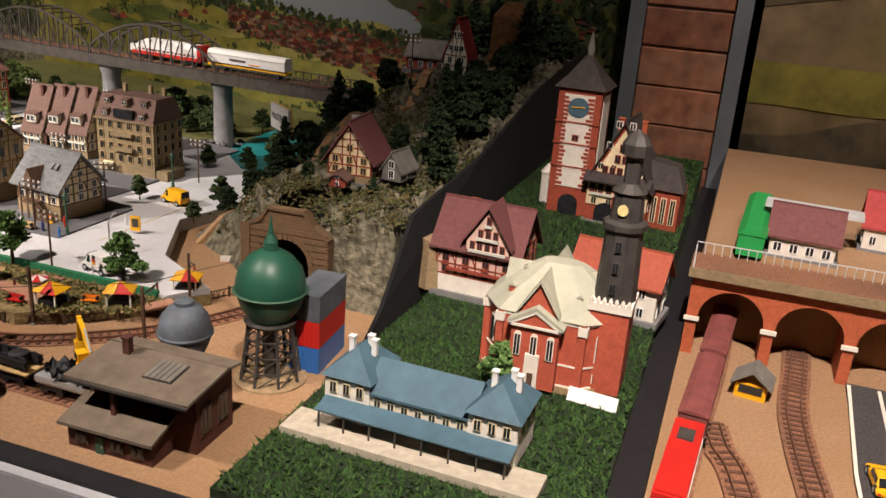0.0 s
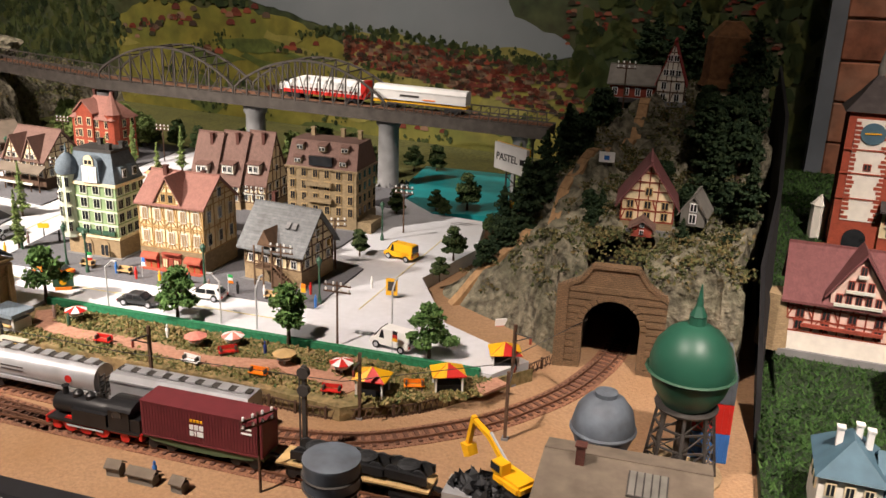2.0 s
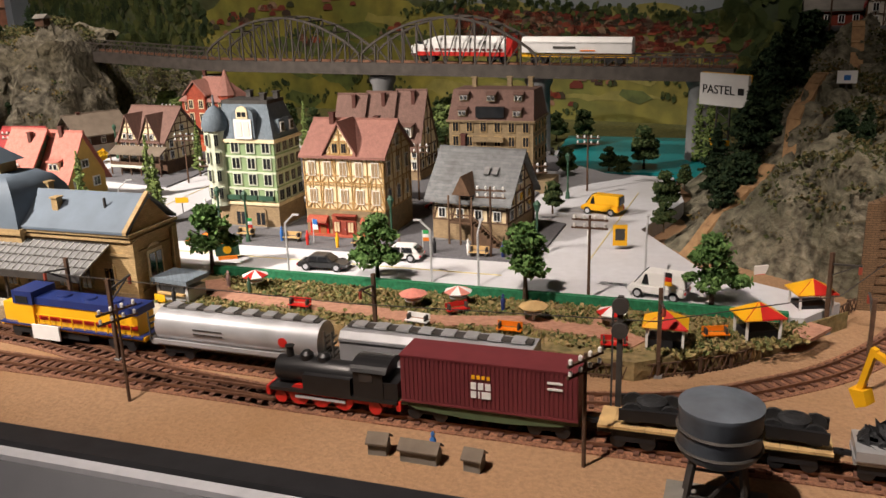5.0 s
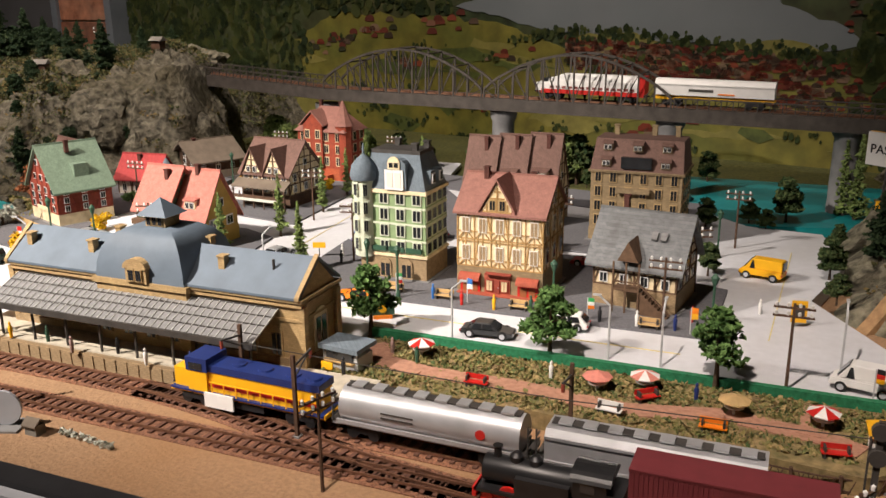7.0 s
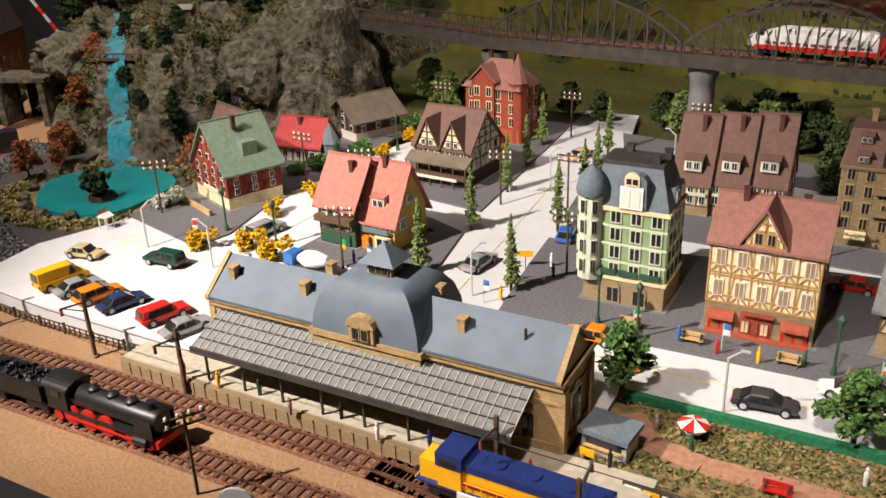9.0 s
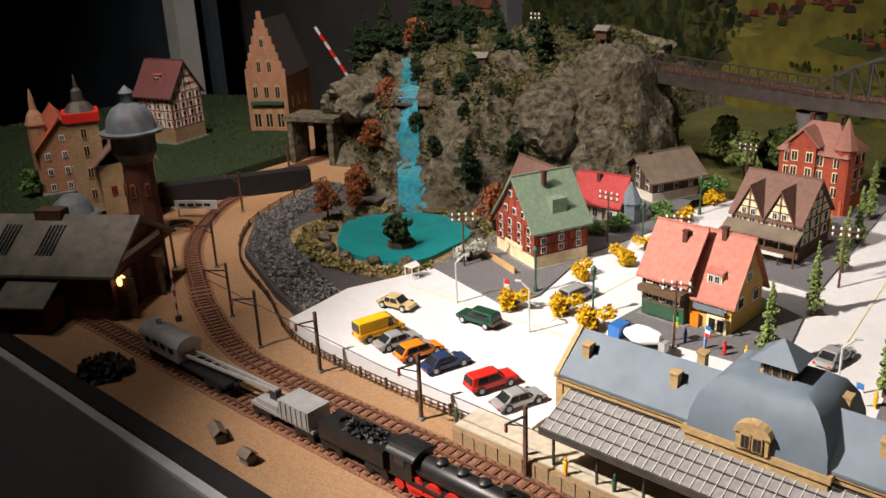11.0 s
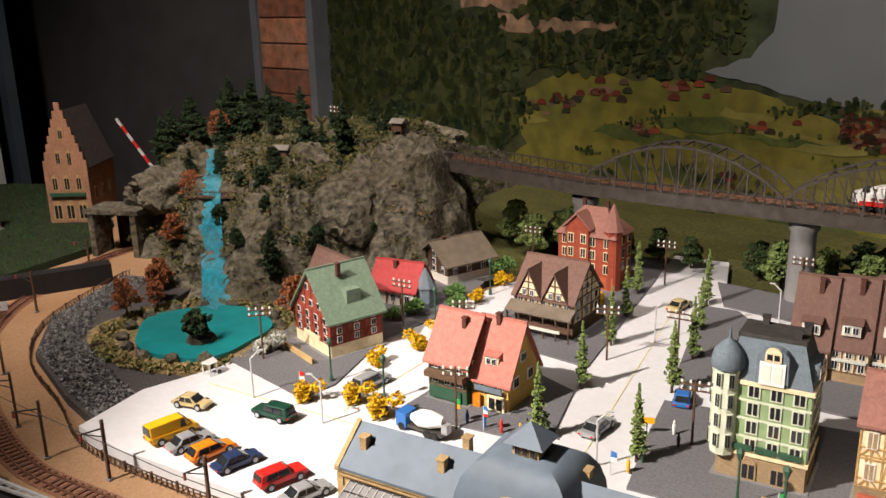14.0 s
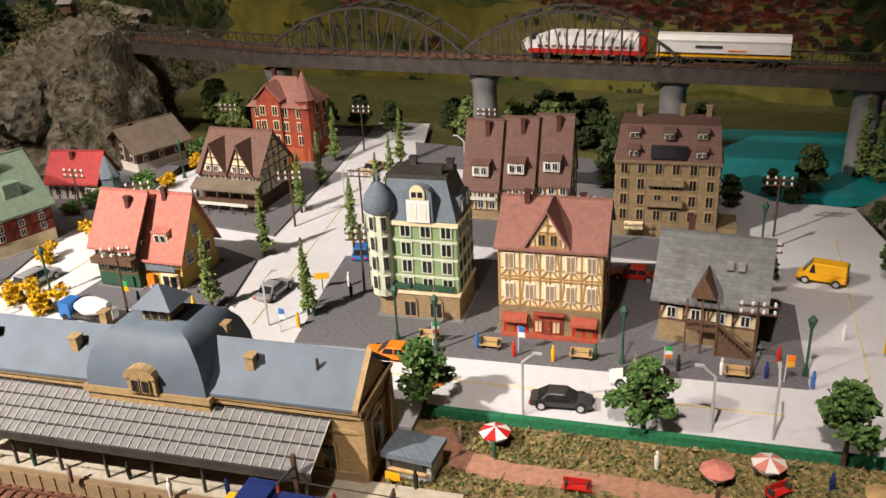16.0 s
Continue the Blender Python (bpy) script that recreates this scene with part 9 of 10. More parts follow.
def slim_tree(at, height, seed, label, leaf, width=0.105, n=900, size=0.0021, name="poplar", droop=0.0):
    """A poplar or fir: tiers of clumps that taper to the top."""
    r = random.Random(seed)
    tr = thing(name, at, r.random() * 360, label, "tree", "trees")
    b = lathe(B(), 0, 0, [(height * 0.022, -0.003), (height * 0.012, height * 0.5), (height * 0.004, height)], 6)
    for k in range(12):
        a, z = r.random() * 6.28, height * r.uniform(0.15, 0.85)
        q = height * width * (1 - z / height) * 0.9
        tube(b, (0, 0, z), (q * math.cos(a), q * math.sin(a), z - height * droop), height * 0.006, 4, height * 0.003)
    part("trunk", b, "bark", tr)
    b = B()
    for k in range(26):
        u = (k + 0.5) / 26
        z = height * (0.12 + 0.87 * u)
        q = height * width * (1 - u) ** 0.7 * r.uniform(0.45, 1.35)
        a = r.random() * 6.28
        clumps(b, r, (q * 0.35 * math.cos(a), q * 0.35 * math.sin(a), z), (q, q, height * 0.028), n // 26 if u < 0.7 else n // 40, size * (1 - 0.4 * u), 0.5)
    part("crown", b, leaf, tr)
    return tr


T1 = broad_tree((-0.857, 0.627), 0.06, 1, "round green park tree at the street")
T2 = broad_tree((-0.71, 0.632), 0.057, 2, "round green park tree at the street")
again(T1, -0.59, 0.626, 0, 90, 1.0)
again(T2, -0.46, 0.64, 0, 200, 0.95)
P1 = slim_tree((-1.082, 0.738), 0.074, 3, "slender light green poplar along the street", "poplar")
P2 = slim_tree((-1.087, 0.852), 0.072, 4, "slender light green poplar along the street", "poplar")
for i, (x, y, s) in enumerate(((-0.993, 0.742, 1.0), (-1.006, 0.885, 1.02), (-1.01, 0.972, 1.0), (-1.04, 1.145, 1.0), (-1.1, 0.97, 0.98), (-1.129, 1.145, 1.0), (-1.025, 1.06, 0.9), (-1.115, 1.06, 0.9))):
    again(P1 if i % 2 else P2, x, y, 0, 47 * i, s)


def bush(at, size, seed, leaf, label, name="bush", n=150):
    r = random.Random(seed)
    bu = thing(name, at, 0, label, "bush", "bushes")
    part("stem", tube(B(), (0, 0, -0.003), (0, 0, size * 0.5), size * 0.08, 5), "bark", bu)
    b = B()
    for k in range(5):
        a = r.random() * 6.28
        clumps(b, r, (size * 0.4 * math.cos(a), size * 0.4 * math.sin(a), size * r.uniform(0.35, 0.8)), (size * 0.42, size * 0.42, size * 0.3), n // 2, size * 0.11)
    part("foliage", b, leaf, bu)
    return bu


F1 = bush((-1.265, 0.722), 0.02, 1, "forsythia", "bright yellow forsythia bush")
for i, (x, y, s) in enumerate(((-1.31, 0.702, 1.0), (-1.302, 0.805, 0.9), (-1.29, 0.86, 1.0), (-1.29, 0.91, 0.9), (-1.30, 1.02, 0.9), (-1.3, 1.1, 0.9), (-1.225, 0.71, 1.1), (-1.16, 1.09, 0.7))):
    again(F1, x, y, 0, 60 * i, s)
G1 = bush((-1.345, 0.945), 0.02, 2, "leaf", "round green garden bush")
for x, y, s in ((-1.36, 0.92, 0.8), (-1.33, 1.02, 1.0), (-1.32, 1.14, 1.2), (-1.31, 0.99, 0.9)):
    again(G1, x, y, 0, 0, s)
bush((-1.425, 0.772), 0.024, 3, "blossom", "white flowering bush by the pond")
A1 = broad_tree((-1.47, 0.868), 0.06, 11, "rust-coloured autumn tree on the hillside", "autumn", 0.0026, 900)
for i, (x, y, s) in enumerate(((-1.665, 0.775, 0.95), (-1.69, 0.85, 0.9), (-1.74, 0.93, 0.9), (-1.8, 1.02, 1.0), (-1.86, 1.15, 1.2), (-1.72, 0.88, 0.8), (-1.66, 0.82, 0.7))):
    again(A1, x, y, max(-0.004, left_height(x, y) - 0.002), 70 * i, s)
broad_tree((-1.52, 0.755), 0.042, 12, "small dark green tree on the pond islet", "pine", 0.004, 380, (0.5, 0.5, 0.3))
isl = tagged(part("islet", lathe(B(), -1.525, 0.765, [(0.02, -0.002), (0.016, 0.006), (0.006, 0.009)], 9), "rock", None), "small rock islet in the pond", "islet", kind="structure")
D1 = broad_tree((-1.5, 0.94, left_height(-1.5, 0.94)), 0.055, 13, "dark green tree on the hillside", "pine", 0.003, 1500)
D2 = slim_tree((-1.6, 1.15, left_height(-1.6, 1.15)), 0.085, 14, "dark green fir on the hillside", "pine", 0.22, 1500, 0.0034, "fir", 0.03)
r = random.Random(21)
spots = [(-1.53, 0.99), (-1.47, 0.97), (-1.49, 0.905), (-1.63, 1.0), (-1.66, 1.06), (-1.6, 1.16), (-1.8, 1.09), (-1.75, 1.04), (-1.84, 1.0), (-1.68, 1.16), (-1.78, 1.2), (-1.88, 1.1), (-1.62, 0.93), (-1.7, 0.98), (-1.56, 0.93)]
for i, (x, y) in enumerate(spots):
    again((D1, D1, D2)[i % 3], x, y, left_height(x, y) - 0.003, r.random() * 360, r.uniform(0.55, 0.9))
for i in range(40):
    x, y = r.uniform(-2.0, -1.6), r.uniform(1.17, 1.38)
    if abs(x + 1.79) > 0.05 and abs(x + 1.59 + 0.92 * (y - 0.845)) > 0.03:
        again(D2 if i % 3 else D1, x, y, left_height(x, y) - 0.004, r.random() * 360, r.uniform(0.45, 0.85) if x > -1.82 else r.uniform(0.65, 1.0))
for i in range(18):
    x, y = r.uniform(-2.0, -1.83), r.uniform(1.12, 1.32)
    again(D2 if i % 2 else D1, x, y, left_height(x, y) - 0.004, r.random() * 360, r.uniform(0.8, 1.15))
for i, (x, y) in enumerate(((-1.5, 1.0), (-1.52, 1.04), (-1.55, 0.97), (-1.47, 0.93), (-1.58, 1.02), (-1.6, 0.97), (-1.64, 1.04), (-1.69, 1.02), (-1.77, 0.98), (-1.82, 1.05), (-1.57, 1.1), (-1.62, 1.1), (-1.72, 1.08), (-1.86, 1.02), (-1.48, 1.05))):
    again(D1, x, y, left_height(x, y) - 0.006, 77 * i, r.uniform(0.3, 0.55))
# woods on the tunnel hill
for i, (x, y, s) in enumerate(((-0.44, 0.93, 1.15), (-0.455, 0.895, 1.0), (-0.43, 0.97, 1.2), (-0.47, 0.955, 0.9), (-0.445, 0.86, 0.8), (-0.46, 0.83, 0.7), (-0.41, 1.02, 1.1), (-0.40, 1.07, 1.2), (-0.42, 1.12, 1.2), (-0.44, 1.05, 1.1), (-0.38, 1.12, 1.1),
                               (-0.36, 0.89, 0.6), (-0.345, 0.86, 0.5), (-0.35, 0.825, 0.45), (-0.26, 0.9, 0.9), (-0.235, 0.93, 1.1), (-0.215, 0.9, 1.0), (-0.21, 0.97, 1.2), (-0.245, 0.98, 1.1), (-0.225, 1.03, 1.3), (-0.2, 1.06, 1.3), (-0.255, 1.05, 1.0), (-0.21, 1.12, 1.3),
                               (-0.25, 1.12, 1.0), (-0.2, 1.18, 1.4), (-0.39, 1.19, 1.2), (-0.42, 1.22, 1.2), (-0.2, 0.86, 0.8), (-0.29, 0.95, 0.8), (-0.215, 0.82, 0.5), (-0.26, 0.805, 0.4))):
    again(D1 if i % 3 else D2, x, y, right_height(x, y) - 0.004, 53 * i, s)
for i in range(22):
    x, y = r.uniform(-0.42, -0.17), r.uniform(1.27, 1.42)
    again(D2 if i % 2 else D1, x, y, right_height(x, y) - 0.004, 31 * i, r.uniform(1.0, 1.5))
# trees behind the town and at the lake
L1 = broad_tree((-1.29, 1.28, -0.006), 0.07, 31, "yellow-green tree behind the town", "poplar", 0.0036, 1100)
L2 = broad_tree((-0.56, 1.12, -0.003), 0.055, 32, "dark tree at the lake shore", "shore", 0.0032, 1200)
for i, (x, y, s) in enumerate(((-1.33, 1.25, 1.0), (-1.25, 1.31, 0.9), (-1.2, 1.28, 0.9), (-0.92, 1.3, 0.8), (-1.38, 1.3, 1.1))):
    again(L1, x, y, -0.006, 67 * i, s)
for i, (x, y, s) in enumerate(((-0.6, 1.1, 0.6), (-0.645, 1.06, 0.7), (-0.58, 1.075, 0.5), (-0.85, 1.27, 1.3), (-0.81, 1.29, 1.1), (-0.88, 1.3, 1.2), (-1.1, 1.29, 0.9), (-0.78, 1.14, 0.9), (-0.77, 1.1, 0.8), (-1.15, 1.3, 1.0), (-0.99, 1.29, 0.8),
                               (-0.515, 0.9, 0.75), (-0.622, 0.872, 0.6), (-0.51, 0.83, 0.5), (-0.505, 1.03, 0.5))):
    again(L2, x, y, -0.004 if y > 1 else 0.0, 67 * i, s)
rl = random.Random(77)
for i in range(40):
    x, y = rl.uniform(-1.36, -0.66), rl.uniform(1.25, 1.36)
    if abs(x + 0.94) > 0.03 and abs(x + 1.11) > 0.07:
        again(L2 if i % 5 else L1, x, y, -0.007, 41 * i, rl.uniform(0.5, 1.05))
again(P1, -0.485, 1.16, -0.01, 10, 1.5)
again(P2, -0.5, 1.18, -0.01, 10, 1.4)
B1 = broad_tree((-0.052, 0.612, -0.004), 0.038, 41, "bright green bush beside the church", "leaf", 0.004, 300, (0.4, 0.4, 0.4))
again(B1, 0.0, 0.945, 0.036, 30, 0.9)
again(B1, 0.01, 0.752, 0.008, 130, 0.6)
again(B1, -2.12, 0.6, -0.004, 30, 1.1)

b = B()
r = random.Random(61)
for _ in range(1500):
    x, y = r.uniform(-1.98, -1.42), r.uniform(0.86, 1.4)
    z = left_height(x, y)
    if z > 0.005 and abs(x + 1.59 + 0.92 * (y - 0.845)) > 0.028 and noise.noise(Vector((x * 9, y * 9, 20.0))) > 0.0:
        clumps(b, r, (x, y, z + 0.002), (0.011, 0.011, 0.004), 14, 0.0023)
for _ in range(1100):
    x, y = r.uniform(-0.54, -0.19), r.uniform(0.71, 1.2)
    z = right_height(x, y)
    if z > 0.0 and noise.noise(Vector((x * 11, y * 11, 30.0))) > -0.05 and min(math.hypot(x - px, y - py) for px, py in pts) > 0.02:
        clumps(b, r, (x, y, z + 0.002), (0.01, 0.01, 0.004), 12, 0.0021)
tagged(part("moss", b, "moss", None), "ochre moss and dry tufts on the rocks", "moss", kind="stuff")

# ---- poles, lamps, fences ----


def pole(x, y, z, height, rz, label="brown telegraph pole with white insulators", arms=2):
    ob = thing("telegraph_pole", (x, y, z), rz, label, "pole", "telegraph poles")
    part("post", lathe(B(), 0, 0, [(0.0012, -0.003), (0.0009, height)], 6), "brownwood", ob)
    for k in range(arms):
        zz = height - 0.004 - 0.006 * k
        part("cross_arm", box(B(), -0.013, 0.013, -0.0007, 0.0007, zz, zz + 0.0014), "brownwood", ob)
        for i in range(4):
            part("insulator", lathe(B(), -0.011 + 0.0073 * i, 0, [(0.001, zz + 0.0014), (0.0011, zz + 0.0035), (0.0004, zz + 0.0042)], 6), "whitepaint", ob)
    return ob


T = pole(-0.545, 0.633, 0, 0.062, 0)
for x, y, z, rz in ((-0.64, 0.71, 0, 0), (-0.628, 0.815, 0, 20), (-0.96, 0.79, 0, 10), (-1.09, 0.93, 0, 15), (-1.155, 0.72, 0, 20), (-1.42, 0.755, 0, 40), (-1.335, 0.905, 0, 0), (-1.3, 1.19, 0, 0), (-0.94, 1.2, 0, 0), (-1.11, 1.2, 0, 0), (-1.02, 0.95, 0, 0),
                    (-0.606, 0.98, 0, 0), (-1.64, 1.19, left_height(-1.64, 1.19), 0), (-0.512, 0.4285, -0.016, 60), (-1.068, 0.429, -0.016, 60), (-0.7876, 0.4285, -0.016, 70), (-0.79, 0.78, 0, 0), (-0.775, 0.9, 0, 0), (-1.235, 0.875, 0, 30), (-0.36, 1.155, 0.155, 0), (-1.78, 1.4, left_height(-1.78, 1.4), 0)):
    again(T, x, y, z, rz)


def mast(x, y, rz):
    ob = thing("catenary_mast", (x, y, -0.016), rz, "dark catenary mast with bracket arm", "mast", "catenary masts")
    part("base", cbox(B(), 0, 0, 0, 0.005, 0.005, 0.002), "concrete", ob)
    part("post", bar(B(), (0, 0, 0), (0, 0, 0.058), 0.0024), "brownwood", ob)
    part("bracket", bar(B(), (0, 0, 0.05), (0, -0.022, 0.054), 0.0012), "steel", ob)
    part("strut", bar(B(), (0, 0, 0.042), (0, -0.018, 0.0525), 0.0009), "steel", ob)
    part("insulator", lathe(B(), 0, -0.021, [(0.0012, 0.048), (0.0012, 0.053)], 6), "redwood", ob)
    return ob


C = mast(-0.668, 0.53, 0)
for x, y, rz in ((-0.487, 0.545, 10), (-0.385, 0.645, 50), (-0.835, 0.478, 180), (-1.155, 0.5105, 0), (-1.265, 0.5215, 0), (-1.388, 0.523, 0), (-1.47, 0.52, -20), (-1.55, 0.545, -30), (-1.68, 0.615, -40), (-1.83, 0.76, -60), (-0.899, 0.5115, 0), (-0.37, 0.555, 180), (-1.72, 0.585, 140), (-1.9, 0.9, -70)):
    again(C, x, y, -0.016, rz)
b = B()
wire = [(-1.55, 0.52), (-1.28, 0.5), (-1.155, 0.5), (-0.9, 0.499), (-0.668, 0.4945), (-0.487, 0.51), (-0.385, 0.58), (-0.33, 0.70)]
for p, q in zip(wire, wire[1:]):
    bar(b, (*p, 0.034), (*q, 0.034), 0.0005)
tagged(part("overhead_wire", b, "steel", None), "thin overhead wire above the track", "wire", kind="structure")

sgm = thing("signal_post", (-0.502, 0.478, -0.016), 0, "dark railway signal post with round lamps", "signal")
part("post", bar(B(), (0, 0, 0), (0, 0, 0.075), 0.003), "steel", sgm)
for z in (0.056, 0.07):
    part("lamp_head", lathe(B(), 0, 0, [(0.0045, -0.002), (0.0045, 0.002)], 14, pose(0, -0.001, z, 90, 0, 0)), "steel", sgm)
part("ladder", box(B(), -0.0045, -0.0035, 0, 0.001, 0, 0.066), "steel", sgm)


def lamp(x, y, height=0.05, bent=True, rz=0):
    ob = thing("street_lamp", (x, y, 0), rz, "thin grey bent street lamp" if bent else "dark green old-style street lamp", "lamp", "street lamps")
    m_ = "palegrey" if bent else "darkgreen"
    if bent:
        part("post", tube(B(), (0, 0, -0.002), (0, 0, height), 0.0009, 6), m_, ob)
        part("arm", tube(B(), (0, 0, height), (0.008, 0, height + 0.007), 0.0008, 6), m_, ob)
        part("lamp_head", cbox(B(), 0.01, 0, height + 0.0068, 0.006, 0.0022, 0.0012), m_, ob)
    else:
        part("post", lathe(B(), 0, 0, [(0.0028, -0.002), (0.002, 0.006), (0.001, 0.01), (0.001, height)], 8), m_, ob)
        part("lamp_head", lathe(B(), 0, 0, [(0.0014, height), (0.0032, height + 0.006), (0.0034, height + 0.0065), (0.0006, height + 0.01)], 6), m_, ob)
    return ob


LA, LB = lamp(-0.79, 0.635, 0.042), lamp(-1.245, 0.735, 0.04, False)
for x, y, rz in ((-0.668, 0.64, 180), (-0.63, 0.64, 90), (-1.365, 0.68, 50), (-1.27, 0.67, 200), (-1.02, 0.72, 30), (-1.06, 1.0, 0), (-0.95, 1.12, 180), (-0.51, 0.68, 90)):
    again(LA, x, y, 0, rz)
for x, y in ((-1.318, 0.745), (-1.305, 0.93), (-0.905, 0.715), (-0.73, 0.712), (-0.603, 0.72), (-0.62, 0.94), (-1.3, 1.06), (-0.87, 0.705)):
    again(LB, x, y, 0, 0)


def fence(points, z, h, label, material, gap=0.0042):
    ob = thing("fence", (0, 0), 0, label, "fence", "fences")
    run = curve_points(points, 0.002)
    acc, n = 0.0, 0
    post = shared(("fence_post", h, material), lambda: box(B(), -0.001, 0.001, -0.001, 0.001, -0.001, h), material)
    picket = shared(("picket", h, material), lambda: bar(bar(B(), (-0.0018, -0.0005, 0), (0.0018, -0.0005, h * 0.85), 0.0006), (0.0018, 0.0005, 0), (-0.0018, 0.0005, h * 0.85), 0.0006), material)
    for p, q in zip(run, run[1:]):
        acc += (q - p).length
        if acc > gap:
            acc = 0
            n += 1
            a = math.degrees(math.atan2((q - p).y, (q - p).x))
            put("post" if n % 5 == 0 else "lattice", post if n % 5 == 0 else picket, ob, pose(q.x, q.y, z, 0, 0, a))
    for zz in (z + h * 0.15, z + h * 0.8):
        b = B()
        sweep(b, run[::3], 0, 0.0009, zz, zz + 0.0009)
        part("rail", b, material, ob)


fence([(-0.835, 0.5445), (-0.797, 0.552), (-0.683, 0.549), (-0.587, 0.54), (-0.52, 0.535), (-0.488, 0.543), (-0.44, 0.575), (-0.40, 0.63), (-0.36, 0.7)], -0.0162, 0.0115, "brown lattice fence along the railway", "brownwood")
fence([(-1.19, 0.5415), (-1.3, 0.5385), (-1.4, 0.5405), (-1.47, 0.553), (-1.55, 0.592), (-1.68, 0.648), (-1.775, 0.735), (-1.83, 0.86), (-1.85, 0.93)], -0.0162, 0.0105, "dark low fence round the car park and gravel", "brownwood", 0.006)


# ---- park things ----
def tent(x, y, rz):
    ob = thing("market_tent", (x, y, -0.0035), rz, "small white stall with red and yellow roof", "tent", "market tents")
    for sx in (-1, 1):
        for sy in (-1, 1):
            part("leg", bar(B(), (sx * 0.011, sy * 0.009, 0), (sx * 0.011, sy * 0.009, 0.015), 0.0014), "whitepaint", ob)
    for k, (m_, a, c) in enumerate((("redpaint", (-1, -1), (1, -1)), ("yellow", (1, -1), (1, 1)), ("redpaint", (1, 1), (-1, 1)), ("yellow", (-1, 1), (-1, -1)))):
        b = ext(B(), [(a[0] * 0.014, a[1] * 0.0115, 0.0145), (c[0] * 0.014, c[1] * 0.0115, 0.0145), (0, 0, 0.0225)], (0, 0, 0.001))
        part("roof_panel", b, m_, ob)
    part("yellow_panel", ext(B(), [(-0.014, -0.01195, 0.0148), (-0.003, -0.01195, 0.0148), (0, -0.0005, 0.0235), (-0.004, -0.004, 0.0205)], (0, -0.0003, 0.0006)), "yellow", ob)
    part("counter", box(B(), -0.0105, 0.0105, -0.007, 0.008, 0, 0.006), "black", ob)
    return ob


W1 = tent(-0.485, 0.568, 2)
again(W1, -0.43, 0.598, -0.0035, 25)
again(W1, -0.395, 0.655, -0.0035, 20)


def parasol(x, y, material, label, z=-0.0035, stripes=True):
    ob = thing("parasol", (x, y, z), rnd.uniform(0, 60), label, "parasol", "parasols")
    part("pole", tube(B(), (0, 0, 0), (0, 0, 0.0125), 0.0006, 6), "whitepaint", ob)
    for k in range(8):
        a, c = 2 * math.pi * k / 8, 2 * math.pi * (k + 1) / 8
        b = ext(B(), [(0.0105 * math.cos(a), 0.0105 * math.sin(a), 0.0105), (0.0105 * math.cos(c), 0.0105 * math.sin(c), 0.0105), (0, 0, 0.0145)], (0, 0, 0.0006))
        part("panel", b, "whitepaint" if (k % 2 and stripes) else material, ob)
    part("table", lathe(B(), 0, 0, [(0.001, 0), (0.001, 0.006), (0.0065, 0.0062), (0.0065, 0.0072)], 10), "whitepaint", ob)
    return ob


parasol(-0.802, 0.603, "redpaint", "red and white striped parasol over a table")
parasol(-0.635, 0.605, "salmon", "faded red striped parasol in the park")
parasol(-0.575, 0.588, "palewood", "cream parasol with white table in the park", stripes=False)
parasol(-0.522, 0.59, "redpaint", "red and white parasol near the tents")
parasol(-0.665, 0.592, "salmon", "low red parasol in the park", stripes=False)


def bench(x, y, rz, material, label, z=-0.0035):
    ob = thing("bench", (x, y, z), rz, label, "bench", "benches")
    part("seat", box(B(), -0.0085, 0.0085, -0.0028, 0.0022, 0.0034, 0.0043), material, ob)
    part("backrest", box(B(), -0.0085, 0.0085, 0.0022, 0.003, 0.005, 0.0085), material, ob)
    for s in (-1, 1):
        part("leg", box(B(), s * 0.0065 - 0.0006, s * 0.0065 + 0.0006, -0.0024, 0.003, 0, 0.008), "steel", ob)
    return ob


for x, y, rz, m_, lab, z in ((-0.585, 0.56, 0, "orange", "orange park bench beside the path", -0.0035), (-0.455, 0.585, 20, "orange", "orange park bench near the tents", -0.0035), (-0.65, 0.56, -6, "whitepaint", "white park bench by the fence", -0.0035),
                             (-0.745, 0.568, 0, "redpaint", "red park bench by the fence", -0.0035), (-0.83, 0.715, 0, "palewood", "wooden bench on the pavement", 0.002), (-0.88, 0.718, 0, "palewood", "wooden bench on the pavement", 0.002), (-0.76, 0.712, 0, "palewood", "wooden bench by the shop", 0.002),
                             (-0.65, 0.708, 0, "palewood", "wooden bench before the inn", 0.002), (-0.515, 0.553, 8, "redpaint", "red park bench near the tents", -0.0035), (-0.63, 0.588, 40, "redpaint", "red bench beside the parasol", -0.0035), (-1.62, 0.695, 50, "brownwood", "dark bench at the gravel field", -0.006), (-1.66, 0.74, 60, "brownwood", "dark bench at the gravel field", -0.006)):
    bench(x, y, rz, m_, lab, z)


def flag(x, y, colours, label, z=0.0, h=0.03):
    ob = thing("flag_pole", (x, y, z), rnd.uniform(-20, 20), label, "flag", "flags")
    part("pole", tube(B(), (0, 0, -0.002), (0, 0, h), 0.0005, 5), "palegrey", ob)
    n = len(colours)
    for k, c in enumerate(colours):
        b = box(B(), 0.0005, 0.0055, -0.0003, 0.0003, h - 0.0095 * (k + 1) / n, h - 0.0095 * k / n)
        for v in b.verts:
            v.co.y += 0.0006 * math.sin(v.co.x * 900 + v.co.z * 300)
        part("cloth", b, c, ob)


flag(-0.492, 0.632, ("black", "redpaint", "yellow"), "black, red and gold flag", 0, 0.024)
flag(-0.808, 0.715, ("blue", "whitepaint"), "light blue and white hanging flag", 0.002, 0.022)
flag(-0.875, 0.712, ("green", "whitepaint", "redpaint"), "green, white and red hanging flag", 0.002, 0.02)
flag(-0.7, 0.708, ("green", "whitepaint", "orange"), "green, white and orange hanging flag", 0.002, 0.02)
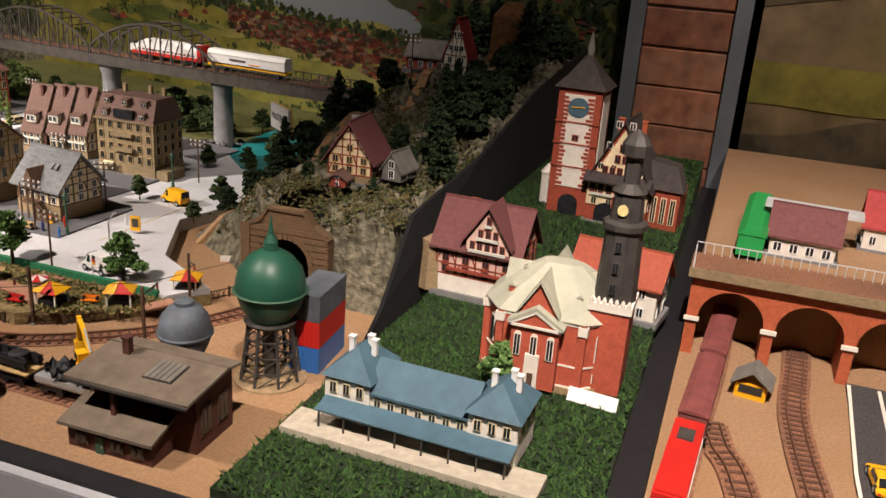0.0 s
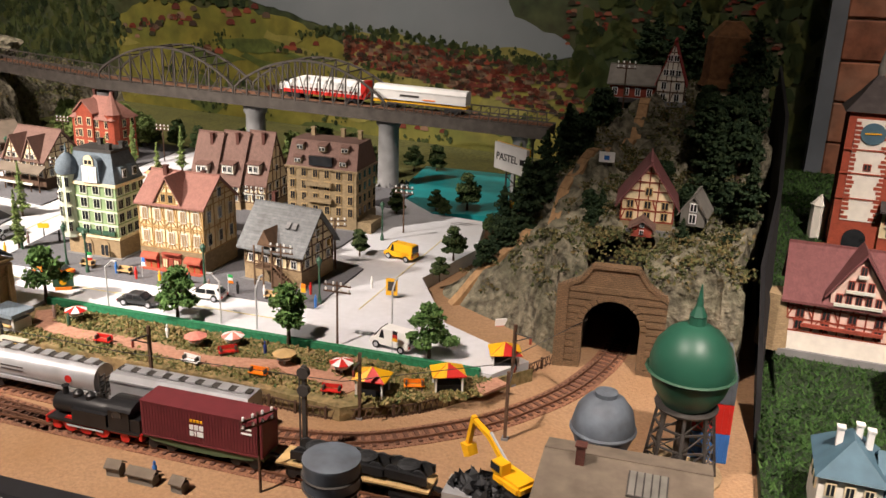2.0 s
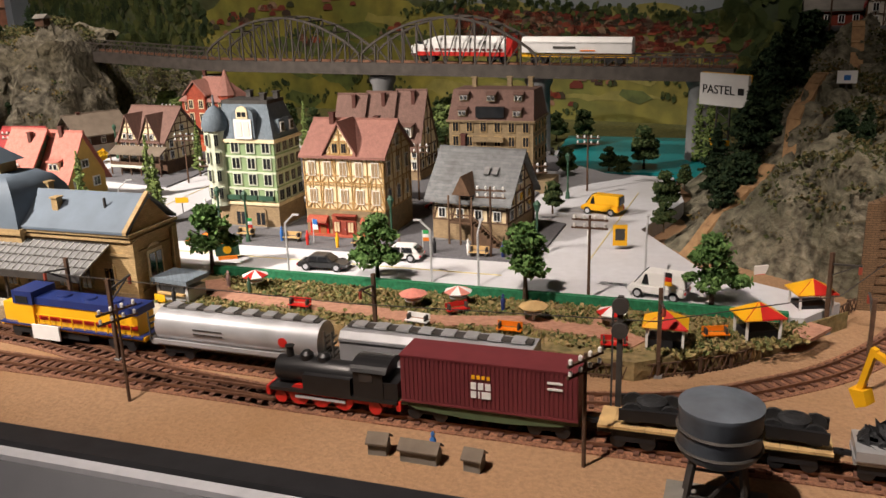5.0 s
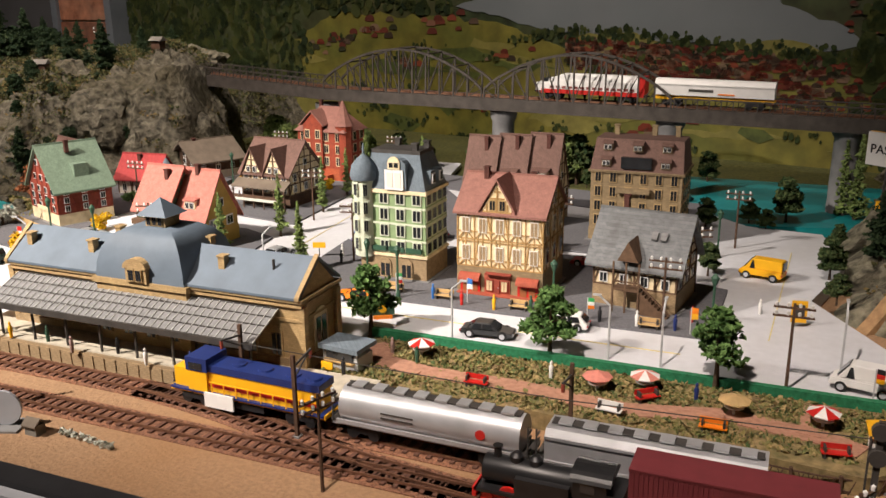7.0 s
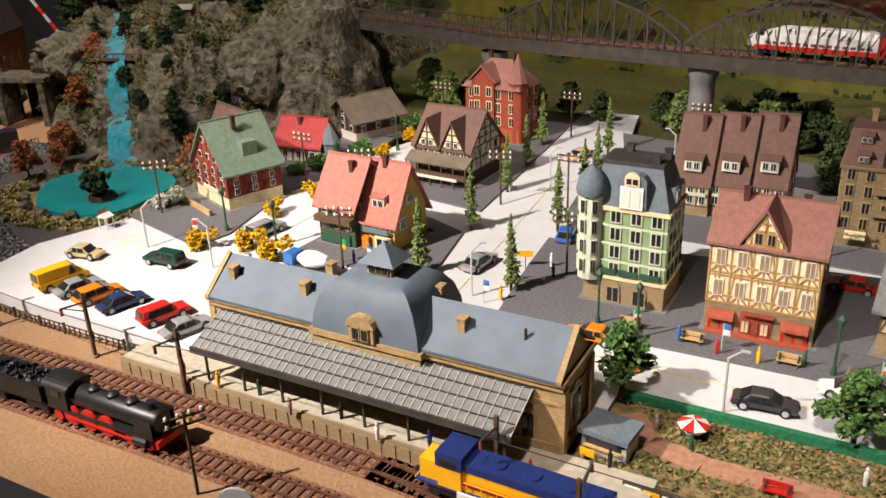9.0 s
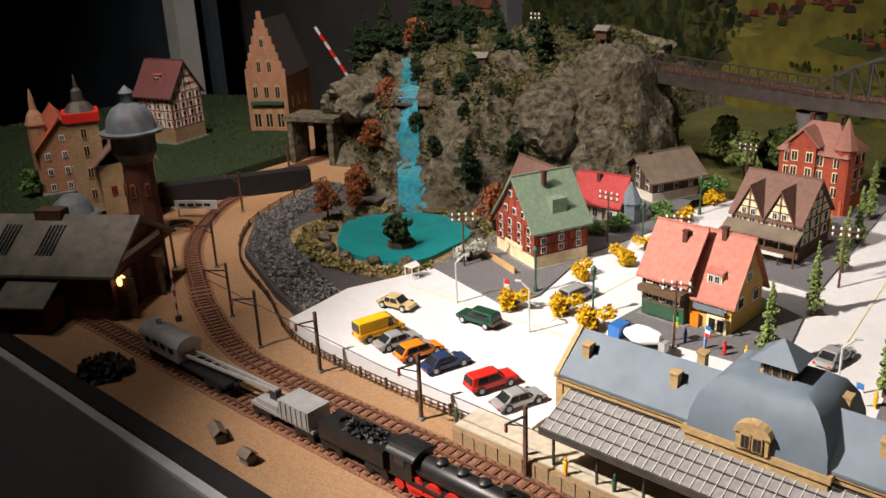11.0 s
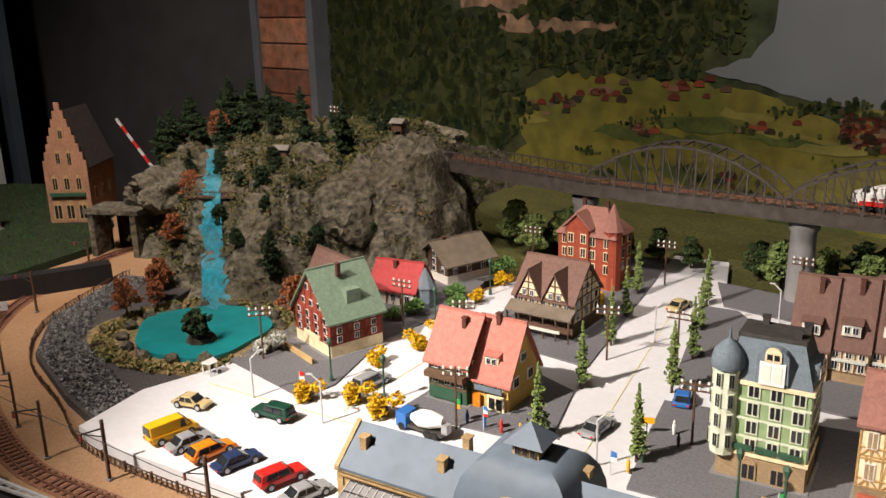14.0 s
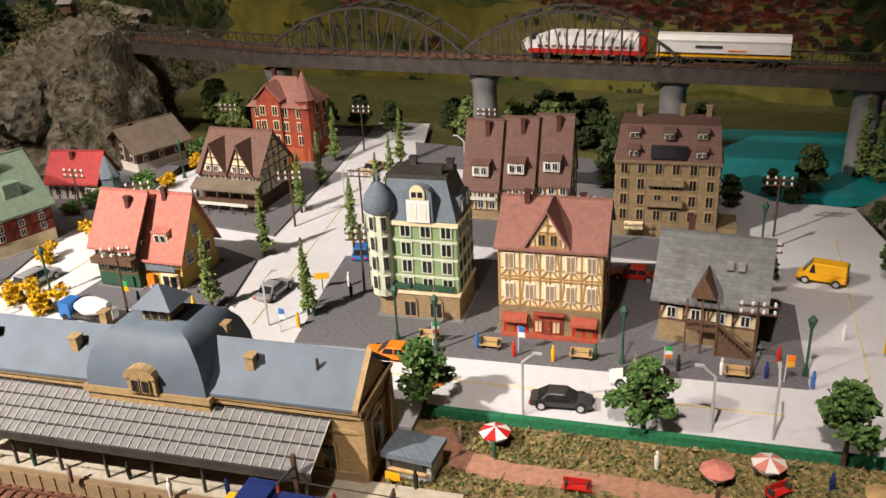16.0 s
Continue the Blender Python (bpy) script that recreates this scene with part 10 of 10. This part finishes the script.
flag(-0.618, 0.708, ("orange", "yellow"), "orange and yellow hanging flag", 0.002, 0.022)
flag(-1.13, 0.726, ("blue", "whitepaint", "redpaint"), "tricolour flag before the shop", 0.002, 0.024)
flag(-1.16, 0.728, ("green", "yellow"), "green flag before the shop", 0.002, 0.024)
flag(-1.33, 0.71, ("redpaint", "whitepaint"), "red and white flag by the tavern", 0.002, 0.022)
flag(-1.005, 0.712, ("blue", "whitepaint"), "blue flag at the street corner", 0.002, 0.02)

kx = thing("kiosk", (-0.846, 0.568, -0.003), -6, "small grey street kiosk with glass roof", "kiosk")
part("body", box(B(), -0.015, 0.015, -0.01, 0.01, 0, 0.011), "palegrey", kx)
part("roof", box(B(), -0.017, 0.017, -0.013, 0.013, 0.015, 0.0185), "slate", kx)
part("counter", box(B(), -0.013, 0.013, -0.0125, -0.01, 0.006, 0.0075), "palewood", kx)
part("serving_hatch", box(B(), -0.012, 0.012, -0.0106, -0.0098, 0.0078, 0.0145), "glass", kx)
for sx in (-1, 1):
    part("post", bar(B(), (sx * 0.0145, -0.0095, 0.01), (sx * 0.0145, -0.0095, 0.0155), 0.001), "palegrey", kx)
part("price_board", box(B(), -0.014, -0.004, -0.0145, -0.0138, 0.0, 0.006), "yellow", kx)
bb = thing("poster_board", (-0.81, 0.537, -0.016), -3, "trackside board with three small posters", "poster board")
part("panel", box(B(), -0.018, 0.018, -0.0006, 0.0006, 0.005, 0.0165), "steel", bb)
for k, m_ in enumerate(("whitepaint", "yellow", "whitepaint")):
    part("poster", box(B(), -0.0165 + 0.0115 * k, -0.0065 + 0.0115 * k, -0.0012, -0.0006, 0.0065, 0.015), m_, bb)
for s in (-1, 1):
    part("leg", bar(B(), (s * 0.016, 0, 0), (s * 0.016, 0, 0.006), 0.001), "steel", bb)

# billboard on the hill
bd = thing("billboard", (-0.467, 0.967, 0.025), -38, "white billboard on a lattice mast with black lettering", "billboard")
part("panel", box(B(), -0.03, 0.03, -0.002, 0.002, 0.072, 0.104), "whitepaint", bd)
part("panel_edge", box(B(), -0.0305, 0.0305, 0.002, 0.0035, 0.0715, 0.1045), "yellow", bd)
for sx in (-1, 1):
    part("mast_post", bar(B(), (sx * 0.008, 0, -0.03), (sx * 0.008, 0, 0.074), 0.0016), "steel", bd)
b = B()
for k in range(8):
    bar(b, (-0.008 if k % 2 else 0.008, 0, 0.01 + 0.008 * k), (0.008 if k % 2 else -0.008, 0, 0.018 + 0.008 * k), 0.001)
part("lattice", b, "steel", bd)
fc = bpy.data.curves.new("billboard_text", "FONT")
fc.body, fc.size, fc.extrude, fc.align_x = "PASTEL", 0.0125 * S, 0.0003, "CENTER"
fc.materials.append(M["black"])
tx = new("lettering", fc)
tx.parent = bd
tx.matrix_basis = pose(-0.006 * S, -0.0024 * S, 0.084 * S, 90, 0, 0)
part("word_bar", box(B(), 0.0185, 0.0255, -0.0026, -0.002, 0.0845, 0.091), "black", bd)
for k in range(3):
    part("yellow_lamp_box", box(B(), -0.012 + 0.008 * k, -0.006 + 0.008 * k, -0.004, 0.0, 0.03, 0.038), "yellow" if k != 1 else "whitepaint", bd)
s2 = thing("hill_sign", (-0.355, 0.967, right_height(-0.355, 0.967)), 5, "small white board with a blue mark on the hill", "sign")
part("panel", box(B(), -0.009, 0.009, -0.0008, 0.0008, 0.006, 0.018), "whitepaint", s2)
part("mark", box(B(), -0.003, 0.003, -0.0014, -0.0008, 0.009, 0.014), "blue", s2)
part("leg", bar(B(), (0, 0, -0.004), (0, 0, 0.006), 0.001), "steel", s2)
ys = thing("standing_sign", (-0.54, 0.76, 0.002), 10, "yellow standing sign with dark picture", "sign")
part("panel", box(B(), -0.006, 0.006, -0.001, 0.001, 0.002, 0.02), "yellow", ys)
part("picture", box(B(), -0.004, 0.004, -0.0015, -0.001, 0.007, 0.017), "steel", ys)
gd = thing("gravestone_board", (-0.425, 0.77, right_height(-0.425, 0.77)), 30, "small red and white board on the slope", "sign")
part("panel", box(B(), -0.006, 0.006, -0.001, 0.001, 0.0, 0.011), "whitepaint", gd)
part("stripe", box(B(), -0.0055, 0.0055, -0.0015, -0.001, 0.001, 0.004), "redpaint", gd)
dbv = thing("delivery_cart", (-0.862, 0.658, 0), 30, "green and yellow delivery sign board", "sign")
part("panel", box(B(), -0.01, 0.01, -0.0012, 0.0012, 0.003, 0.0135), "darkgreen", dbv)
part("disc", lathe(B(), 0, 0, [(0.0035, 0), (0.0035, 0.0006)], 14, pose(0, -0.0012, 0.0085, 90, 0, 0)), "yellow", dbv)
part("foot", box(B(), -0.008, 0.008, -0.003, 0.003, 0, 0.003), "orange", dbv)
yb = thing("street_board", (-1.0, 0.79, 0), 20, "bright yellow board on a lamp post", "sign")
part("panel", box(B(), -0.0065, 0.0065, -0.0008, 0.0008, 0.012, 0.0175), "yellow", yb)
part("leg", bar(B(), (0, 0, -0.002), (0, 0, 0.012), 0.0009), "steel", yb)

# lineside boxes
for x, y, rz, w_ in ((-0.6174, 0.414, 5, 0.01), (-0.5934, 0.412, 0, 0.02), (-0.5643, 0.4116, -4, 0.009), (-1.053, 0.409, -8, 0.017), (-1.37, 0.405, -20, 0.018), (-1.325, 0.4, 0, 0.01), (-1.0, 0.42, 0, 0.01)):
    ob = thing("trackside_hut", (x, y, -0.016), rz, "small grey hut with weathered gable roof", "hut", "trackside huts")
    part("body", box(B(), -w_ / 2, w_ / 2, -0.004, 0.004, 0, 0.007), "shingle", ob)
    for s in (-1, 1):
        part("roof_slope", ext(B(), [(-w_ / 2 - 0.001, 0, 0.0105), (-w_ / 2 - 0.001, s * 0.0055, 0.0065), (-w_ / 2 - 0.001, s * 0.0055, 0.0075), (-w_ / 2 - 0.001, 0, 0.0118)], (w_ + 0.002, 0, 0)), "tanroof", ob)
b = B()
for k in range(9):
    clumps(b, rnd, (-0.982 + 0.0055 * k, 0.426 - 0.0006 * k, -0.0135), (0.0026, 0.0026, 0.0018), 16, 0.0016)
tagged(part("flower_row", b, "blossom", None), "row of pale flowering plants in the sand", "flowers", kind="stuff")
hd = thing("hand_wheel", (-1.026, 0.42, -0.016), 20, "upright metal wheel sculpture on a pad", "wheel")
part("pad", box(B(), -0.014, 0.012, -0.01, 0.01, 0, 0.0015), "concrete", hd)
part("wheel_rim", lathe(B(), 0, 0, [(0.0105, -0.001), (0.0125, -0.001), (0.0125, 0.001), (0.0105, 0.001)], 18, pose(0, 0, 0.014, 90, 0, 0)), "strip", hd)
cs = thing("coal_stage", (-1.545, 0.405, -0.016), 0, "heap of dark coal at the line", "coal heap")
b = B()
clumps(b, random.Random(5), (0, 0, 0.002), (0.028, 0.022, 0.008), 320, 0.005)
tagged(part("coal", b, "scrap", cs), kind="stuff")
wd = thing("footbridge", (-1.725, 0.992, left_height(-1.725, 0.992) + 0.012), 25, "small wooden footbridge over the waterfall", "footbridge")
part("deck", box(B(), -0.04, 0.04, -0.005, 0.005, 0, 0.003), "brownwood", wd)
for s in (-1, 1):
    part("hand_rail", bar(B(), (-0.04, s * 0.0045, 0.009), (0.04, s * 0.0045, 0.009), 0.0009), "brownwood", wd)
    for k in range(5):
        part("railing_post", bar(B(), (-0.038 + 0.019 * k, s * 0.0045, 0.002), (-0.038 + 0.019 * k, s * 0.0045, 0.009), 0.0009), "brownwood", wd)
for x, y, rz in ((-1.85, 1.19, 10), (-1.53, 1.2, 0), (-1.66, 1.08, 20)):
    ob = thing("lookout_hut", (x, y, left_height(x, y)), rz, "tiny wooden lookout hut on the rocks", "hut", "lookout huts")
    part("cabin", box(B(), -0.009, 0.009, -0.007, 0.007, 0.008, 0.02), "brownwood", ob)
    part("roof", ext(B(), [(-0.012, -0.01, 0.02), (-0.012, 0.01, 0.02), (-0.012, 0, 0.027)], (0.024, 0, 0)), "shingle", ob)
    for sx in (-1, 1):
        for sy in (-1, 1):
            part("stilt", bar(B(), (sx * 0.0075, sy * 0.0055, -0.008), (sx * 0.0075, sy * 0.0055, 0.009), 0.0013), "brownwood", ob)
gb = thing("crossing_barrier", (-1.585, 0.505, -0.016), 40, "red and white level crossing barrier", "barrier")
for k in range(7):
    part("stripe", bar(B(), (0, 0, 0.006 + 0.007 * k), (0, 0, 0.013 + 0.007 * k), 0.0016), "redpaint" if k % 2 else "whitepaint", gb)
part("stand", cbox(B(), 0, 0, 0, 0.005, 0.005, 0.006), "steel", gb)
al = thing("rail_sign", (-1.865, 0.71, -0.016), 35, "long pale station name board with dark bars", "sign")
part("panel", box(B(), -0.03, 0.03, -0.001, 0.001, 0.012, 0.024), "palegrey", al)
for k in range(4):
    part("word_bar", box(B(), -0.024 + 0.012 * k, -0.015 + 0.012 * k, -0.0015, -0.001, 0.016, 0.02), "black", al)
for s in (-1, 1):
    part("leg", bar(B(), (s * 0.026, 0, 0), (s * 0.026, 0, 0.013), 0.0012), "steel", al)
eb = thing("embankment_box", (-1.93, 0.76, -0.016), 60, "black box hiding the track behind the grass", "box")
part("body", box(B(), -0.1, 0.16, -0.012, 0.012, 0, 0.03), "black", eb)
yc = thing("lifting_beam", (-2.0, 1.12, 0.1), 30, "slim red and white striped crane beam", "beam")
for k in range(8):
    part("stripe", bar(B(), (-0.05 + 0.008 * k, 0, 0.09 - 0.013 * k), (-0.042 + 0.008 * k, 0, 0.077 - 0.013 * k), 0.004), "redpaint" if k % 2 else "palegrey", yc)
part("stand", bar(B(), (0.014, 0, -0.02), (0.014, 0, -0.115), 0.004), "steel", yc)
pb = thing("phone_box", (-1.445, 0.7, 0), 0, "tiny white open phone shelter", "shelter")
for sx in (-1, 1):
    for sy in (-1, 1):
        part("post", bar(B(), (sx * 0.005, sy * 0.005, -0.004), (sx * 0.005, sy * 0.005, 0.014), 0.0009), "whitepaint", pb)
part("roof", ext(B(), [(-0.0065, -0.0065, 0.014), (0.0065, -0.0065, 0.014), (0, -0.0065, 0.018)], (0, 0.013, 0)), "whitepaint", pb)

# tiny plain figures
COLS = ("blue", "redpaint", "yellow", "darkgreen", "skin", "black", "whitepaint", "navy")
FIG = {c: shared(("figurine", c), lambda: lathe(B(), 0, 0, [(0.0013, 0), (0.0015, 0.0048), (0.0018, 0.009), (0.0008, 0.0106), (0.0012, 0.0122), (0.0003, 0.0138)], 8), c, True) for c in COLS}
FLAB = {"blue": "blue", "redpaint": "red", "yellow": "yellow", "darkgreen": "dark green", "skin": "brown", "black": "black", "whitepaint": "white", "navy": "navy"}
r = random.Random(77)
places = [(-0.84 + 0.03 * k, 0.705 + r.uniform(-0.003, 0.012), 0.002) for k in range(9)] + [(-1.16 + 0.035 * k, 0.515 + r.uniform(-0.006, 0.006), -0.002) for k in range(9)] + \
    [(-0.98 + r.uniform(-0.02, 0.02), 0.72 + 0.02 * k, 0.002) for k in range(5)] + [(-1.15 + 0.018 * k, 0.735 + r.uniform(-0.006, 0.006), 0.002) for k in range(4)] + \
    [(-0.80, 0.59, -0.0035), (-0.825, 0.6, -0.0035), (-0.84, 0.55, -0.002), (-0.7, 0.6, -0.0035), (-0.6, 0.6, -0.0035), (-0.589, 0.419, -0.016), (-0.62, 0.735, 0.002), (-0.35, 0.87, right_height(-0.35, 0.87)), (-1.24, 0.535, -0.016), (-1.56, 0.7, -0.004), (-1.24, 0.99, 0.0), (-0.57, 0.78, 0.0)]
for k, (x, y, z) in enumerate(places):
    c = COLS[k % len(COLS)]
    fg = put("figurine", FIG[c], None, pose(x, y, z, 0, 0, 40 * k))
    tagged(fg, "tiny painted figurine in " + FLAB[c] + " standing on the layout", "figurine", "figurines")
